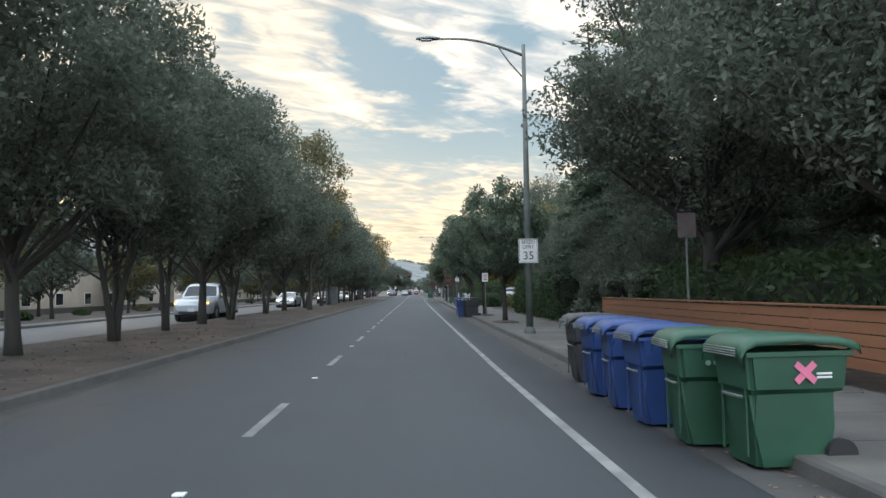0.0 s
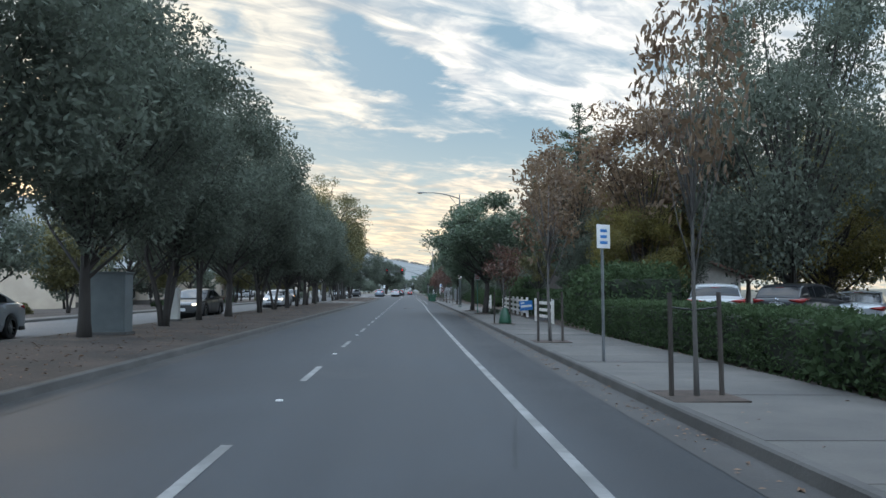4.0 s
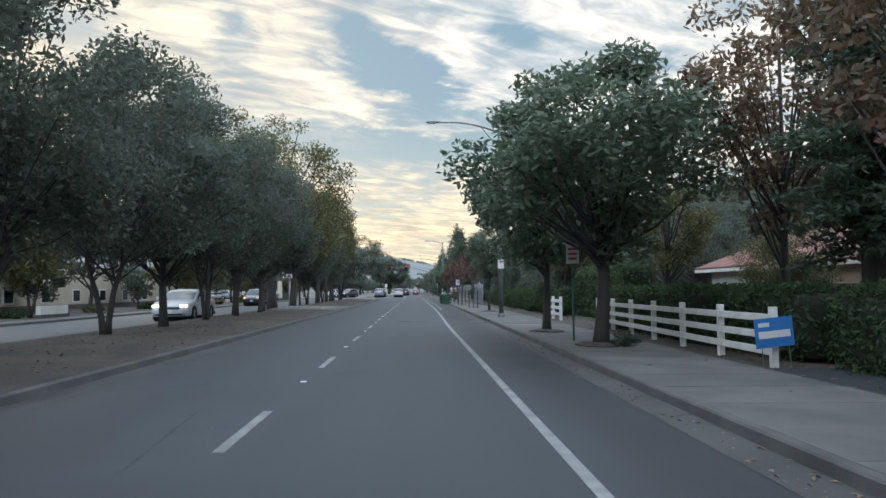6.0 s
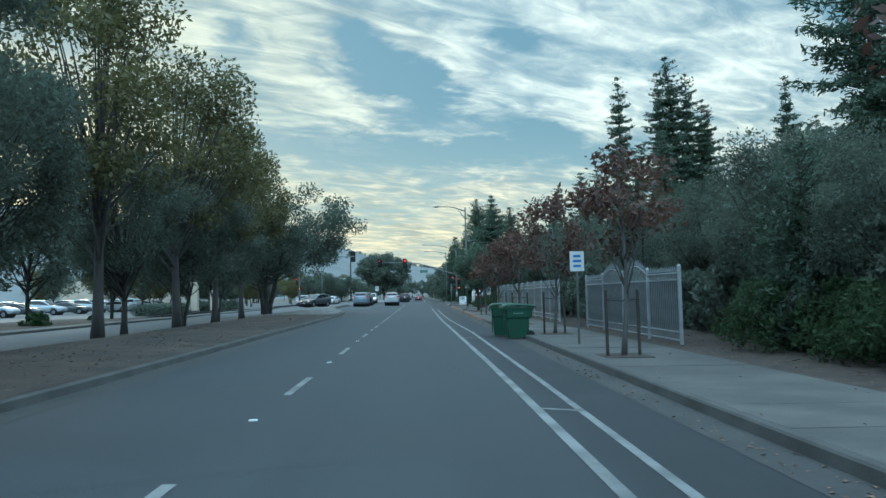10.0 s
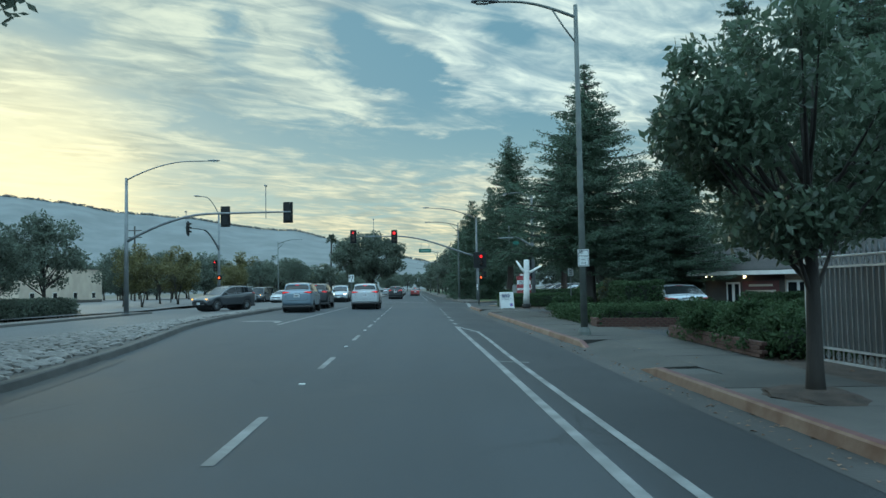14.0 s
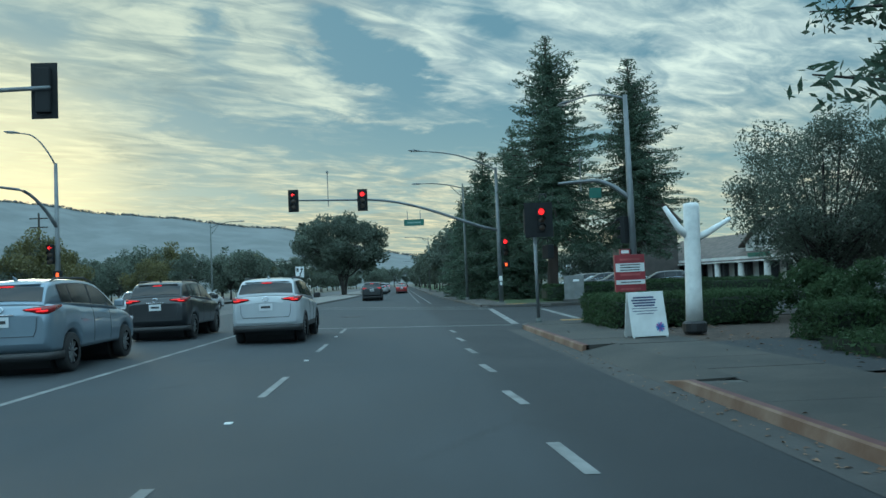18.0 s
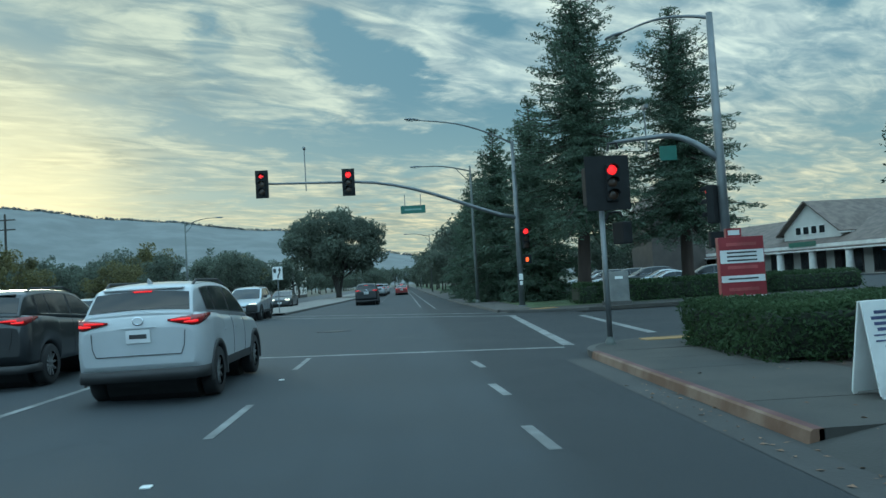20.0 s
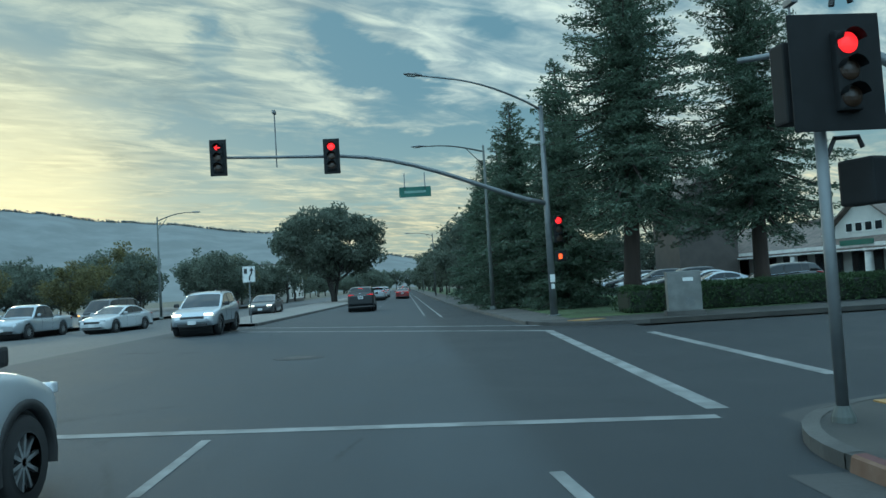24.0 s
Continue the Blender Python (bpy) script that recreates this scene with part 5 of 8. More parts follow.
plate(kr, 0.62, 0.80, 2.4, y=-0.05)
part("median_mark", box_bm(-0.16, -0.06, 2.55, 0.16, 0.006, 0.26), SIGN_BLACK, kr)
bm = bmesh.new()
add_tube(bm, [(0.02, -0.06, 2.1), (0.03, -0.06, 2.28), (0.13, -0.06, 2.42), (0.14, -0.06, 2.56)], [0.035] * 4, 6)
part("arrow", bm, SIGN_BLACK, kr)
bm = bmesh.new()
bm.faces.new([bm.verts.new(v) for v in ((0.03, -0.062, 2.55), (0.25, -0.062, 2.55), (0.14, -0.062, 2.74))])
part("arrow_tip", bm, SIGN_BLACK, kr)

# tenant board by the corner hedge
RED_BOARD = material("tenant_board_red", (0.20, 0.022, 0.03), 0.5, vary=0.12)
tb = thing("tenant_sign", pose(8.18, 242.2, -0.48), "dark red tenant board with pale name strips behind the hedge", "sign board")
part("board", box_bm(0, 0, 1.87, 1.06, 0.16, 1.5, bevel=0.01), RED_BOARD, tb)
for dx in (-0.42, 0.42):
    part("leg", box_bm(dx, 0, 0.85, 0.09, 0.09, 0.8), RED_BOARD, tb)
part("number_panel", box_bm(-0.15, -0.02, 2.72, 0.36, 0.1, 0.2), RED_BOARD, tb)
part("text_bar", box_bm(-0.15, -0.075, 2.72, 0.27, 0.006, 0.11), SIGN_WHITE, tb)
for z, hh, nb in ((2.17, 0.30, 3), (1.66, 0.15, 1), (1.20, 0.15, 1)):
    part("name_strip", box_bm(0, -0.083, z, 1.02, 0.006, hh), SIGN_WHITE, tb)
    for k in range(nb):
        part("text_bar", box_bm(0, -0.088, z + (nb - 1) * 0.045 - k * 0.09, 0.7, 0.004, 0.035), SIGN_BLACK, tb)
for z in (2.45, 1.92, 1.42):
    part("text_bar", box_bm(0, -0.083, z, 0.7, 0.005, 0.07), material("board_dull_letter", (0.30, 0.07, 0.07), 0.6), tb)

af = thing("sandwich_board", pose(5.75, 233.1, gz(5.75) + 0.13, 0, 0, 8), "white sandwich board with small print on the sidewalk", "sign board")
for s, nm in ((-1, "front_panel"), (1, "rear_panel")):
    p = part(nm, box_bm(0, 0, 0.55, 0.88, 0.025, 1.02, bevel=0.006), SIGN_WHITE, af)
    p.matrix_basis = pose(0, s * 0.22, 0.0, s * 11, 0, 0)
    for dx in (-0.4, 0.4):
        q = part("leg", box_bm(dx, 0, 0.05, 0.04, 0.025, 0.14), SIGN_WHITE, p)
    if s < 0:
        INK = material("print_blue_black", (0.05, 0.06, 0.14), 0.6)
        for k, (ww, hh) in enumerate(((.5, .035), (.6, .035), (.55, .035), (.5, .035), (0.62, .016), (.6, .016), (.4, .016))):
            part("text_bar", box_bm(-0.06, -0.017, 0.93 - 0.062 * k, ww, 0.004, hh), INK, p)
        VIOLET = material("print_violet", (0.28, 0.05, 0.30), 0.6)
        for k in range(5):
            b = part("logo_mark", box_bm(0, 0, 0.0, 0.22, 0.004, 0.035), VIOLET if k % 2 else SIGN_BLUE, p)
            b.matrix_basis = Matrix.Translation((0.26, -0.017, 0.24)) @ pose(0, 0, 0, 0, 36 * k, 0)


# ---- fences ----
WOOD = material("fence_cedar", (0.20, 0.082, 0.040), 0.7, vary=0.3, scale=1.2, fine=24, stretch=(1, 0.15, 1), bump=0.3, random_object=0.35)
WHITE_WOOD = material("fence_white_paint", (0.62, 0.60, 0.56), 0.6, vary=0.12, scale=2, fine=20)
IRON_DULL = material("fence_dull_iron", (0.21, 0.22, 0.225), 0.6, metal=0.3, vary=0.2, scale=3, fine=20)
IRON = material("fence_pale_iron", (0.32, 0.34, 0.35), 0.55, metal=0.3, vary=0.15, scale=3, fine=20)
wf = thing("plank_fence", pose(6.0, 4.0, 0.10), "low orange-brown cedar fence of horizontal planks", "fence")
for sec in range(8):
    y0 = sec * 2.6
    part("post", box_bm(0, y0, 0.5, 0.11, 0.11, 1.0, bevel=0.008), WOOD, wf)
    for k in range(5):
        part("plank", box_bm(-0.045, y0 + 1.3, 0.22 + 0.165 * k, 0.025, 2.58, 0.15, bevel=0.004), WOOD, wf)
part("post", box_bm(0, 20.8, 0.5, 0.11, 0.11, 1.0, bevel=0.008), WOOD, wf)
part("cap_rail", box_bm(-0.02, 10.4, 1.0, 0.14, 20.9, 0.03, bevel=0.005), WOOD, wf)


def ranch_fence(pts, label, h=1.05):
    """White three-rail fence through plan points."""
    f = thing("rail_fence", pose(pts[0][0], pts[0][1], gz(5) + 0.12), label, "fence", "white rail fences")
    ox, oy = pts[0]
    for (x0, y0), (x1, y1) in zip(pts, pts[1:]):
        n = max(1, round(math.hypot(x1 - x0, y1 - y0) / 2.4))
        ang = math.degrees(math.atan2(-(x1 - x0), y1 - y0))
        for k in range(n):
            a = Vector((x0 + (x1 - x0) * k / n - ox, y0 + (y1 - y0) * k / n - oy, 0))
            b = Vector((x0 + (x1 - x0) * (k + 1) / n - ox, y0 + (y1 - y0) * (k + 1) / n - oy, 0))
            for z in (0.28, 0.56, 0.86):
                r = part("rail", box_bm(0, 0, 0, 0.035, (b - a).length, 0.13, bevel=0.006), WHITE_WOOD, f)
                r.matrix_basis = Matrix.Translation((a + b) / 2 + Vector((-0.05, 0, z))) @ pose(0, 0, 0, 0, 0, ang)
            posts = [a] + ([b] if k == n - 1 else [])
            for p in posts:
                q = part("post", box_bm(0, 0, h / 2, 0.12, 0.12, h, bevel=0.012), WHITE_WOOD, f)
                q.matrix_basis = Matrix.Translation(p)
    return f


ranch_fence([(6.0, 86.8), (5.8, 89.9)], "short white three-rail wooden fence by a driveway")
ranch_fence([(6.15, 94.8), (6.75, 110.0)], "long white three-rail wooden fence before a hedge")
ranch_fence([(6.43, 115.6), (6.49, 119.6)], "short white three-rail wooden fence by a hedge")


def picket_mesh(ring):
    bm = bmesh.new()
    add_box(bm, 0, 0, 0.93, 0.02, 0.02, 1.66)
    add_tube(bm, [(0, 0, 1.76), (0, 0, 1.80), (0, 0, 1.93)], [0.012, 0.026, 0.003], 5)
    if ring:
        for a in range(16):
            u, v, zc = 2 * math.pi * a / 8, 2 * math.pi * (a + 1) / 8, 1.66 if a < 8 else 0.20
            add_tube(bm, [(0, 0.06 * math.cos(u), zc + 0.06 * math.sin(u)), (0, 0.06 * math.cos(v), zc + 0.06 * math.sin(v))], [0.009, 0.009], 4, cap=False)
    me = bpy.data.meshes.new("picket")
    bm.to_mesh(me)
    bm.free()
    me.materials.append(IRON_DULL)
    return me


PICKET = (picket_mesh(False), picket_mesh(True))


def iron_fence(y0, n, step, arched, label):
    f = thing("iron_fence", pose(6.45, y0, 0.0), label, "fence", "iron fences")
    for k in range(n + 1):
        part("post", box_bm(0, k * step, 0.95, 0.075, 0.075, 1.9, bevel=0.008), IRON, f)
        part("post_cap", tube_bm([(0, k * step, 1.9), (0, k * step, 1.96)], [0.055, 0.01], 8), IRON, f)
        if k == n:
            break
        rise = 0.30 if k in arched else 0.0
        for z in (0.10, 0.30, 1.58):
            part("rail", box_bm(0, k * step + step / 2, z, 0.035, step - 0.07, 0.035), IRON, f)
        part("top_rail", tube_bm([(0, (k + u / 8) * step, 1.74 + rise * math.sin(math.pi * u / 8)) for u in range(9)], [0.02] * 9, 6), IRON, f)
        for j in range(1, 17):
            pk = new("picket", PICKET[j % 2])
            pk.parent = f
            up = rise * math.sin(math.pi * j / 17)
            pk.matrix_basis = Matrix.Translation((0, k * step + j * step / 17, 0)) @ Matrix.Diagonal((1, 1, 1 + up / 1.8, 1))
        # screen cloth tied behind the bars
        part("screen_panel", box_bm(0.05, k * step + step / 2, 0.94, 0.006, step - 0.12, 1.26), SCREEN, f)


SCREEN = material("fence_screen_cloth", (0.07, 0.078, 0.082), 0.8, vary=0.15, scale=1.0, fine=60)
iron_fence(154.7, 4, 2.575, (1, 2), "pale wrought iron fence with spear tips and an arched top")
iron_fence(170.7, 11, 2.42, (), "pale wrought iron fence with spear tips and rings")
link = thing("dark_fence", pose(9.4, 97, -0.45), "dark slatted fence behind the hedge", "fence")
for k in range(9):
    part("post", box_bm(0, k * 2.4, 0.95, 0.07, 0.07, 1.9), STEEL, link)
    if k < 8:
        part("panel", box_bm(0.03, k * 2.4 + 1.2, 0.95, 0.03, 2.3, 1.75), BLACK, link)
    if k < 8:
        part("rail", box_bm(0, k * 2.4 + 1.2, 1.86, 0.05, 2.34, 0.05), STEEL, link)


# ---- hedges and shrubs ----
def hedge(name, x0, x1, y0, y1, h, label, seed, mat=LEAF_HEDGE, leaves=3500, size=0.07, loose=0.06, yaw=0.0, category="hedge"):
    """A clipped hedge: a core coloured as the shade among twigs, and a skin of small leaves with an uneven outline."""
    rng = np.random.default_rng(seed)
    w, l = x1 - x0, y1 - y0
    root = thing(name, pose((x0 + x1) / 2, (y0 + y1) / 2, 0.0, 0, 0, yaw), label, category)
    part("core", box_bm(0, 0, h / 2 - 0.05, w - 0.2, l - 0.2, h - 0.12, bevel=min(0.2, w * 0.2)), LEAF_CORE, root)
    n = leaves
    u = rng.random((n, 3)) * (w, l, h) - (w / 2, l / 2, 0)
    face = rng.choice(5, n, p=np.array([l * h, l * h, w * h, w * h, 1.4 * w * l]) / (2 * l * h + 2 * w * h + 1.4 * w * l))
    u[face == 0, 0], u[face == 1, 0] = -w / 2, w / 2
    u[face == 2, 1], u[face == 3, 1] = -l / 2, l / 2
    u[face == 4, 2] = h
    bump = np.array([noise.noise(Vector((p[0] * 0.9 + seed, p[1] * 0.9, p[2] * 1.4))) for p in u])
    k = 1 + bump[:, None] * 0.09
    u[:, :2] *= np.where(np.abs(u[:, :2]) > 0, k, 1) * (1 - 0.06 * (u[:, 2:3] / h) ** 3)
    u[:, 2] *= 1 + bump * 0.07
    me = leaf_mesh("leaves", u, np.full(n, loose + size), int(n * 1.0), size, mat, rng)
    ob = new("leaves", me)
    ob.parent = root
    return root


def shrub(name, x, y, r, h, label, seed, mat=LEAF_HEDGE, leaves=2200, size=0.075, category="shrub", z=0.0):
    rng = np.random.default_rng(seed)
    root = thing(name, pose(x, y, z), label, category)
    c, rad = [], []
    for k in range(26):
        a, f = rng.random() * 6.283, rng.random() ** 0.5
        zz = rng.random()
        rr = r * f * math.sqrt(max(0.05, 1 - (max(0, zz - 0.35) / 0.65) ** 2))
        c.append((math.cos(a) * rr, math.sin(a) * rr, 0.12 * h + zz * h * 0.8))
        rad.append(0.30 * min(r, h) * (0.6 + 0.7 * rng.random()))
    bm = bmesh.new()
    for k in range(0, 26, 3):
        add_tube(bm, [(0, 0, -0.03), (c[k][0] * 0.5, c[k][1] * 0.5, c[k][2] * 0.6), c[k]], [0.03, 0.02, 0.008], 5, cap=False)
    part("stem", bm, BARK, root)
    ob = new("leaves", leaf_mesh("leaves", c, rad, leaves, size, mat, rng, squash=0.85))
    ob.parent = root
    return root


hedge("hedge", 5.95, 7.1, 66.0, 80.0, 1.02, "clipped dark green hedge along the sidewalk", 1, leaves=30000, size=0.045)
hedge("hedge", 6.7, 9.4, 80.2, 86.4, 1.9, "tall dark unclipped hedge by a driveway", 16, mat=LEAF_HEDGE, leaves=13000, loose=0.5, size=0.09)
hedge("hedge", 7.0, 9.2, 84.9, 94.4, 1.3, "clipped green hedge at the end of the white fence", 19, leaves=16000, size=0.06)
hedge("hedge", 9.4, 11.0, 87.5, 96.0, 2.3, "tall dark unclipped hedge behind the fence", 17, mat=LEAF_DARK, leaves=9000, loose=0.3, size=0.1)
hedge("hedge", 5.9, 6.9, 63.2, 65.7, 0.95, "clipped green hedge end by a driveway", 2, leaves=3000)
hedge("hedge", 7.0, 8.2, 95.5, 111.3, 1.35, "clipped bright-topped hedge behind the white fence", 3, leaves=15000)
hedge("hedge", 5.9, 10.5, 236.2, 240.2, 0.80, "clipped green corner hedge around the tenant board", 5, leaves=30000, size=0.045)
hedge("hedge", 9.0, 20.0, 262.6, 264.6, 0.95, "clipped hedge along the parking lot", 6, leaves=12000)
hedge("hedge", 16.5, 24.0, 248.0 + 15, 250.0 + 15, 0.9, "clipped hedge along the parking lot", 7, leaves=6000)
hedge("hedge", 6.1, 11.0, 210.4, 213.2, 0.55, "low loose dark hedge in a brick-edged planter", 8, leaves=16000, loose=0.14, size=0.055)
hedge("hedge", 7.75, 9.3, 213.3, 215.4, 1.42, "tall clipped block hedge beside a parked car", 9, leaves=9000, size=0.05, loose=0.03)
hedge("hedge", 10.5, 13.6, 207.8, 209.4, 0.95, "dark clipped hedge before the restaurant door", 10, leaves=7000, size=0.06)
hedge("planting_mass", 6.5, 11.4, 198.2, 204.2, 0.62, "broad mass of low dark green planting", 11, leaves=30000, loose=0.22, size=0.055)
hedge("ground_cover", 6.05, 7.7, 212.9, 218.5, 0.42, "low dark green planting spilling over the walk edge", 12, leaves=12000, loose=0.16, size=0.055)
qm = random.Random(12)
for k in range(11):
    shrub("mounded_shrub", 7.0 + (k % 3) * 1.25 + qm.uniform(-0.2, 0.2), 198.9 + (k // 3) * 1.45 + qm.uniform(-0.2, 0.2), qm.uniform(0.75, 1.0), qm.uniform(0.8, 1.02), "mounded dark green shrub before the restaurant", 130 + k, leaves=2600, size=0.055)
hedge("hedge", 7.6, 9.8, 6.0, 26.0, 1.7, "loose green planting behind the cedar fence", 13, mat=LEAF_HEDGE, leaves=16000, loose=0.45, size=0.10)
hedge("hedge", 6.4, 8.2, 35.0, 50.0, 2.0, "tall dark hedge behind the sidewalk", 14, leaves=15000, loose=0.2, size=0.1)
hedge("hedge", 8.6, 9.8, 112.5, 122.0, 2.2, "tall dark hedge behind the white fence", 15, leaves=11000, loose=0.2, size=0.1)
hedge("hedge", -25.4, -24.2, 206.0, 219.0, 0.85, "low dark hedge before the open parking lot", 23, mat=LEAF_DARK, leaves=5000, size=0.12, loose=0.15)
hedge("hedge", -25.4, -24.2, 223.5, 241.0, 0.95, "low dark hedge before the open parking lot", 24, mat=LEAF_DARK, leaves=7000, size=0.12, loose=0.15)
qr = random.Random(9)
shrub("grass_clump", 4.95, 99.8, 0.34, 0.32, "low dark grassy clump beside the tree trunk", 74, mat=LEAF_DARK, leaves=700, size=0.06, z=0.01)
shrub("tall_shrub", 7.3, 167.6, 1.5, 2.3, "dark bush in the gap between two iron fences", 75, mat=LEAF_DARK, leaves=5200, size=0.09)
for k in range(7):
    shrub("shrub", 10.6 + qr.uniform(0, 2.6), 217.5 + k * 1.5, qr.uniform(0.6, 0.9), qr.uniform(0.6, 1.0), "dark green shrub under the cedar", 160 + k, leaves=1500, mat=LEAF_DARK if k % 2 else LEAF_HEDGE)
for k in list(range(8, 17)) + list(range(22, 30)):
    yy = 200 + k * 1.35 if k < 22 else 121 + (k - 22) * 3.6
    shrub("shrub", (7.75 if k < 22 else 7.4) + qr.uniform(0, 1.4), yy, qr.uniform(0.5, 0.85), qr.uniform(0.55, 0.95), "low rounded green shrub in the planting bed", 30 + k, leaves=1100)
hedge("ground_cover", 7.5, 11.5, 217.0, 229.3, 0.22, "low dark green ground cover beside the sidewalk", 21, mat=LEAF_HEDGE, leaves=22000, loose=0.12, size=0.055)
hedge("hedge", 8.3, 9.6, 230.0, 231.4, 0.66, "small clipped box hedge at the bed's end", 22, leaves=4500, size=0.05)
shrub("clipped_shrub", 11.7, 230.6, 0.75, 1.75, "large clipped round olive-green shrub", 71, leaves=9000, size=0.05, mat=LEAF_OLIVE)
shrub("clipped_shrub", 13.2, 229.6, 0.8, 1.2, "smaller clipped round green shrub", 72, leaves=6200, size=0.05)
shrub("lime_shrub", 7.6, 59.5, 0.9, 1.1, "bright lime-green shrub in a front garden", 73, mat=LEAF_YELLOW, leaves=2600)
for k in range(18):
    shrub("verge_shrub", -22.0 - qr.uniform(0, 3.0), 2 + k * 11.3, qr.uniform(0.6, 1.0), qr.uniform(0.4, 0.8), "dark shrub beyond the far sidewalk", 80 + k, mat=LEAF_OLIVE if k % 3 == 0 else LEAF_HEDGE, leaves=900, size=0.12)
for k in range(22):
    yy = 122.6 + k * 1.5
    shrub("mounded_shrub", 7.9 + qr.uniform(-0.2, 0.7), yy, qr.uniform(0.9, 1.3), qr.uniform(1.1, 1.75), "mounded dark green shrub beside the sidewalk", 300 + k, leaves=3400, mat=LEAF_HEDGE, size=0.06)
for k in range(12):
    shrub("tall_shrub", 9.6 + qr.uniform(-0.4, 1.2), 122 + k * 2.8, qr.uniform(1.2, 1.7), qr.uniform(2.2, 3.2), "tall dark shrub behind the mounded planting", 330 + k, leaves=3200, mat=LEAF_DARK, size=0.09)
for k in range(13):
    shrub("tall_shrub", 8.6 + qr.uniform(-0.4, 1.2), 152 + k * 2.7, qr.uniform(1.1, 1.6), qr.uniform(1.8, 2.8), "tall dark shrub behind the iron fence", 350 + k, leaves=2600, mat=LEAF_DARK, size=0.1)
for k in range(9):
    shrub("tall_shrub", 7.5 + qr.uniform(-0.3, 0.9), 25.6 + k * 1.25, qr.uniform(0.8, 1.3), qr.uniform(1.6, 2.9), "tall dark shrub behind the sidewalk", 370 + k, leaves=3000, mat=LEAF_DARK, size=0.085)
for k in range(16):
    shrub("tall_shrub", 11.2 + qr.uniform(-0.5, 1.8), 221.0 + k * 0.3, qr.uniform(0.9, 1.5), qr.uniform(1.3, 2.4), "tall dark shrub under the cedar", 390 + k, leaves=2600, mat=LEAF_DARK, size=0.085)
for k in range(6):
    shrub("tall_shrub", 13.0 + k * 1.1 + qr.uniform(-0.3, 0.3), 235.0 + qr.uniform(-1.0, 2.5), qr.uniform(0.8, 1.2), qr.uniform(1.2, 2.0), "tall dark shrub beside the lot driveway", 420 + k, leaves=2400, mat=LEAF_DARK, size=0.085)


for k, (bx, by, br, bh) in enumerate(((11.2, 234.6, 0.9, 1.15), (12.6, 235.6, 1.1, 1.5), (14.0, 234.4, 1.0, 1.3), (12.0, 237.2, 1.2, 1.7))):
    shrub("tall_shrub", bx, by, br, bh, "dense dark shrub by the corner bed", 440 + k, leaves=3600, mat=LEAF_HEDGE, size=0.07)


# ---- vehicles ----
GLASS = material("tinted_glass", (0.012, 0.014, 0.016), 0.10, vary=0.0, spec=0.45)
TYRE = material("tyre_rubber", (0.018, 0.018, 0.019), 0.85, vary=0.2, scale=6, fine=40)
RIM = material("alloy_rim", (0.42, 0.43, 0.44), 0.35, metal=0.8, vary=0.1)
TRIM = material("car_black_trim", (0.02, 0.02, 0.021), 0.6, vary=0.15)
CHROME = material("car_chrome", (0.6, 0.6, 0.62), 0.15, metal=1.0, vary=0.03)
TAIL_LIT = material("tail_lamp_lit", (0.35, 0.01, 0.01), 0.3, vary=0.0, emit=(1.0, 0.012, 0.02), power=0.9)
TAIL_OFF = material("tail_lamp", (0.20, 0.012, 0.012), 0.25, vary=0.05, coat=0.5)
HEAD_LIT = material("head_lamp_lit", (0.7, 0.7, 0.65), 0.2, vary=0.0, emit=(1.0, 0.85, 0.6), power=2.0)
HEAD_OFF = material("head_lamp", (0.55, 0.57, 0.6), 0.12, vary=0.05, coat=0.5)
AMBER_LIT = material("turn_lamp_lit", (0.6, 0.2, 0.02), 0.3, vary=0.0, emit=(1.0, 0.42, 0.08), power=2.5)
PLATE = material("number_plate", (0.55, 0.56, 0.57), 0.5, vary=0.05)


def paint(name, colour, metal=0.25):
    return material(name, colour, 0.32, metal=metal, vary=0.06, scale=1.0, fine=60, coat=0.7)


WHITE_CAR = paint("car_white", (0.386, 0.403, 0.42), 0.05)
SILVER_CAR = paint("car_silver", (0.36, 0.39, 0.42), 0.5)
BLUEGREY_CAR = paint("car_blue_grey", (0.20, 0.25, 0.30), 0.5)
BLACK_CAR = paint("car_black", (0.018, 0.020, 0.023), 0.2)
DARK_CAR = paint("car_dark_grey", (0.05, 0.055, 0.06), 0.4)
RED_CAR = paint("car_red", (0.22, 0.02, 0.02), 0.2)

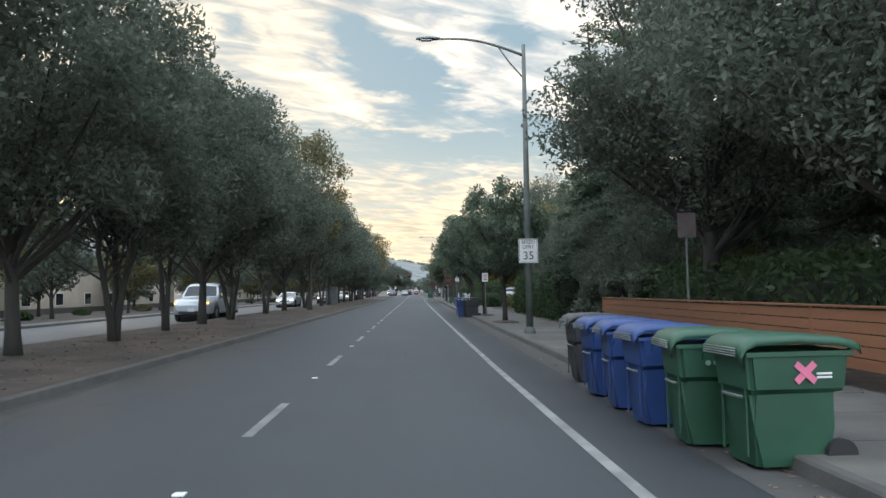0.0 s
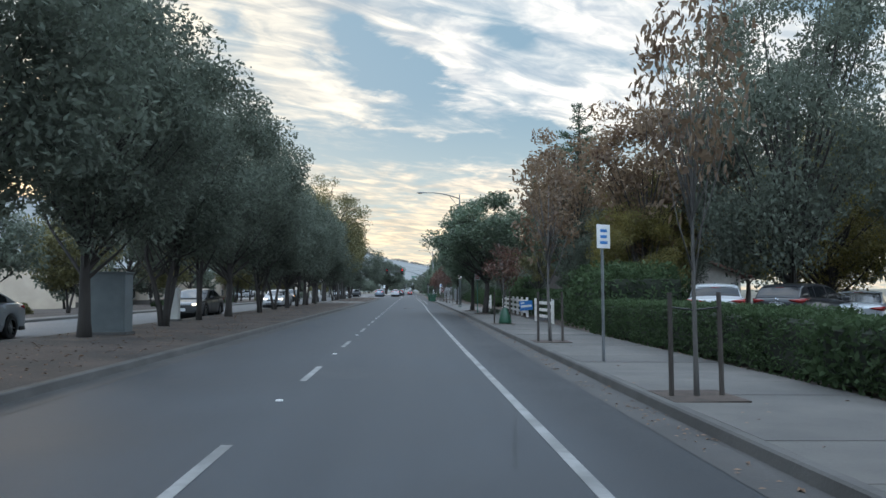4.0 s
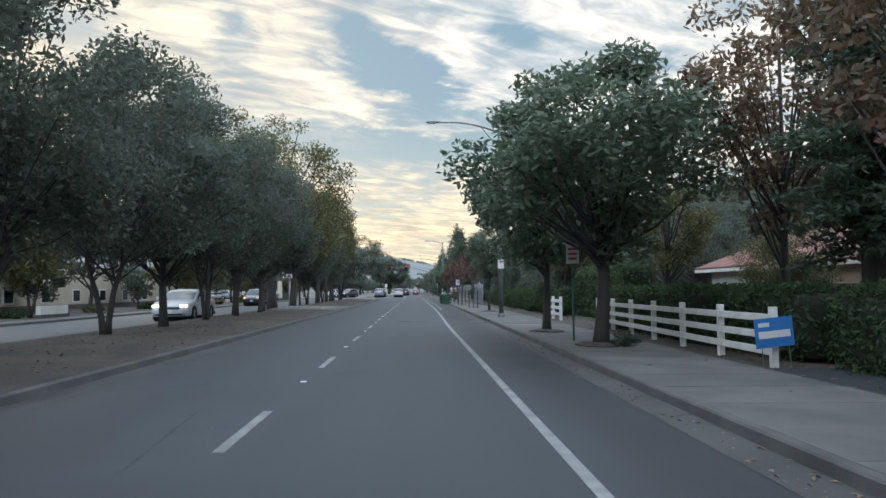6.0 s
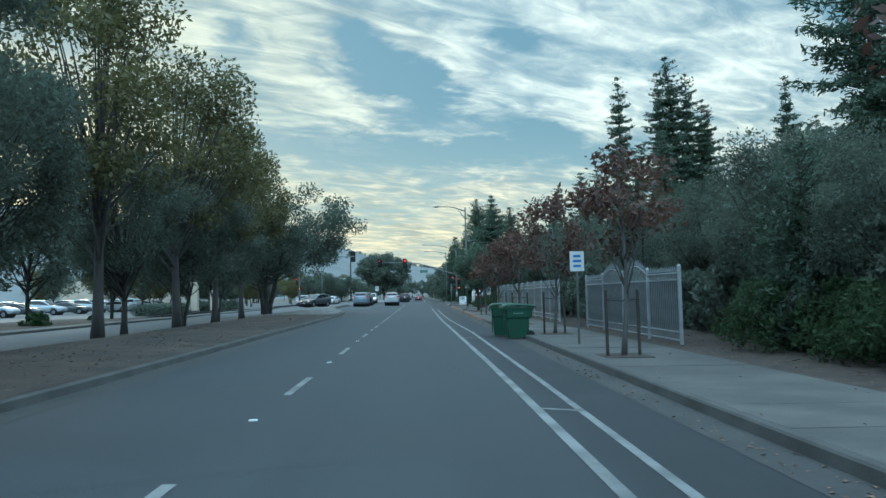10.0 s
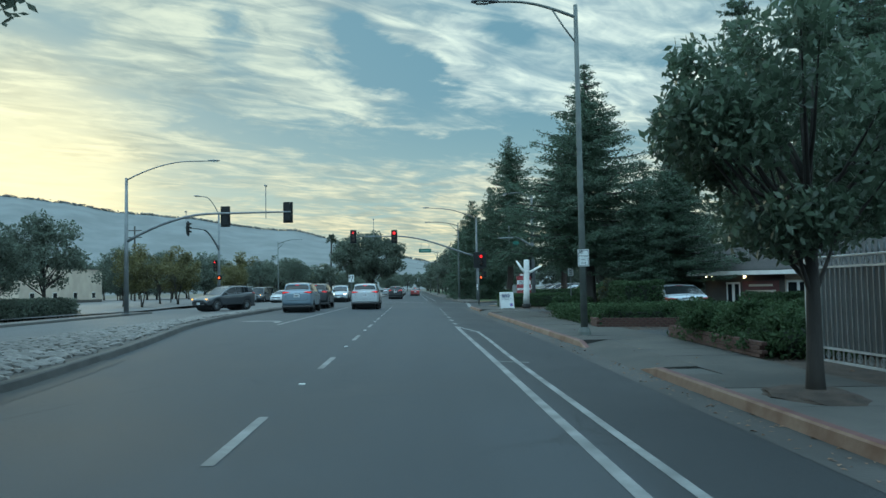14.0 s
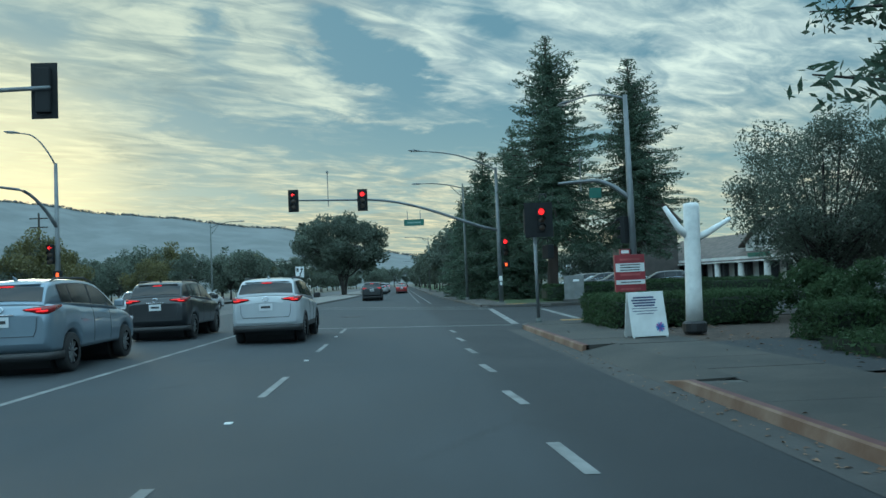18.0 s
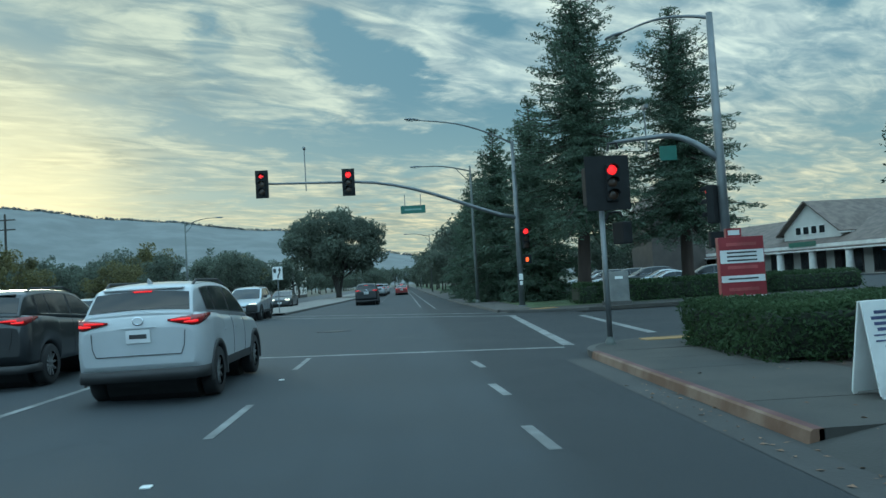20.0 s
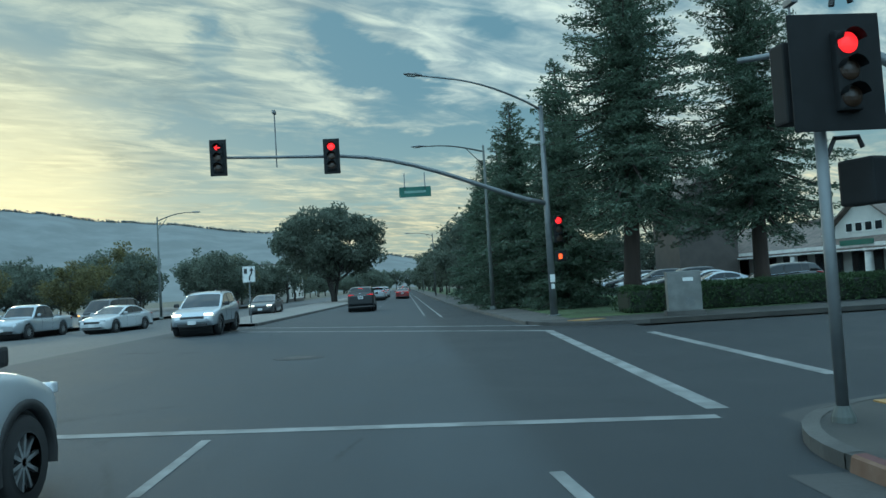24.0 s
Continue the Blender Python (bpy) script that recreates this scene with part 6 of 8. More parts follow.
# side outlines: y from the rear (0) to the front (1), z in parts of the height
SHAPES = {
    "suv": dict(l=4.55, w=1.84, h=1.72, wheel=0.36, rear_ax=0.19, front_ax=0.80, sill=0.235,
                top=[(0, .62), (.004, .69), (.012, .73), (.03, .75), (.30, .715), (.55, .68), (.70, .65), (.80, .61), (.90, .555), (.95, .515), (.985, .455), (1.0, .38)],
                cabin=[(.012, .735), (.029, .80), (.047, .862), (.066, .922), (.083, .957), (.12, .980), (.22, 1.0), (.36, 1.0), (.46, .985), (.53, .95), (.63, .80), (.735, .615)], panes=((.150, .225), (.235, .405), (.425, .665)), rear=(.020, .064), front=(.545, .722)),
    "sedan": dict(l=4.75, w=1.83, h=1.45, wheel=0.34, rear_ax=0.20, front_ax=0.81, sill=0.16,
                  top=[(0, .60), (.006, .66), (.02, .70), (.10, .72), (.22, .715), (.62, .68), (.72, .655), (.84, .61), (.92, .555), (.96, .51), (.987, .44), (1.0, .36)],
                  cabin=[(.10, .71), (.16, .79), (.24, .90), (.31, .97), (.38, .995), (.45, 1.0), (.51, .975), (.57, .915), (.64, .80), (.735, .66)], panes=((.235, .415), (.435, .675)), rear=(.115, .295), front=(.555, .722)),
    "pickup": dict(l=5.75, w=2.0, h=1.88, wheel=0.41, rear_ax=0.21, front_ax=0.82, sill=0.20,
                   top=[(0, .58), (.004, .62), (.38, .63), (.40, .62), (.70, .625), (.80, .615), (.92, .59), (.96, .56), (.985, .52), (1.0, .42)],
                   cabin=[(.375, .62), (.382, .72), (.39, .84), (.405, .93), (.43, .975), (.50, 1.0), (.58, .995), (.63, .96), (.68, .80), (.735, .63)], panes=((.405, .51), (.53, .69)), rear=(.379, .402), front=(.642, .725)),
    "van": dict(l=5.4, w=2.0, h=2.05, wheel=0.37, rear_ax=0.2, front_ax=0.82, sill=0.14,
                top=[(0, .50), (.004, .56), (.70, .545), (.80, .525), (.90, .48), (.96, .43), (.985, .39), (1.0, .32)],
                cabin=[(.004, .55), (.008, .70), (.015, .90), (.03, .96), (.08, .99), (.50, 1.0), (.66, .985), (.72, .94), (.85, .53)], panes=((.04, .30), (.33, .52), (.55, .765)), rear=(.006, .014), front=(.715, .835)),
}


def car(kind, at, yaw, colour, label, lit="off", head="off", detail=2, cladding=False, group="", brake_top=True, rails=False):
    """A vehicle that faces +y when yaw is 0; at: plan place of the middle of its rear edge."""
    s = SHAPES[kind]
    L, W, H, wr = s["l"], s["w"], s["h"], s["wheel"]
    x, y = at
    root = thing("pickup_truck" if kind == "pickup" else "van" if kind == "van" else "car", pose(x, y, gz(x) if x > -21 else gz(-21) + 0.13, 0, 0, yaw), label, "truck" if kind == "pickup" else "van" if kind == "van" else "car", group)

    plan = [(0, .84), (.012, .92), (.04, .97), (.12, 1.0), (.80, 1.0), (.90, .965), (.95, .91), (.98, .83), (1.0, .70)]
    cabin_plan = [(0, .90), (.1, .96), (.3, 1.0), (.6, 1.0), (.8, .95), (1, .93)]
    top = [(a, b * H) for a, b in s["top"]]
    cab = [(a, b * H) for a, b in s["cabin"]]
    zb = s["sill"] * H
    ar = wr * 1.15

    def half_w(yf, z, cabin=False):
        if not cabin:
            return W / 2 * lerp_table(plan, yf)
        f = max(0.0, z / H - 0.60) / 0.40
        return W / 2 * lerp_table(cabin_plan, yf) * (0.955 - 0.215 * f ** 1.25)

    def loft(ring_at, stations, closed_low=True):
        """A smooth skin through rings along the car."""
        bm = bmesh.new()
        rows = []
        for yf in stations:
            half = ring_at(yf)
            pts = [(-w, z) for w, z in half] + [(w, z) for w, z in half[::-1] if w > 1e-6]
            rows.append([bm.verts.new((px, yf * L, z)) for px, z in pts])
        n = len(rows[0])
        for a, b in zip(rows, rows[1:]):
            for k in range(n - 1):
                bm.faces.new((a[k], a[k + 1], b[k + 1], b[k]))
            if closed_low:
                bm.faces.new((a[n - 1], a[0], b[0], b[n - 1]))
        for f in bm.faces:
            f.smooth = True
        bm.faces.new(rows[0])
        bm.faces.new(rows[-1][::-1])
        bmesh.ops.recalc_face_normals(bm, faces=bm.faces)
        return bm

    def body_ring(yf):
        zt = lerp_table(top, yf)
        lo = zb + 0.10 * H * max(0, 1 - min(yf, 1 - yf) / 0.03)
        for ax in (s["front_ax"], s["rear_ax"]):
            dy = abs(yf - ax) * L
            if dy < ar:
                lo = max(lo, wr + math.sqrt(ar * ar - dy * dy))
        hw = half_w(yf, 0)
        out = []
        for f, k in ((0, .955), (.10, .985), (.30, 1.0), (.55, 1.0), (.78, .985), (.90, .955), (.97, .90), (1.0, .80)):
            out.append((hw * k, lo + (zt - lo) * f))
        out.append((hw * 0.4, zt + 0.012))
        out.append((0.0, zt + 0.018))
        return out

    st = sorted({round(v, 4) for v in ([0, .006, .015, .03, .05, .08, .12, .3, .4, .5, .55, .6, .65, .7, .9, .93, .95, .97, .985, .995, 1.0] if detail else [0, .02, .06, .3, .5, .6, .7, .93, .98, 1.0]) + [ax + sg * ar / L * u for ax in (s["front_ax"], s["rear_ax"]) for sg in (-1, 1) for u in ((1.0, .999, .97, .9, .78, .6, .4, .2, 0) if detail else (1.0, .999, .8, .4, 0))] if 0 <= v <= 1})
    body = bm_object("body", loft(body_ring, st), colour, root)
    part("underbody", box_bm(0, L * 0.5, zb + 0.10, W * 0.62, L * 0.88, 0.16), TRIM, root)
    for ax in (s["front_ax"], s["rear_ax"]):
        bm = bmesh.new()
        bmesh.ops.create_cone(bm, cap_ends=True, segments=18, radius1=ar * 0.985, radius2=ar * 0.985, depth=W * 0.70)
        bmesh.ops.transform(bm, matrix=Matrix.Translation((0, ax * L, wr)) @ pose(0, 0, 0, 0, 90, 0), verts=bm.verts)
        part("wheel_well", bm, TRIM, root)

    def cab_ring(yf, grow=0.0, low=None):
        zt = lerp_table(cab, yf)
        z0 = min(zt - 0.01, lerp_table(top, yf) - 0.04) if low is None else zt - low
        out = []
        for f in (0, .45, .80, .93):
            z = z0 + (zt - z0) * f
            out.append((half_w(yf, z, True) + grow, z))
        hw = half_w(yf, zt, True)
        out += [(hw * .93 + grow, z0 + (zt - z0) * 0.985 + grow), (hw * .7, zt + 0.008 + grow), (hw * .3, zt + 0.022 + grow), (0.0, zt + 0.026 + grow)]
        return out

    c0, c1 = cab[0][0], cab[-1][0]
    cs = sorted({c0 + (c1 - c0) * k / 22 for k in range(23)} | {a for a, _ in cab})
    part("cabin", loft(cab_ring, cs), colour, root)

    def skin(name, rows_at, mat, label=""):
        """A thin pane that lies on the cabin: rows of points, thickened outwards."""
        bm = bmesh.new()
        rows = [[bm.verts.new(p) for p in row] for row in rows_at]
        for ra, rb in zip(rows, rows[1:]):
            for k in range(len(ra) - 1):
                bm.faces.new((ra[k], ra[k + 1], rb[k + 1], rb[k])).smooth = True
        return part(name, bm, mat, root, label)

    def side_pane(side, a, b, name, mat, inset=0.0, out=0.008):
        rows = []
        for k in range(9):
            yf = a + (b - a) * k / 8
            lo = lerp_table(top, yf) + 0.035 - inset
            hi = max(lo + 0.004, lerp_table(cab, yf) - 0.085 + inset)
            rows.append([(side * (half_w(yf, lo + (hi - lo) * j / 4, True) + out), yf * L, lo + (hi - lo) * j / 4) for j in range(5)])
        return skin(name, rows, mat)

    def cross_pane(a, b, name, wide, back):
        """A windscreen or rear window between two stations; back: outwards along the car."""
        rows = []
        for k in range(7):
            yf = a + (b - a) * k / 6
            zt, hw = lerp_table(cab, yf), half_w(yf, lerp_table(cab, yf), True) * wide
            crown = lambda u: 0.026 - 0.018 * u * u / 0.5
            rows.append([(hw * u, yf * L + back * (1 - 0.25 * u * u), zt + crown(u) + 0.008) for u in (-1, -.7, -.35, 0, .35, .7, 1)])
        return skin(name, rows, GLASS)

    if detail:
        cross_pane(*s["rear"], "rear_window", 0.95, -0.012)
        cross_pane(*s["front"], "windscreen", 0.90, 0.012)
        for side in (-1, 1):
            side_pane(side, s["panes"][0][0] - 0.012, s["panes"][-1][1] + 0.012, "window_surround", TRIM, 0.014, 0.006)
            for a, b in s["panes"]:
                side_pane(side, a, b, "side_window", GLASS, 0.0, 0.010)
    else:
        cross_pane(*s["rear"], "rear_window", 0.95, -0.012)
        cross_pane(*s["front"], "windscreen", 0.90, 0.012)
        for side in (-1, 1):
            side_pane(side, s["panes"][0][0], s["panes"][-1][1], "side_window", GLASS, 0.0, 0.010)

    if detail > 0:
        belt = 0.645 * H if kind != "van" else 0.55 * H
        for side in (-1, 1):
            # mirror
            mf = 0.655 if kind in ("suv", "sedan") else 0.68
            mir = part("wing_mirror", box_bm(side * (W / 2 + 0.09), mf * L, belt + 0.10, 0.20, 0.12, 0.15, bevel=0.035), TRIM if cladding else colour, root)
            for df in (0.44, 0.26) if kind != "pickup" else (0.53, 0.40):
                part("door_handle", box_bm(side * (W / 2 - 0.01), df * L + 0.12, belt - 0.16, 0.03, 0.16, 0.025, bevel=0.008), colour, root)
            for df in (0.60, 0.41) if kind != "van" else (0.72, 0.55):
                part("door_seam", tube_bm([(side * (w + 0.001), df * L, z) for w, z in body_ring(df)[1:7]], [0.004] * 6, 4), TRIM, root)
            if cladding:
                part("sill_cladding", box_bm(side * (W / 2 - 0.05), L * 0.49, zb + 0.05, 0.09, L * 0.42, 0.14, bevel=0.02), TRIM, root)
            if rails:
                part("roof_rail", tube_bm([(side * W * 0.34, L * 0.12, H * 0.965), (side * W * 0.345, L * 0.16, H + 0.02), (side * W * 0.345, L * 0.45, H + 0.035), (side * W * 0.35, L * 0.53, H * 0.97)], [0.02] * 4, 6), TRIM, root)
        if kind in ("suv", "sedan"):
            for side in (-1, 1):
                part("window_trim", tube_bm([(side * (half_w(f, lerp_table(top, f), True) + 0.014), f * L, lerp_table(top, f) + 0.016) for f in (.15, .3, .45, .6, .68)], [0.008] * 5, 5), CHROME, root)
        # rear
        lamp = TAIL_LIT if lit == "brake" else TAIL_OFF
        zl = {"suv": 0.685, "sedan": 0.615, "pickup": 0.52, "van": 0.45}[kind] * H

        def wrap(points, out=0.010):
            """A thin shell that follows the body round a corner: (x, y, low, high)."""
            bm = bmesh.new()
            rows = [(bm.verts.new((px, py, lo)), bm.verts.new((px, py, hi))) for px, py, lo, hi in points]
            for p0, p1 in zip(rows, rows[1:]):
                bm.faces.new((p0[0], p1[0], p1[1], p0[1])).smooth = True
            bmesh.ops.recalc_face_normals(bm, faces=bm.faces)
            bmesh.ops.solidify(bm, geom=list(bm.faces), thickness=out * 2.5)
            return bm

        for side in (-1, 1):
            tl = part("tail_lamp", wrap([(side * .225 * W, -0.014, zl - .012, zl + .012), (side * .33 * W, -0.014, zl - .055, zl + .042), (side * .405 * W, -0.010, zl - .085, zl + .055), (side * .452 * W, .05, zl - .085, zl + .06), (side * .482 * W, .17, zl - .04, zl + .065), (side * .497 * W, .40, zl + .03, zl + .072)]), TAIL_OFF, root, "red tail lamp wedge")
            if lit == "brake":
                part("brake_lens", wrap([(side * .25 * W, -0.022, zl - .008, zl + .008), (side * .33 * W, -0.024, zl - .010, zl + .018), (side * .40 * W, -0.022, zl - .006, zl + .024)], 0.004), TAIL_LIT, tl, "lit brake strip")
                part("brake_lens", wrap([(side * .35 * W, -0.024, zl - .045, zl - .022), (side * .41 * W, -0.020, zl - .05, zl - .016), (side * .452 * W, .036, zl - .045, zl - .01)], 0.004), TAIL_LIT, tl, "lit brake strip")
        if brake_top and kind != "pickup":
            part("brake_light", box_bm(0, cab[3][0] * L - 0.02, cab[3][1] + 0.015, 0.26, 0.05, 0.022, bevel=0.006), lamp, root)
        if kind in ("suv", "van"):
            part("roof_spoiler", box_bm(0, cab[3][0] * L + 0.035, cab[3][1] + 0.05, W * 0.62, 0.10, 0.022, bevel=0.01), colour, root)
        bh = (0.20, 0.295) if cladding else (0.16, 0.24)
        part("rear_bumper", wrap([(-.497 * W, .50, bh[0] * H, bh[1] * H), (-.485 * W, .16, bh[0] * H, bh[1] * H), (-.452 * W, .035, bh[0] * H, bh[1] * H), (-.41 * W, -.02, bh[0] * H, bh[1] * H), (0, -.035, bh[0] * H, bh[1] * H), (.41 * W, -.02, bh[0] * H, bh[1] * H), (.452 * W, .035, bh[0] * H, bh[1] * H), (.485 * W, .16, bh[0] * H, bh[1] * H), (.497 * W, .50, bh[0] * H, bh[1] * H)], 0.012), TRIM, root)
        if cladding:
            for ax in (s["front_ax"], s["rear_ax"]):
                for side in (-1, 1):
                    bm = bmesh.new()
                    rows = []
                    for k in range(15):
                        a = radians(-12 + 204 * k / 14)
                        rows.append([bm.verts.new((side * xx, ax * L + rr * math.cos(a), wr + rr * math.sin(a))) for xx, rr in ((W / 2 - .06, ar * .97), (W / 2 + .008, ar * .98), (W / 2 + .010, ar * 1.15), (W / 2 - .03, ar * 1.17))])
                    for p0, p1 in zip(rows, rows[1:]):
                        for k in range(3):
                            bm.faces.new((p0[k], p0[k + 1], p1[k + 1], p1[k])).smooth = True
                    bmesh.ops.recalc_face_normals(bm, faces=bm.faces)
                    part("arch_cladding", bm, TRIM, root)
        part("tailgate_seam", box_bm(0, -0.006, 0.41 * H, W * 0.64, 0.012, 0.010), TRIM, root)
        for side in (-1, 1):
            part("tailgate_seam", tube_bm([(side * W * 0.32, -0.008, 0.41 * H), (side * W * 0.345, -0.010, 0.48 * H), (side * W * 0.352, -0.010, 0.60 * H)], [0.005] * 3, 4), TRIM, root)
        if kind == "suv":
            part("roof_fin", tube_bm([(0, L * 0.135, H * 0.995), (0, L * 0.115, H + 0.07)], [0.045, 0.012], 6), colour, root)
        part("badge", tube_bm([(0.075 * math.cos(a), -0.010, 0.69 * H + 0.055 * math.sin(a)) for a in [2 * math.pi * k / 14 for k in range(15)]], [0.009] * 15, 5), CHROME, root)
        part("number_plate", box_bm(0, -0.012, (0.565 if kind == "suv" else 0.53) * H if kind != "pickup" else .34 * H, 0.34, 0.014, 0.18, bevel=0.004), PLATE, root)
        part("plate_bar", box_bm(0, -0.022, (0.565 if kind == "suv" else 0.53) * H if kind != "pickup" else .34 * H, 0.24, 0.004, 0.06), SIGN_BLACK, root)
        part("tailgate_trim", box_bm(0, -0.006, 0.635 * H, 0.50, 0.014, 0.025, bevel=0.006), CHROME if not cladding else colour, root)
        # front
        hl = HEAD_LIT if head == "on" else HEAD_OFF
        zf = 0.485 * H
        for side in (-1, 1):
            part("head_lamp", box_bm(side * W * 0.335, L * 0.972, zf, W * 0.19, 0.12, 0.10, bevel=0.025), hl, root, "lit head lamp" if head == "on" else "")
            if head == "amber":
                part("turn_lamp", box_bm(side * W * 0.38, L * 0.978, zf - 0.01, 0.13, 0.12, 0.09, bevel=0.02), AMBER_LIT, root)
        part("grille", box_bm(0, L * 0.992, 0.40 * H, W * 0.50, 0.06, 0.17, bevel=0.03), TRIM, root)
        part("front_bumper_intake", box_bm(0, L * 0.99, 0.25 * H, W * 0.62, 0.07, 0.13, bevel=0.03), TRIM, root)
        part("number_plate", box_bm(0, L * 1.0 + 0.022, 0.31 * H, 0.32, 0.014, 0.15, bevel=0.004), PLATE, root)
    if kind == "pickup":
        part("bed_floor", box_bm(0, L * 0.19, 0.66 * H, W * 0.80, L * 0.34, 0.02), TRIM, root)
    # wheels
    for ax in (s["rear_ax"], s["front_ax"]):
        for side in (-1, 1):
            bm = bmesh.new()
            prof = [(0.0, wr * 0.62), (0.02, wr * 0.70), (0.0, wr * 0.93), (0.03, wr), (0.19, wr), (0.22, wr * 0.93), (0.22, wr * 0.6)]
            rings = [[bm.verts.new((W / 2 - 0.005 - u if side > 0 else -W / 2 + 0.005 + u, ax * L + rr * math.cos(2 * math.pi * k / 20), wr + rr * math.sin(2 * math.pi * k / 20))) for k in range(20)] for u, rr in prof]
            for a, b in zip(rings, rings[1:]):
                for k in range(20):
                    bm.faces.new((a[k], a[(k + 1) % 20], b[(k + 1) % 20], b[k]))
            bmesh.ops.recalc_face_normals(bm, faces=bm.faces)
            wheel = part("wheel", bm, TYRE, root, smooth=True)
            bm = bmesh.new()
            xx = side * (W / 2 - 0.05)
            for k in range(5 if detail > 1 else 3):
                add_box(bm, 0, 0, 0, 0.035, wr * 1.30, wr * 0.085, m=Matrix.Translation((xx, ax * L, wr)) @ pose(0, 0, 0, 180 * k / 5 + 9, 0, 0))
            r = bmesh.ops.create_cone(bm, cap_ends=True, segments=20, radius1=wr * 0.62, radius2=wr * 0.62, depth=0.02)
            bmesh.ops.transform(bm, matrix=Matrix.Translation((side * (W / 2 - 0.10), ax * L, wr)) @ pose(0, 0, 0, 0, 90, 0), verts=r["verts"])
            part("rim", bm, RIM, wheel)
    return root


# waiting at the lights
car("suv", (-3.34, 236.0), 0, WHITE_CAR, "white compact sport utility car with brake lamps lit", lit="brake", cladding=True, rails=True)
car("suv", (-6.9, 229.75), 0, BLUEGREY_CAR, "blue-grey sport utility car with brake lamps lit", lit="brake", rails=True)
car("suv", (-6.95, 238.5), 0, BLACK_CAR, "black sport utility car with brake lamps lit", lit="brake", rails=True)
car("suv", (-2.5, 286.0), 0, BLACK_CAR, "black car driving on beyond the junction", lit="brake", detail=1)
# oncoming at the further stop line
car("suv", (-7.75, 268.3), 180, SILVER_CAR, "silver sport utility car with head lamps on", head="on", cladding=True, rails=True)
car("sedan", (-15.2, 280.0), 168, WHITE_CAR, "smooth white sedan turning at the junction")
car("van", (-20.3, 292.5), 172, DARK_CAR, "dark blue van with a roof rack", head="amber", rails=True)
car("pickup", (-20.6, 281.5), 175, SILVER_CAR, "silver pickup truck waiting at the junction", head="off")
car("sedan", (-9.6, 292.5), 180, DARK_CAR, "dark sedan with head lamps on", head="on", detail=1)
car("suv", (-12.4, 242.2), 146, DARK_CAR, "older dark sport utility car with a turn lamp on", head="amber", rails=True)
car("sedan", (-15.6, 255.5), 160, BLACK_CAR, "black sedan crossing the junction", detail=1)
# further down the opposite road
car("pickup", (-10.9, 43.6), 180, SILVER_CAR, "silver pickup truck with amber lamps on", head="amber")
car("sedan", (-12.4, 78.0), 180, SILVER_CAR, "silver car with head lamps on", head="on", detail=1)
car("sedan", (-10.9, 96.3), 180, BLACK_CAR, "dark sedan with lit head lamps", head="on")
car("sedan", (-11.0, 121.2), 180, WHITE_CAR, "white sedan with lit head lamps", head="on")
car("suv", (-16.3, 163.5), 180, BLACK_CAR, "black sport utility car with amber lamps on", head="amber")
# queue far ahead
for i, (cx, cy, col, k) in enumerate(((-2.9, 330, SILVER_CAR, "suv"), (0.2, 336, RED_CAR, "sedan"), (-2.9, 341, WHITE_CAR, "sedan"), (0.3, 352, DARK_CAR, "suv"), (-2.8, 355, WHITE_CAR, "suv"), (0.2, 374, SILVER_CAR, "sedan"), (-5.9, 348, SILVER_CAR, "sedan"))):
    car(k, (cx, cy), 0, col, "distant car queueing with brake lamps lit", lit="brake", detail=1, group="queueing cars")
# behind the hedges and in the lots
car("suv", (9.6, 78.2), -18, WHITE_CAR, "white parked sport utility car behind the hedge", detail=1, rails=True)
car("suv", (11.9, 79.0), -52, BLACK_CAR, "black parked sport utility car behind the hedge", detail=1)
car("sedan", (14.9, 79.6), -35, SILVER_CAR, "silver parked sedan behind the hedge", detail=1)
car("sedan", (10.9, 215.2), -6, SILVER_CAR, "silver parked car by the restaurant", detail=1)
pr = random.Random(12)
lot_protos = [car("sedan", (-38, 240.0), 95, WHITE_CAR, "parked white sedan in the open lot", detail=0, group="parked cars west"), car("suv", (-38, 243.2), 85, SILVER_CAR, "parked silver sport utility car in the open lot", detail=0, group="parked cars west"), car("sedan", (-38, 246.4), 92, DARK_CAR, "parked dark sedan in the open lot", detail=0, group="parked cars west")]
for row, xx in enumerate((-44, -50, -62, -70)):
    for k in range(11):
        if pr.random() < 0.72:
            p = lot_protos[pr.choice((0, 0, 1, 1, 2))]
            copy_thing(p, pose(xx + pr.uniform(-.4, .4), 208 + k * 5.4 + pr.uniform(-.4, .4), gz(-21) + 0.13, 0, 0, 90 if row % 2 else -90))
east = [car("suv", (21.5, 271.5), 80, BLACK_CAR, "black parked car before the plaza", detail=1, group="parked cars east"), car("sedan", (22.5, 281), 85, SILVER_CAR, "silver parked car before the plaza", detail=1, group="parked cars east")]
for k in range(9):
    copy_thing(east[(k + 1) % 2], pose(23 + pr.uniform(-.5, .5), 284 + 3.1 * k, gz(5) + 0.13, 0, 0, 85 + pr.uniform(-4, 4)))


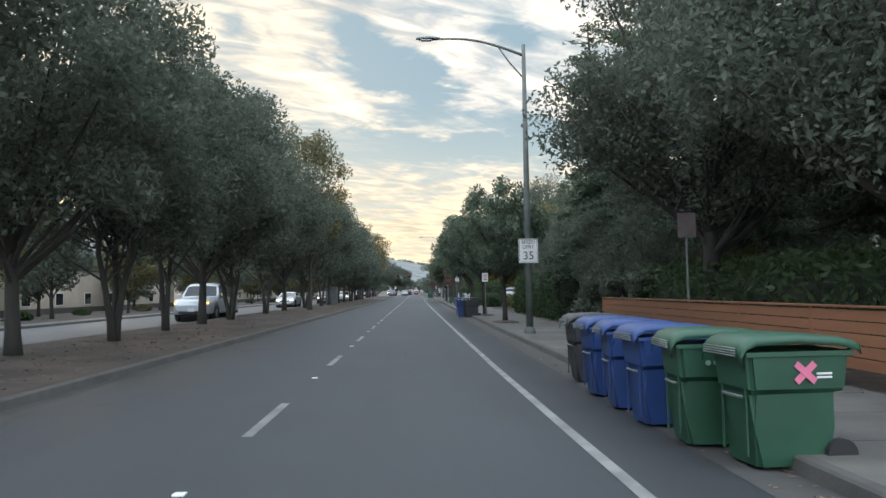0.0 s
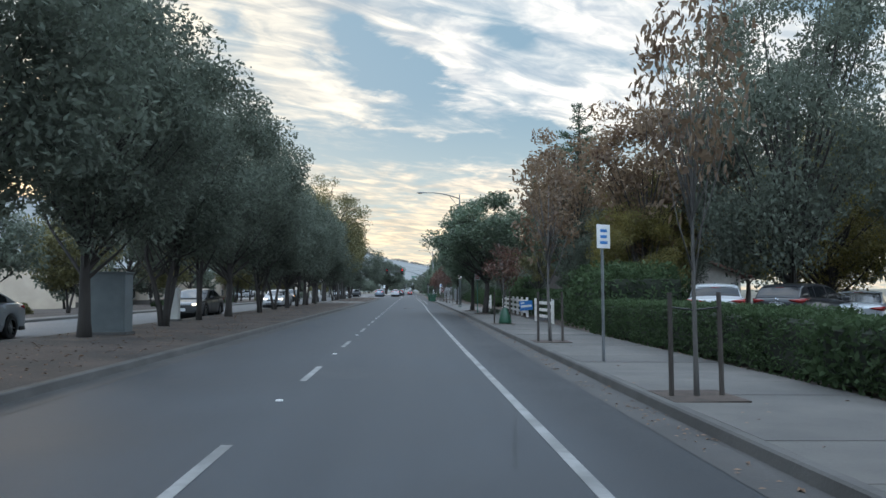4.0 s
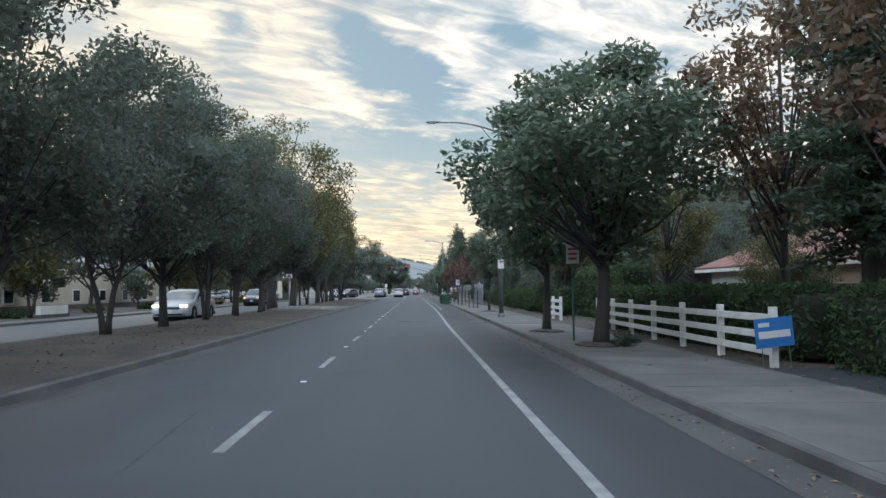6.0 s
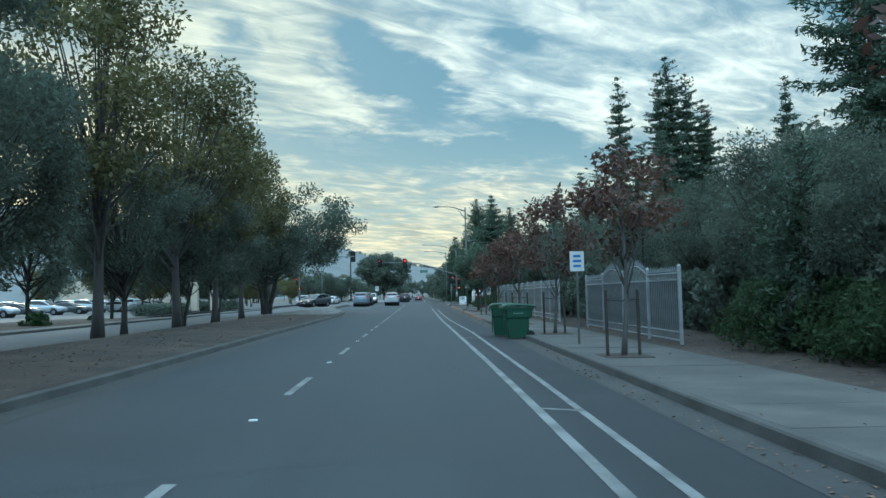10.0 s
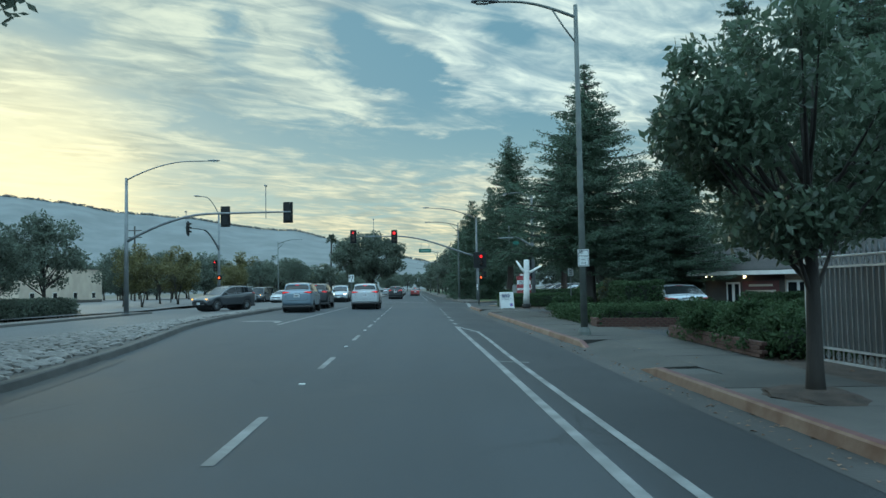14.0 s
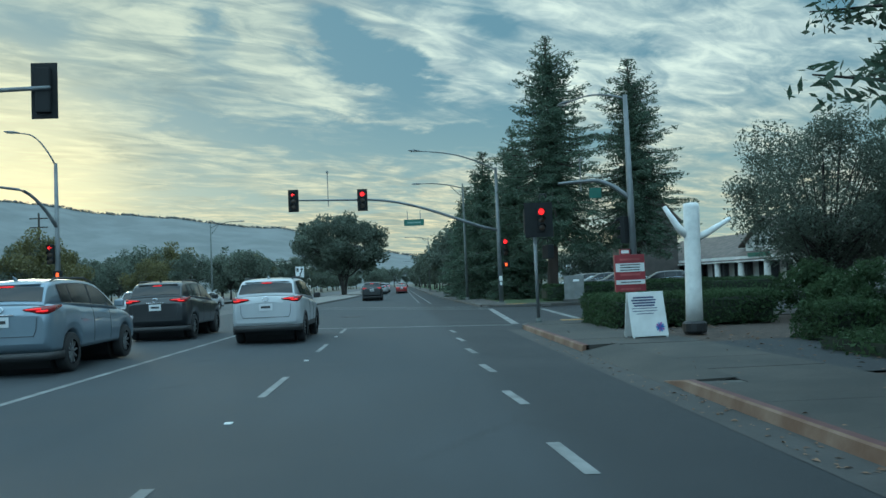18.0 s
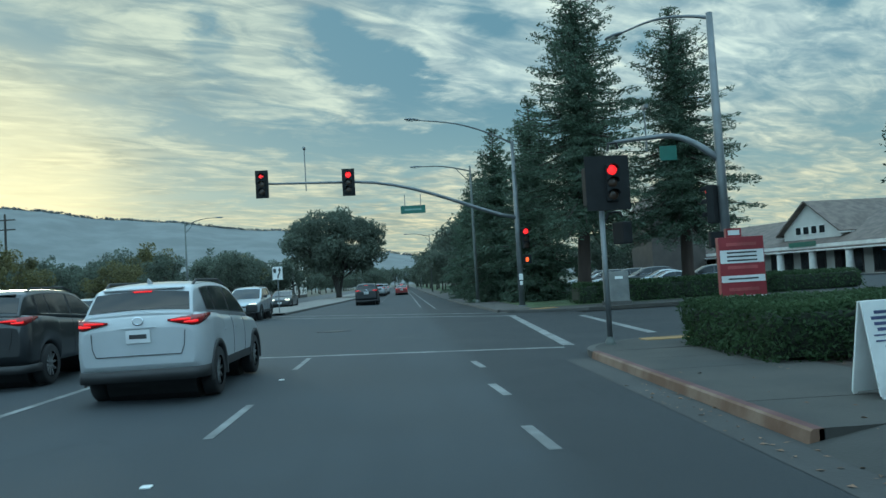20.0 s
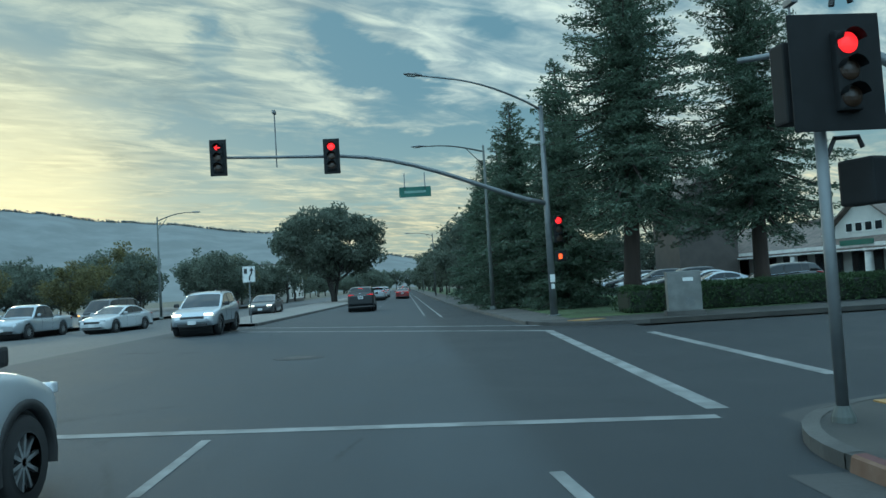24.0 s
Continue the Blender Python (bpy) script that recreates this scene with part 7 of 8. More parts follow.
# ---- bins ----
def wheelie_bin(x, y, yaw, body_mat, label, mark=None, h=1.08, z=None):
    b = thing("wheelie_bin", pose(x, y, gz(x) if z is None else z, 0, 0, yaw), label, "bin", "wheelie bins")
    bm = bmesh.new()
    # tapered tub with a wider collar that overhangs the axle side; front towards -x
    def ring(w, x0, x1, zz):
        return [bm.verts.new(v) for v in ((x0, -w, zz), (x1, -w, zz), (x1, w, zz), (x0, w, zz))]

    rings = [ring(0.25, -0.33, 0.30, 0.04), ring(0.27, -0.36, 0.325, 0.35), ring(0.285, -0.385, 0.345, h * 0.58), ring(0.305, -0.40, 0.43, h * 0.62), ring(0.32, -0.425, 0.46, h * 0.86), ring(0.34, -0.445, 0.475, h * 0.865), ring(0.34, -0.445, 0.475, h * 0.90)]
    for a, c in zip(rings, rings[1:]):
        for k in range(4):
            bm.faces.new((a[k], a[(k + 1) % 4], c[(k + 1) % 4], c[k]))
    bm.faces.new(rings[0][::-1])
    bm.faces.new(rings[-1])
    bmesh.ops.bevel(bm, geom=[e for e in bm.edges if abs((e.verts[0].co - e.verts[1].co).z) > 0.1], offset=0.045, segments=3, affect="EDGES")
    part("tub", bm, body_mat, b)
    # lid: a shell that droops at the front and rises to a flat top
    bm = bmesh.new()
    prof = [(-0.50, 0.86), (-0.495, 0.93), (-0.45, 0.985), (-0.36, 1.02), (0.0, 1.03), (0.36, 1.005), (0.50, 0.97), (0.53, 0.94)]
    rows = []
    for px_, pz_ in prof:
        rows.append([bm.verts.new((px_, w, pz_ * h - drop)) for w, drop in ((-0.355, 0.075), (-0.345, 0.025), (-0.29, 0.0), (0.29, 0.0), (0.345, 0.025), (0.355, 0.075))])
    for a, c in zip(rows, rows[1:]):
        for k in range(5):
            bm.faces.new((a[k], c[k], c[k + 1], a[k + 1])).smooth = True
    bmesh.ops.recalc_face_normals(bm, faces=bm.faces)
    bmesh.ops.solidify(bm, geom=list(bm.faces), thickness=0.012)
    part("lid", bm, body_mat, b, "domed hinged lid with a drooping front")
    part("handle", tube_bm([(0.47, -0.27, h * 0.90), (0.56, -0.27, h * 0.93), (0.56, 0.27, h * 0.93), (0.47, 0.27, h * 0.90)], [0.018] * 4, 6), body_mat, b)
    for k in range(4):
        part("lid_rib", box_bm(-0.512, 0, h * 0.875 + 0.020 * k, 0.012, 0.56, 0.007), BIN_GLINT, b)
    for sd in (-1, 1):
        part("front_groove", box_bm(-0.392, sd * 0.20, h * 0.42, 0.02, 0.03, h * 0.62, bevel=0.006), body_mat, b)
        bm = bmesh.new()
        bmesh.ops.create_cone(bm, cap_ends=True, segments=16, radius1=0.13, radius2=0.13, depth=0.06)
        bmesh.ops.transform(bm, matrix=Matrix.Translation((0.36, sd * 0.29, 0.13)) @ pose(0, 0, 0, 90, 0, 0), verts=bm.verts)
        part("wheel", bm, TYRE, b)
    part("grab_bar", tube_bm([(-0.40, -0.16, 0.60), (-0.42, -0.14, 0.60), (-0.42, 0.14, 0.60), (-0.40, 0.16, 0.60)], [0.014] * 4, 6), STEEL, b)
    if mark == "cross":
        for a in (42, -42):
            m = part("tape_mark", box_bm(0, 0, 0, 0.22, 0.004, 0.055), PINK, b, "pink tape cross")
            m.matrix_basis = Matrix.Translation((0.06, -0.325 - 0.003 * (a > 0), 0.80)) @ pose(0, 0, 0, -3, a, 0)
        for k in range(2):
            part("label_bar", box_bm(0.22, -0.325, 0.79 - 0.03 * k, 0.13, 0.004, 0.016), SIGN_WHITE, b)
    elif mark == "bar":
        part("label_bar", box_bm(0.02, -0.325, 0.80, 0.24, 0.004, 0.03), CAB_DULL, b)
        part("label_mark", tube_bm([(-0.15, -0.322, 0.80), (-0.15, -0.328, 0.80)], [0.025, 0.025], 12), CAB_DULL, b)
    return b


BIN_GREEN = material("bin_green", (0.012, 0.062, 0.034), 0.5, vary=0.15, scale=2, fine=40)
BIN_BLUE = material("bin_blue", (0.012, 0.042, 0.15), 0.5, vary=0.15, scale=2, fine=40)
BIN_BLACK = material("bin_black", (0.03, 0.032, 0.035), 0.55, vary=0.15, scale=2, fine=40)
# pale colour paints the glint that light leaves on the lid ribs
BIN_GLINT = material("bin_rim_worn", (0.25, 0.28, 0.27), 0.4, vary=0.2)
PINK = material("pink_tape", (0.55, 0.13, 0.22), 0.6, vary=0.1)
for bx, by, yw, mt, lb, mk in ((3.0, 6.75, 4, BIN_GREEN, "green wheelie bin with a pink tape cross in the gutter", "cross"), (2.80, 7.65, -3, BIN_GREEN, "green wheelie bin with a pale label in the gutter", "bar"), (2.72, 8.75, 3, BIN_BLUE, "blue wheelie bin in the gutter", "bar"), (2.72, 9.9, -4, BIN_BLUE, "blue wheelie bin in the gutter", "bar"), (2.74, 11.1, 2, BIN_BLUE, "blue wheelie bin in the gutter", None), (2.83, 12.7, 0, BIN_BLACK, "black wheelie bin in the gutter", None),
                               (2.62, 43.2, 0, BIN_BLUE, "blue wheelie bin by the kerb", None), (2.98, 42.3, 8, BIN_BLACK, "dark grey wheelie bin by the kerb", None), (3.22, 160.6, 4, BIN_GREEN, "green wheelie bin by the kerb", "bar"), (2.98, 162.2, -3, BIN_GREEN, "green wheelie bin by the kerb", None)):
    wheelie_bin(bx, by, yw, mt, lb, mk)

# ---- sapling stakes and planters ----
for sx, sy, *_ in sap_spots:
    st = thing("tree_stakes", pose(sx, sy, gz(sx) + 0.135), "pair of dark wooden tree stakes in a square soil pit", "tree stakes", "tree stakes")
    part("soil_pit", box_bm(0, 0, 0.005, 0.95, 1.1, 0.02, bevel=0.005), MULCH, st)
    for dx in (-0.33, 0.33):
        part("stake", tube_bm([(dx, 0, 0), (dx * 0.98, 0.02, 1.34)], [0.035, 0.032], 8), STAKE, st)
    part("tie", tube_bm([(-0.33, 0, 1.15), (0, 0.03, 1.11), (0.33, 0, 1.15)], [0.012] * 3, 5), BLACK, st)
for tx, ty in ((3.75, 33), (3.75, 42.5), (3.9, 54.9), (4.33, 100.2), (4.2, 106.4), (4.65, 130), (4.55, 193.7)):
    bm = bmesh.new()
    bmesh.ops.create_icosphere(bm, subdivisions=3, radius=1)
    for v in bm.verts:
        k = 1 + 0.25 * noise.noise(v.co * 2.3 + Vector((tx, ty, 0)))
        v.co = Vector((v.co.x * 0.55 * k, v.co.y * 0.75 * k, max(-0.02, v.co.z * 0.09 * k)))
    ob = bm_object("mulch_mound", bm, MULCH)
    ob.matrix_basis = pose(tx, ty, gz(tx) + 0.135)
    tagged(ob, "low mound of bark mulch round a tree trunk", "mulch", "mulch mounds")

bench_l = [(-8.15, 75.6, 0.95, 0.6, 1.65, "tall grey-green utility cabinet on the median"), (-8.75, 77.4, .5, .5, 1.55, "grey utility cabinet on the median"), (-12.6 + 3.4, 84.8, 0.32, 0.35, 1.25, "small pale utility box on the median")]
CAB_GREEN = material("cabinet_grey_green", (0.085, 0.10, 0.102), 0.6, vary=0.15, scale=2, fine=20)
CAB_PALE = material("cabinet_pale", (0.36, 0.36, 0.33), 0.6, vary=0.12, scale=2, fine=20)
for i, (cx, cy, w, d, h, lb) in enumerate(bench_l):
    c = thing("utility_cabinet", pose(cx, cy, gz(cx) + 0.135), lb, "utility cabinet", "utility cabinets")
    part("body", box_bm(0, 0, h / 2, w, d, h, bevel=0.02), CAB_GREEN if i < 2 else CAB_PALE, c)
    part("door", box_bm(0, -d / 2 - 0.006, h * 0.52, w * 0.86, 0.014, h * 0.84, bevel=0.004), CAB_GREEN if i < 2 else CAB_PALE, c)
    part("cap", box_bm(0, 0, h + 0.02, w + 0.06, d + 0.06, 0.05, bevel=0.012), CAB_GREEN if i < 2 else CAB_PALE, c)
    part("plinth", box_bm(0, 0, 0.04, w + 0.1, d + 0.1, 0.08, bevel=0.01), KERB, c)
CAB_GREY = material("cabinet_weathered_grey", (0.15, 0.155, 0.15), 0.6, vary=0.2, scale=2, fine=20)
uc = thing("signal_cabinet", pose(10.2, 259.9, gz(10.2) + 0.13, 0, 0, -12) @ Matrix.Scale(0.87, 4), "weathered grey signal control cabinet on a plinth by the corner", "utility cabinet")
part("body", box_bm(0, 0, 0.95, 1.3, 0.75, 1.6, bevel=0.02), CAB_GREY, uc)
part("door", box_bm(0, -0.382, 0.95, 1.1, 0.016, 1.45, bevel=0.004), CAB_GREY, uc)
part("plinth", box_bm(0, 0, 0.09, 1.5, 0.95, 0.2, bevel=0.02), KERB, uc)
for k in range(5):
    part("vent_slot", box_bm(0.05 + k * 0.06, -0.394, 0.55, 0.025, 0.01, 0.32), STEEL, uc)
part("label_bar", box_bm(0.15, -0.394, 1.42, 0.4, 0.01, 0.14), SIGN_WHITE, uc)

# ---- inflatable tube figure ----
ad = bmesh.new()
add_tube(ad, [(0, 0, 0.28), (0.02, 0, 0.9), (0.04, 0, 1.7), (0.06, 0, 2.4), (0.07, 0, 2.98), (0.07, 0, 3.07), (0.07, 0, 3.09)], [0.20, 0.19, 0.185, 0.185, 0.185, 0.17, 0.09], 16)
for s, tip in ((-1, (-0.58, 0.0, 3.02)), (1, (1.02, 0.05, 2.68))):
    add_tube(ad, [(0.05, 0, 2.2), (0.06 + s * 0.33, 0, 2.34 if s > 0 else 2.52), tip], [0.10, 0.085, 0.05], 12)
bmesh.ops.recalc_face_normals(ad, faces=ad.faces)
CLOTH = material("white_nylon_cloth", (0.66, 0.66, 0.64), 0.6, vary=0.12, scale=3, fine=18, bump=0.4)
dancer = bm_object("tube_inflatable", ad, CLOTH, smooth=True)
dancer.matrix_basis = pose(7.08, 233.6, 0.0)
tagged(dancer, "tall white inflatable tube with two arms behind the sandwich board", "inflatable")
fan = bm_object("blower_fan", tube_bm([(0, 0, 0), (0, 0, 0.06), (0, 0, 0.24), (0, 0, 0.29)], [0.24, 0.28, 0.28, 0.22], 14), BLACK)
fan.matrix_basis = pose(7.08, 233.6, 0.0)
tagged(fan, "black round blower fan on the ground under the inflatable", "fan")

# ---- campaign sign on the white fence ----
cs = thing("lawn_sign", pose(5.9, 94.7, gz(5) + 0.10, 0, -5, 6), "blue lawn sign on thin wires beside the white fence", "sign")
part("panel", box_bm(0.2, -0.14, 0.63, 0.70, 0.012, 0.5), SIGN_BLUE, cs)
part("text_bar", box_bm(0.02, -0.15, 0.77, 0.2, 0.004, 0.07), SIGN_WHITE, cs)
part("text_bar", box_bm(0.2, -0.15, 0.60, 0.58, 0.004, 0.12), SIGN_WHITE, cs)
for dx in (-0.05, 0.45):
    part("wire_leg", tube_bm([(dx, -0.135, 0), (dx, -0.135, 0.45)], [0.008, 0.008], 5), STEEL, cs)
tn = thing("watering_bag", pose(3.78, 86.2, gz(3.78) + 0.15), "dark green watering bag round a young tree trunk", "watering bag")
part("bag", tube_bm([(0.12, 0, 0), (0.12, 0, 0.1), (0.1, 0, 0.6), (0.08, 0, 0.66)], [0.26, 0.27, 0.12, 0.06], 12), BIN_GREEN, tn, smooth=True)

# ---- buildings ----
STUCCO = material("beige_stucco", (0.40, 0.34, 0.27), 0.9, vary=0.12, scale=0.5, fine=30, bump=0.2)
STUCCO_W = material("white_stucco", (0.52, 0.50, 0.46), 0.9, vary=0.1, scale=0.5, fine=30)
ROOF_TILE = material("brown_roof_shingle", (0.13, 0.105, 0.09), 0.9, vary=0.3, scale=1.5, fine=12, bump=0.5)
ROOF_RED = material("red_brown_shingle", (0.17, 0.075, 0.06), 0.9, vary=0.3, scale=1.5, fine=12, bump=0.5)
DARK_WALL = material("dark_wall", (0.06, 0.052, 0.046), 0.8, vary=0.2, scale=1, fine=20)
WARM_LAMP = material("porch_lamp_lit", (0.8, 0.6, 0.3), 0.5, vary=0, emit=(1.0, 0.72, 0.38), power=5.0)


def flat_building(x0, x1, y0, y1, h, label, wall=STUCCO, windows=8, side=1, band=True):
    """A low flat-roofed block; its windowed face looks towards +x (side 1) or -x (side -1)."""
    b = thing("building", pose((x0 + x1) / 2, (y0 + y1) / 2, -0.1), label, "building")
    w, l = x1 - x0, y1 - y0
    part("wall", box_bm(0, 0, h / 2, w, l, h), wall, b)
    part("roof", box_bm(0, 0, h + 0.06, w + 0.3, l + 0.3, 0.14, bevel=0.02), DARK_WALL, b)
    fx = side * w / 2
    for k in range(windows):
        y = -l / 2 + l * (k + 0.5) / windows
        wn = part("window", box_bm(fx + side * 0.01, y, 1.35, 0.06, 1.5, 1.15), WHITE_WOOD, b)
        part("pane", box_bm(fx + side * 0.045, y, 1.35, 0.02, 1.32, 0.98), GLASS, wn)
    if band:
        part("base_band", box_bm(fx + side * 0.02, 0, 0.3, 0.05, l, 0.6), DARK_WALL, b)
    return b


flat_building(-48, -31, 48, 100, 3.9, "long low beige stucco building beyond the trees", windows=9)
flat_building(-50, -30.5, 126, 184, 3.9, "long low beige stucco office beyond the trees", windows=10)
flat_building(-60, -34, 0, 36, 5.0, "pale two-tone low building beyond the trees", wall=STUCCO_W, windows=6)
flat_building(-60, -40, 104, 118, 4.5, "low pale building beyond the trees", wall=STUCCO_W, windows=3)
flat_building(-36, -22.5, 385, 410, 7.5, "distant pale two-storey building", wall=STUCCO_W, windows=5)
flat_building(-75, -58, 300, 330, 6.0, "distant low building beyond the lot", wall=STUCCO, windows=4)
lw = thing("low_wall_sign", pose(-21.2, 127.5, 0.05), "long low white sign wall before a building", "wall")
part("wall", box_bm(0, 0, 0.42, 0.3, 3.4, 0.55, bevel=0.02), STUCCO_W, lw)
part("base", box_bm(0, 0, 0.1, 0.4, 3.6, 0.2, bevel=0.01), KERB, lw)
gp = thing("gateway_sign", pose(-23.2, 221.0, 0.02), "dark shop sign board on two square beige pillars", "sign")
for dx in (-1.05, 1.05):
    part("pillar", box_bm(dx, 0, 1.75, 0.72, 0.72, 3.1, bevel=0.03), STUCCO, gp)
    part("plinth", box_bm(dx, 0, 0.1, 0.9, 0.9, 0.22, bevel=0.02), DARK_WALL, gp)
part("sign_board", box_bm(0, 0, 4.35, 3.4, 0.5, 2.1, bevel=0.03), DARK_WALL, gp)
for dz, wd in ((0.42, 1.3), (-0.28, 1.9)):
    for k in range(4 if dz > 0 else 5):
        n = 4 if dz > 0 else 5
        part("letter_bar", box_bm(-wd / 2 + wd * (k + 0.5) / n, -0.26, 4.35 + dz, wd / n * 0.6, 0.03, 0.42), STUCCO_W, gp)


def gable_house(x, y, yaw, w, l, eave, ridge, label, wall, over=0.6, roof=None):
    """A house with its ridge along its own y; front wall towards -x."""
    b = thing("house", pose(x, y, -0.1, 0, 0, yaw), label, "house")
    bm = bmesh.new()
    lo = [(-w / 2, 0), (w / 2, 0), (w / 2, eave), (0, ridge), (-w / 2, eave)]
    a = [bm.verts.new((px, -l / 2, pz)) for px, pz in lo]
    c = [bm.verts.new((px, l / 2, pz)) for px, pz in lo]
    bm.faces.new(a)
    bm.faces.new(c[::-1])
    for k in range(5):
        bm.faces.new((a[k], c[k], c[(k + 1) % 5], a[(k + 1) % 5]))
    bmesh.ops.recalc_face_normals(bm, faces=bm.faces)
    part("wall", bm, wall, b)
    slope = math.atan2(ridge - eave, w / 2)
    run = (w / 2 + over) / math.cos(slope)
    for s in (-1, 1):
        r = part("roof", box_bm(s * run / 2, 0, 0.09, run, l + 2 * over, 0.14), roof or ROOF_TILE, b)
        r.matrix_basis = Matrix.Translation((0, 0, ridge + 0.02)) @ pose(0, 0, 0, 0, s * math.degrees(slope), 0)
        part("fascia", box_bm(s * (w / 2 + over), 0, eave - over * math.tan(slope) + 0.05, 0.06, l + 2 * over, 0.2), WHITE_WOOD, b)
    return b


# plaza beyond the junction
pz = gable_house(45.5, 306.0, 7, 12, 42, 3.4, 6.0, "long plaza building with a shingle roof and white columns", STUCCO_W, over=2.2)
for k in range(9):
    yy = -20 + k * 5.0
    part("column", tube_bm([(-7.8, yy, 0), (-7.8, yy, 0.4), (-7.8, yy, 0.42), (-7.8, yy, 2.3), (-7.8, yy, 2.35), (-7.8, yy, 2.6)], [0.5, 0.5, 0.36, 0.32, 0.46, 0.46], 14), WHITE_WOOD, pz)
part("beam", box_bm(-7.8, 0, 2.8, 0.5, 44, 0.42), WHITE_WOOD, pz)
for k in range(8):
    wn = part("shop_window", box_bm(-6.02, -17.6 + k * 5, 1.3, 0.08, 3.8, 2.2), DARK_WALL, pz)
    part("pane", box_bm(-6.08, -17.6 + k * 5, 1.3, 0.03, 3.5, 1.9), GLASS, wn)
part("sign_panel", box_bm(-8.1, -9, 3.1, 0.08, 4.0, 0.45), SIGN_GREEN, pz)
part("awning", box_bm(-6.8, -20.5, 2.1, 1.6, 3.6, 0.06), SIGN_BLUE, pz)
gb = gable_house(45.0, 298.5, 97, 8.5, 9, 4.4, 7.2, "white gabled front of the plaza building", STUCCO_W, over=0.6)
for k in range(4):
    wn = part("window", box_bm(-1.8 + k * 1.2, 4.53, 4.5, 0.95, 0.08, 0.9), WHITE_WOOD, gb)
    part("pane", box_bm(-1.8 + k * 1.2, 4.58, 4.5, 0.75, 0.03, 0.7), GLASS, wn)
gable_house(33.2, 318.0, 0, 6.4, 8, 8.6, 12.1, "dark building with a steep brown roof among trees", DARK_WALL)
# restaurant behind the planting
rs = gable_house(21.35, 222.7, 65, 11, 12, 2.05, 3.4, "low restaurant with beige siding, a dark shingle roof and lit eaves", DARK_WALL, over=0.8, roof=material("dark_shingle", (0.032, 0.028, 0.026), 0.9, vary=0.35, scale=1.5, fine=12, bump=0.5))
FY, FX = 6.0, -5.5
for k in range(9):
    part("siding_board", box_bm(FX - 0.02, FY - 5.75, 0.42 + k * 0.18, 0.05, 4.9, 0.17), STUCCO, rs, "beige lap siding board")
for s0, s1, z0, z1, n in ((0.9, 1.5, 0.5, 1.48, 2), (3.45, 4.4, 0.5, 1.52, 2), (5.9, 7.0, -0.1, 1.56, 2)):
    mid, wid = FY - (s0 + s1) / 2, s1 - s0
    wn = part("window" if z0 > 0 else "door", box_bm(FX - 0.07, mid, (z0 + z1) / 2, 0.06, wid, z1 - z0, bevel=0.008), WHITE_WOOD, rs, "white-framed window" if z0 > 0 else "white-framed glass door")
    for k in range(n):
        pw = wid / n
        part("pane", box_bm(FX - 0.1, FY - s0 - pw * (k + 0.5), (z0 + z1) / 2, 0.03, pw - 0.12, z1 - z0 - 0.16), GLASS, wn)
bd = part("name_board", box_bm(FX - 0.08, FY - 2.37, 1.05, 0.08, 1.55, 0.95), material("restaurant_board", (0.085, 0.022, 0.02), 0.5, vary=0.15), rs, "dark red name board with a pale frame")
part("board_frame", box_bm(FX - 0.11, FY - 2.37, 0.51, 0.08, 1.7, 0.11), WHITE_WOOD, bd)
for dz, ww in ((0.27, 1.0), (0.0, 1.25), (-0.27, 1.1)):
    part("text_bar", box_bm(FX - 0.13, FY - 2.37, 1.05 + dz, 0.012, ww, 0.10), STUCCO, bd)
part("brick_base", box_bm(FX - 0.05, FY - 1.6, 0.2, 0.08, 3.2, 0.42), material("dark_brick_base", (0.09, 0.045, 0.035), 0.85, vary=0.3, scale=5, fine=20, bump=0.4), rs)
part("post", box_bm(FX - 0.09, FY - 3.3, 1.0, 0.1, 0.16, 2.0), DARK_WALL, rs)
part("downpipe", tube_bm([(FX - 0.08, FY - 5.2, 0.0), (FX - 0.08, FY - 5.2, 1.85), (FX - 0.5, FY - 5.2, 2.0)], [0.04] * 3, 8), BARK, rs)
part("column", box_bm(FX - 0.2, FY - 9.2, 0.95, 0.28, 0.3, 1.9, bevel=0.02), WHITE_WOOD, rs)
for sy in (0.05, 0.32, 1.7):
    part("eave_lamp", box_bm(FX - 0.3, FY - sy, 1.72, 0.12, 0.12, 0.12, bevel=0.03), WARM_LAMP, rs, "small lit eave lamp")
brick_m = material("planter_brick", (0.075, 0.038, 0.030), 0.85, vary=0.3, scale=4, fine=30, random_object=0.5)
bme = box_bm(0, 0, 0, 0.10, 0.205, 0.065, bevel=0.005)
brick_mesh = bpy.data.meshes.new("brick")
bme.to_mesh(brick_mesh)
bme.free()
brick_mesh.materials.append(brick_m)
# two planters with a driveway between them, each edged along the walk and along the driveway
for legs in ((((5.92, 209.75), (5.92, 210.7)), ((5.98, 209.7), (10.6, 207.75))), (((6.55, 204.55), (6.12, 198.2)), ((6.62, 204.6), (10.2, 204.75)))):
    bw = thing("brick_edging", pose(legs[0][0][0], legs[0][0][1], 0.0), "low red brick planter edging beside the driveway", "planter wall", "brick edgings")
    for a, b in legs:
        dx, dy = b[0] - a[0], b[1] - a[1]
        turn = math.degrees(math.atan2(-dx, dy))
        span = math.hypot(dx, dy)
        for c in range(4):
            for k in range(int(span / 0.215)):
                u = (k + (0.75 if c % 2 else 0.25)) * 0.215 / span
                br = new("brick", brick_mesh)
                br.parent = bw
                br.matrix_basis = pose(a[0] + dx * u - legs[0][0][0], a[1] + dy * u - legs[0][0][1], 0.04 + 0.073 * c, 0, 0, turn)
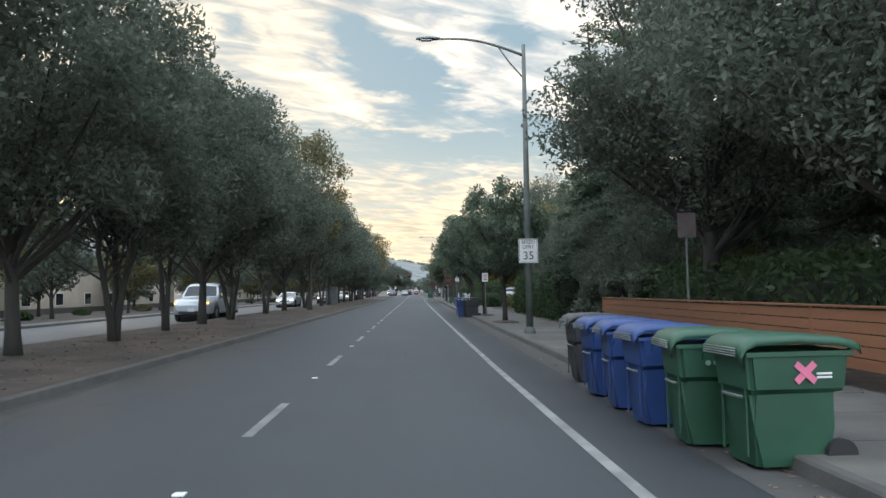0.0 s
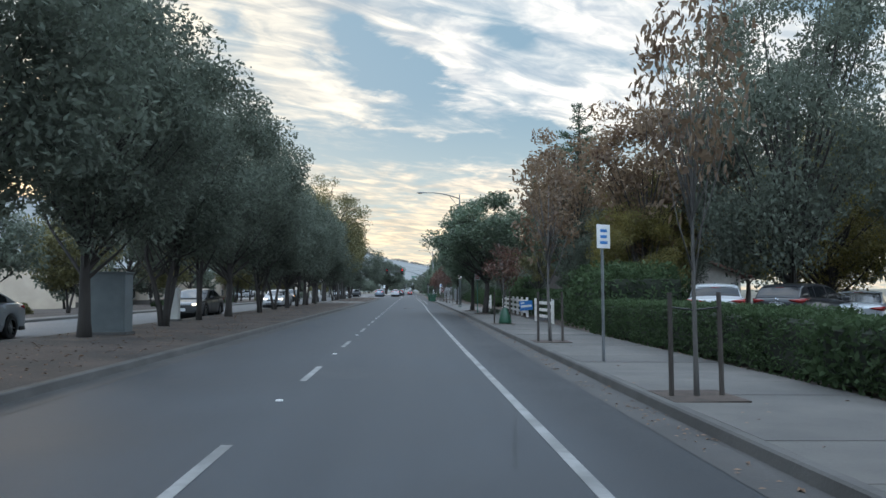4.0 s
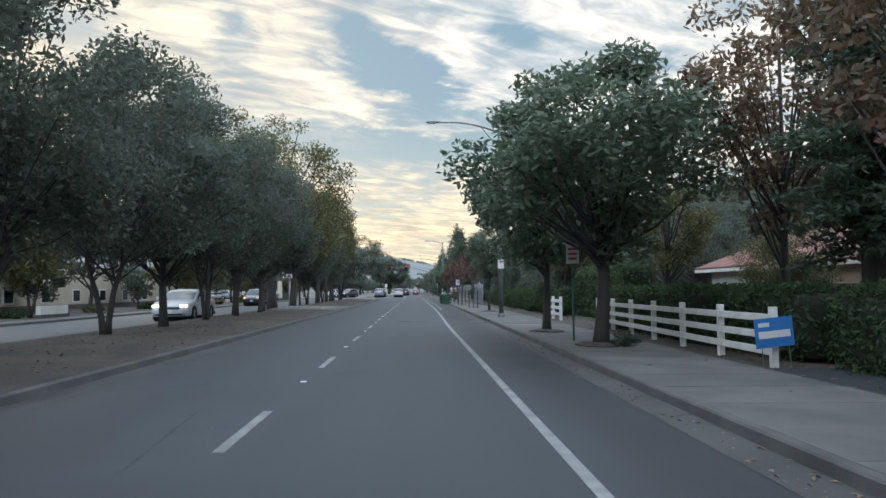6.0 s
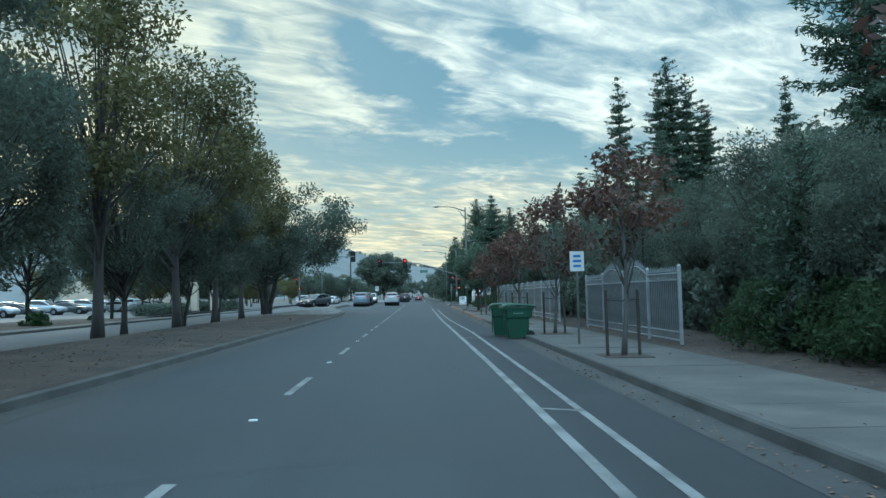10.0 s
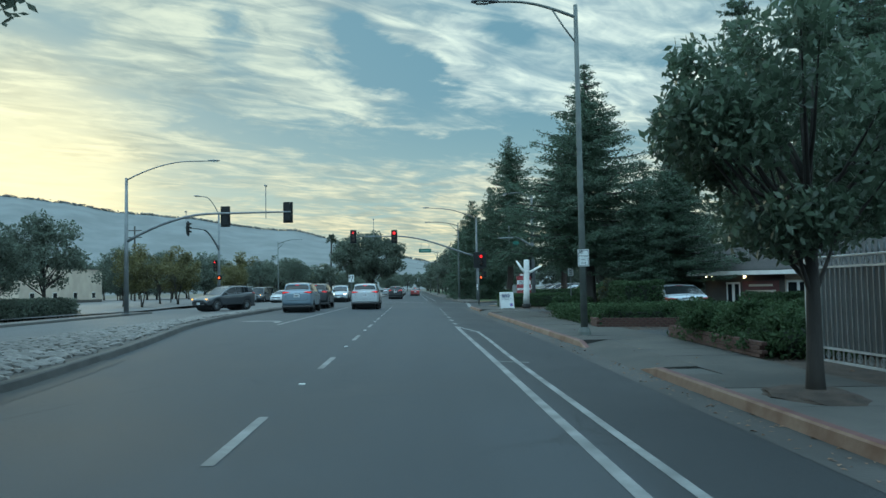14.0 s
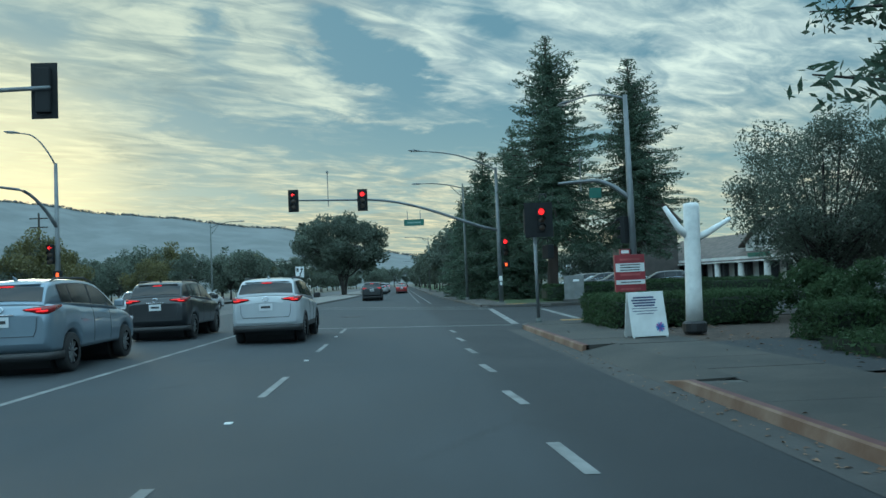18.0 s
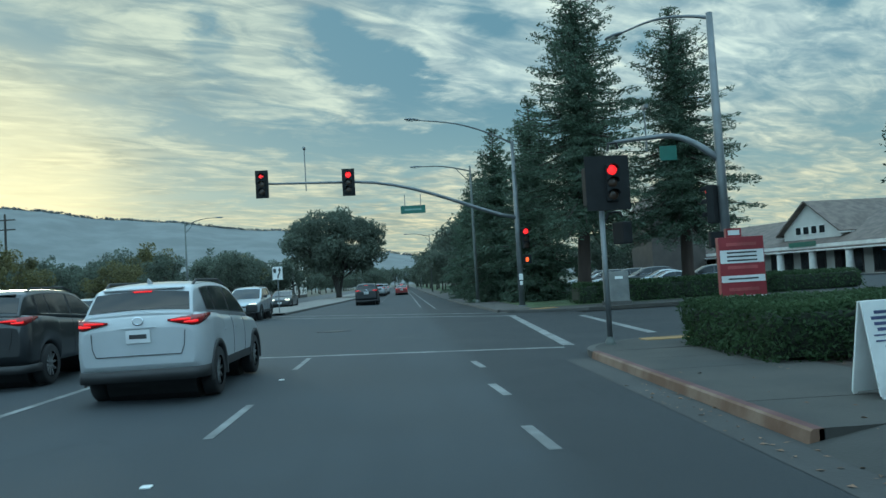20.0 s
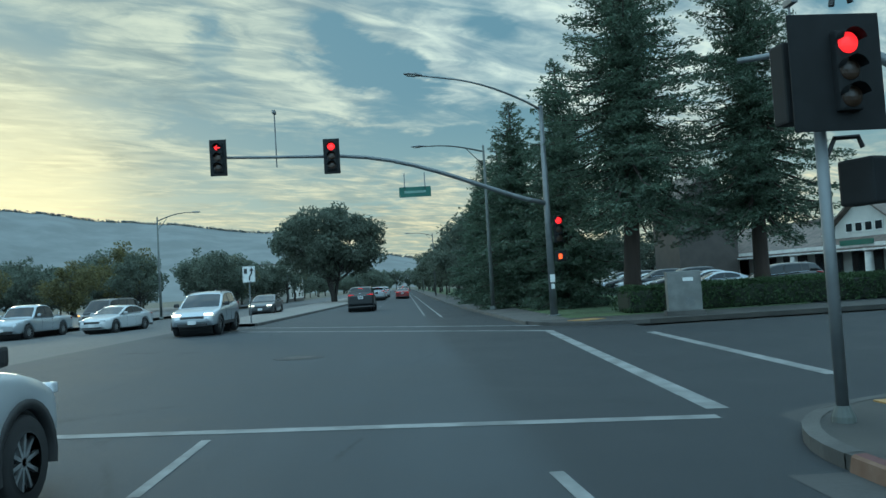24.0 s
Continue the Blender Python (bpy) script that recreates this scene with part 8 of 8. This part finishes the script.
# houses on the right behind the garden trees
gable_house(18.6, 112.5, 0, 8, 13, 2.45, 3.9, "low white house with a red-brown roof behind the hedge", WHITE_WOOD, roof=ROOF_RED)
gable_house(18.5, 52.0, 0, 9, 13, 2.7, 4.6, "low dark house behind garden trees", DARK_WALL)
gable_house(20.0, 18.0, 0, 9, 16, 2.7, 4.8, "low house hidden behind garden trees", STUCCO)
gable_house(17.0, 140.0, 0, 9, 14, 2.7, 4.6, "low dark house behind garden trees", DARK_WALL)

# ---- hills ----
# crest of the ridge: bearing and height in degrees
RIDGE = [(-62, 8.8), (-34, 7.2), (-26.7, 6.35), (-21.4, 5.8), (-14.4, 5.0), (-8.5, 4.35), (-4.5, 3.3), (-2.4, 2.7), (1, 2.0), (6, 1.5), (14, 1.0), (26, 0.6)]
# the haze of distance is put into this pale grey-blue colour
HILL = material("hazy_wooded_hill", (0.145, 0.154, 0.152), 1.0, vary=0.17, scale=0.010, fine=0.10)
bm = bmesh.new()
rows = []
for i in range(140):
    az = radians(-62 + 0.62 * i)
    deg = math.degrees(az)
    crest = lerp_table(RIDGE, deg)
    crest *= 1 + 0.035 * noise.noise(Vector((deg * 0.22, 3.1, 0))) + 0.02 * noise.noise(Vector((deg * 1.1, 7.7, 0)))
    cr, sr = math.cos(az), math.sin(az)
    row = []
    for dist, f in ((1700, -0.02), (2000, 0.30), (2300, 0.62), (2600, 0.88), (2800, 1.0), (3100, 0.7)):
        hgt = dist * math.tan(radians(crest)) * f * (1 + 0.10 * noise.noise(Vector((deg * 0.35, dist * 0.002, 1.0))) * (f < 0.95)) + 1.5
        row.append(bm.verts.new((sr * dist, 200 + cr * dist, hgt)))
    rows.append(row)
for a, b in zip(rows, rows[1:]):
    for k in range(5):
        bm.faces.new((a[k], a[k + 1], b[k + 1], b[k]))
bmesh.ops.recalc_face_normals(bm, faces=bm.faces)
tagged(bm_object("hills_backdrop", bm, HILL, smooth=True), "long wooded ridge with blue evening haze in its colour", "hills", kind="structure")
hr = np.random.default_rng(3)
cc = []
for i in range(900):
    deg = -40 + 42 * hr.random()
    crest = lerp_table(RIDGE, deg)
    crest *= 1 + 0.035 * noise.noise(Vector((deg * 0.22, 3.1, 0))) + 0.02 * noise.noise(Vector((deg * 1.1, 7.7, 0)))
    cc.append((math.sin(radians(deg)) * 2795, 200 + math.cos(radians(deg)) * 2795, 2795 * math.tan(radians(crest)) + 2))
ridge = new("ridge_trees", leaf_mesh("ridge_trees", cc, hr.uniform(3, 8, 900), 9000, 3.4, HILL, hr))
tagged(ridge, "far trees along the ridge in the same haze colour", "trees", kind="stuff")

# ---- palm and power pole ----
pm = thing("palm_tree", pose(-22.5, 395, 0.0), "tall thin fan palm in the distance", "tree")
part("trunk", tube_bm([(0, 0, -0.1), (0.1, 0, 8), (0.25, 0, 15.2)], [0.32, 0.24, 0.2], 8), BARK, pm, smooth=True)
prng = np.random.default_rng(6)
vs, fs = [], []
for k in range(46):
    a, e = prng.random() * 6.283, prng.uniform(-0.7, 1.3)
    ln = prng.uniform(1.5, 2.2)
    d = np.array([math.cos(a) * math.cos(e), math.sin(a) * math.cos(e), math.sin(e)])
    side = np.cross(d, (0, 0, 1.0))
    side /= np.linalg.norm(side)
    o = np.array([0.25, 0, 15.2])
    b = len(vs)
    vs += [o, o + d * ln * 0.6 + side * 0.5, o + d * ln - np.array([0, 0, 0.35]), o + d * ln * 0.6 - side * 0.5]
    fs.append((b, b + 1, b + 2, b + 3))
fr = new("fronds", raw_mesh("fronds", vs, fs, LEAF_DARK))
fr.parent = pm
pp = thing("power_pole", pose(-52, 330, 0.0), "distant wooden power pole with crossarms", "power pole")
part("pole", tube_bm([(0, 0, -0.2), (0, 0, 14)], [0.2, 0.14], 8), BARK, pp)
for z in (13.2, 11.9):
    part("crossarm", box_bm(0, 0, z, 2.6, 0.14, 0.16), BARK, pp)

# ---- drain, covers, markers, litter ----
IRON_DARK = material("cast_iron", (0.05, 0.047, 0.044), 0.6, metal=0.5, vary=0.25, scale=8, fine=60, bump=0.4)
COLLAR = material("dark_asphalt_collar", (0.032, 0.033, 0.035), 0.8, vary=0.3, scale=2, fine=30, bump=0.4)
for mx, my in ((-0.2, 117.3), (-2.1, 252.2)):
    mh = thing("manhole_cover", pose(mx, my, gz(mx), 0, 1.146, 0), "round cast iron manhole cover in an asphalt collar", "manhole cover", "manhole covers", "")
    part("collar", tube_bm([(0, 0, -0.02), (0, 0, 0.006)], [0.62, 0.62], 28), COLLAR, mh)
    part("cover", tube_bm([(0, 0, -0.02), (0, 0, 0.012)], [0.36, 0.36], 24), IRON_DARK, mh)
    part("ring", tube_bm([(0, 0, -0.02), (0, 0, 0.009)], [0.375, 0.375], 24), KERB, mh)
dg = thing("drain_grate", pose(kerb_r(117.2) - 0.42, 117.2, gz(3)), "cast iron drain grate in the gutter", "drain grate")
for k in range(9):
    part("bar", box_bm(-0.36 + 0.09 * k, 0, 0.008, 0.03, 0.5, 0.02), IRON_DARK, dg)
# no opening is cut: black plate and block paint the dark inside the drain
part("frame", box_bm(0, 0, 0.004, 0.86, 0.6, 0.012), BLACK, dg)
part("inlet_mouth", box_bm(0.48, 0.1, 0.075, 0.12, 1.2, 0.11), BLACK, dg, "black block painted as the dark of a kerb slot")
dot = bpy.data.meshes.new("marker_dot")
bm = box_bm(0, 0, 0.008, 0.09, 0.09, 0.016, bevel=0.006)
bm.to_mesh(dot)
bm.free()
dot.materials.append(SIGN_WHITE)
for k in range(-2, 32):
    yy = 13.2 + 7.315 * k if k < 27 else 210.5 + 6.95 * (k - 27)
    rf = new("road_marker", dot)
    rf.matrix_basis = pose(-1.75, yy, gz(-1.75))
    tagged(rf, "small square reflective road marker", "road marker", "road markers")
lr = np.random.default_rng(8)


def litter(name, n, xs, ys, size, mat, label, h, edge=None):
    """Scattered dry leaves lying on a strip."""
    x = lr.uniform(*xs, n)
    y = lr.uniform(*ys, n)
    if edge:
        x = x + np.array([edge(v) for v in y])
    z = np.array([gz(v) for v in x]) + h
    a = lr.uniform(0, 6.283, n)
    s = size * lr.uniform(0.5, 1.3, n)
    vs, fs = [], []
    for k in range(n):
        c, q = math.cos(a[k]) * s[k], math.sin(a[k]) * s[k]
        t = lr.uniform(0.0, 0.5) * s[k]
        b = len(vs)
        vs += [(x[k] - c, y[k] - q, z[k]), (x[k] + q * 0.5, y[k] - c * 0.5, z[k] + t), (x[k] + c, y[k] + q, z[k]), (x[k] - q * 0.5, y[k] + c * 0.5, z[k] + t * 0.5)]
        fs.append((b, b + 1, b + 2, b + 3))
    tagged(new(name, raw_mesh(name, vs, fs, mat)), label, "leaf litter", kind="stuff")


litter("leaf_litter", 9000, (-9.4, -5.3), (0, 186), 0.042, LEAF_DRY, "dry brown leaves scattered over the median soil", 0.142)
litter("gutter_leaves", 2600, (-0.45, -0.02), (0, 236), 0.035, LEAF_DRY, "dry leaves gathered in the gutter", 0.010, kerb_r)
litter("walk_leaves", 700, (0.2, 2.4), (0, 236), 0.035, LEAF_DRY, "a few dry leaves on the sidewalk", 0.142, kerb_r)
litter("bed_leaves", 4200, (2.7, 4.6), (0, 236), 0.05, LEAF_DRY, "dry leaves in the planting beds", 0.13, kerb_r)

# ---- stones of the median nose ----
stone_protos = []
for k in range(6):
    bm = bmesh.new()
    bmesh.ops.create_icosphere(bm, subdivisions=1, radius=1)
    for v in bm.verts:
        v.co *= 1 + 0.25 * noise.noise(v.co * 1.7 + Vector((k * 5, 0, 0)))
        v.co = Vector((v.co.x * 0.13, v.co.y * 0.17, v.co.z * 0.07))
    me = bpy.data.meshes.new("stone")
    bm.to_mesh(me)
    bm.free()
    me.materials.append(COBBLE)
    stone_protos.append(me)
bed = bpy.data.objects["median_stone_bed"]
strng = random.Random(2)
joined_v, joined_f = [], []
cells = [(x, y) for y in frange(131.0, 141.0, 0.40) for x in frange(-9.3, -5.2, 0.36) if strng.random() < 0.7] + [(x, y) for y in frange(186.3, 237.5, 0.36) for x in frange(-9.75, -5.2, 0.32)]
count = 0
for x, y in cells:
    x += strng.uniform(-.06, .06)
    y += strng.uniform(-.06, .06)
    if x > lerp_table(MEDIAN_R, y) - 0.3:
        continue
    me = strng.choice(stone_protos)
    m = pose(x, y, gz(x) + 0.125, strng.uniform(-8, 8), strng.uniform(-8, 8), strng.uniform(0, 360)) @ Matrix.Scale(strng.uniform(0.85, 1.25), 4)
    if count < 300 and 188 < y < 206 and x > -8.6:
        ob = new("stone", me)
        ob.parent = bed
        ob.matrix_basis = m
        count += 1
    else:
        b = len(joined_v)
        joined_v += [tuple(m @ v.co) for v in me.vertices]
        joined_f += [tuple(b + i for i in p.vertices) for p in me.polygons]
js = new("stones", raw_mesh("stones", joined_v, joined_f, COBBLE))
js.parent = bed
js["kind"] = "stuff"

# ---- sidewalk slabs ----
def walk_left(y):
    """The kerb side of the sidewalk; it steps back behind the driveway aprons."""
    return kerb_r(y) + (0.76 if 197.0 < y < 203.4 or 225.8 < y < 231.6 else 0.15)


walk_base = strip("sidewalk_east", sorted(frange(-40, 239.5, 4) + [196.99, 197.01, 203.39, 203.41, 225.79, 225.81, 231.59, 231.61]), walk_left, lambda y: lerp_table([(-40, 5.9), (196, 5.9), (205, 6.5), (240, 6.5)], y), 0.115, KERB, label="concrete sidewalk of separate slabs along the road")
ys = frange(-10, 239.4, 1.55)
for y0, y1 in zip(ys, ys[1:]):
    l0 = l1 = max(walk_left(y0), walk_left(y1)) + 0.005
    if l0 < kerb_r(y0) + 0.5:
        l0, l1 = kerb_r(y0) + 0.155, kerb_r(y1) + 0.155
    r0, r1 = (lerp_table([(-40, 5.9), (196, 5.9), (205, 6.5), (240, 6.5)], v) for v in (y0, y1))
    bm = bmesh.new()
    g = 0.007
    dz = strng.uniform(-0.004, 0.004)
    top = [bm.verts.new((x, y, gz(x) + 0.134 + dz)) for x, y in ((l0, y0 + g), (r0, y0 + g), (r1, y1 - g), (l1, y1 - g))]
    low = [bm.verts.new(v.co - Vector((0, 0, 0.03))) for v in top]
    bm.faces.new(top)
    for k in range(4):
        bm.faces.new((top[k], low[k], low[(k + 1) % 4], top[(k + 1) % 4]))
    part("slab", bm, CONCRETE_OLD if y0 > 194 else CONCRETE, walk_base)


for nm, x0, x1, y0, y1 in (("driveway", 5.85, 16.0, 204.6, 207.6), ("driveway_north", 5.85, 26.0, 226.0, 231.4), ("driveway_south", 5.85, 16.0, 90.2, 94.6), ("front_drive", 5.85, 15.0, 58.0, 63.0)):
    bm = bmesh.new()
    a = [bm.verts.new((x, y, z)) for x, y, z in ((x0, y0, gz(5.9) + 0.128), (x1, y0, 0.04), (x1, y1, 0.04), (x0, y1, gz(5.9) + 0.128))]
    bm.faces.new(a)
    tagged(bm_object(nm, bm, ASPHALT), "dark asphalt driveway across the planting", "driveway", kind="structure")


# ---- street corners at the junction ----
def corner(name, cx, cy, r, a0, a1, out, label, mat=CONCRETE_OLD):
    """A rounded sidewalk corner with its kerb; out: extra plan points that close it."""
    arcp = [(cx + r * math.cos(radians(a0 + (a1 - a0) * k / 12)), cy + r * math.sin(radians(a0 + (a1 - a0) * k / 12))) for k in range(13)]
    pts = arcp + out
    bm = bmesh.new()
    top = [bm.verts.new((x, y, gz(x) + 0.13)) for x, y in pts]
    low = [bm.verts.new((x, y, gz(x) - 0.03)) for x, y in pts]
    bm.faces.new(top)
    for k in range(len(pts)):
        j = (k + 1) % len(pts)
        bm.faces.new((top[k], low[k], low[j], top[j]))
    bmesh.ops.recalc_face_normals(bm, faces=bm.faces)
    ob = tagged(bm_object(name, bm, mat), label, "pavement", kind="structure")
    bm = bmesh.new()
    prof = [(0.0, 0.0), (0.0, 0.13), (0.16, 0.136)]
    rows = []
    for k, (x, y) in enumerate(arcp):
        ang = radians(a0 + (a1 - a0) * k / 12)
        rows.append([bm.verts.new((x + (0.01 - u) * math.cos(ang), y + (0.01 - u) * math.sin(ang), gz(x) + z)) for u, z in prof])
    for a, b in zip(rows, rows[1:]):
        for k in range(2):
            bm.faces.new((a[k], b[k], b[k + 1], a[k + 1]))
    tagged(bm_object(name + "_kerb", bm, KERB), "rounded concrete kerb at the corner", "kerb", kind="structure")
    return ob


corner("pavement_near_corner", 6.6, 239.6, 2.65, 180, 90, [(14, 242.25), (14, 241.0), (14, 239.4), (3.95, 239.4)], "rounded concrete sidewalk corner with a ramp")
corner("pavement_far_corner", 8.6, 262.4, 3.6, 180, 270, [(40, 258.8), (40, 262.0), (8.6, 262.4), (5.0, 262.5)], "rounded concrete sidewalk corner beyond the side street")
for nm, x, y, w, l, yw in (("tactile_pad", 6.1, 241.5, 1.1, 0.55, 0), ("tactile_pad", 6.9, 260.6, 1.1, 0.8, 30)):
    tp = bm_object(nm, box_bm(0, 0, 0.0, w, l, 0.02, bevel=0.004), PAINT_YELLOW)
    tp.matrix_basis = pose(x, y, gz(x) + 0.139, 0, 0, yw)
    tagged(tp, "yellow tactile warning pad on the ramp", "tactile pad", "tactile pads")
apron = bm_object("gutter_corner", tube_bm([(0, 0, -0.02), (0, 0, 0.004)], [3.15, 3.15], 40), GUTTER)
apron.matrix_basis = pose(6.6, 239.6, gz(5.0) + 0.004)
tagged(apron, "concrete gutter pan round the corner", "gutter", kind="structure")
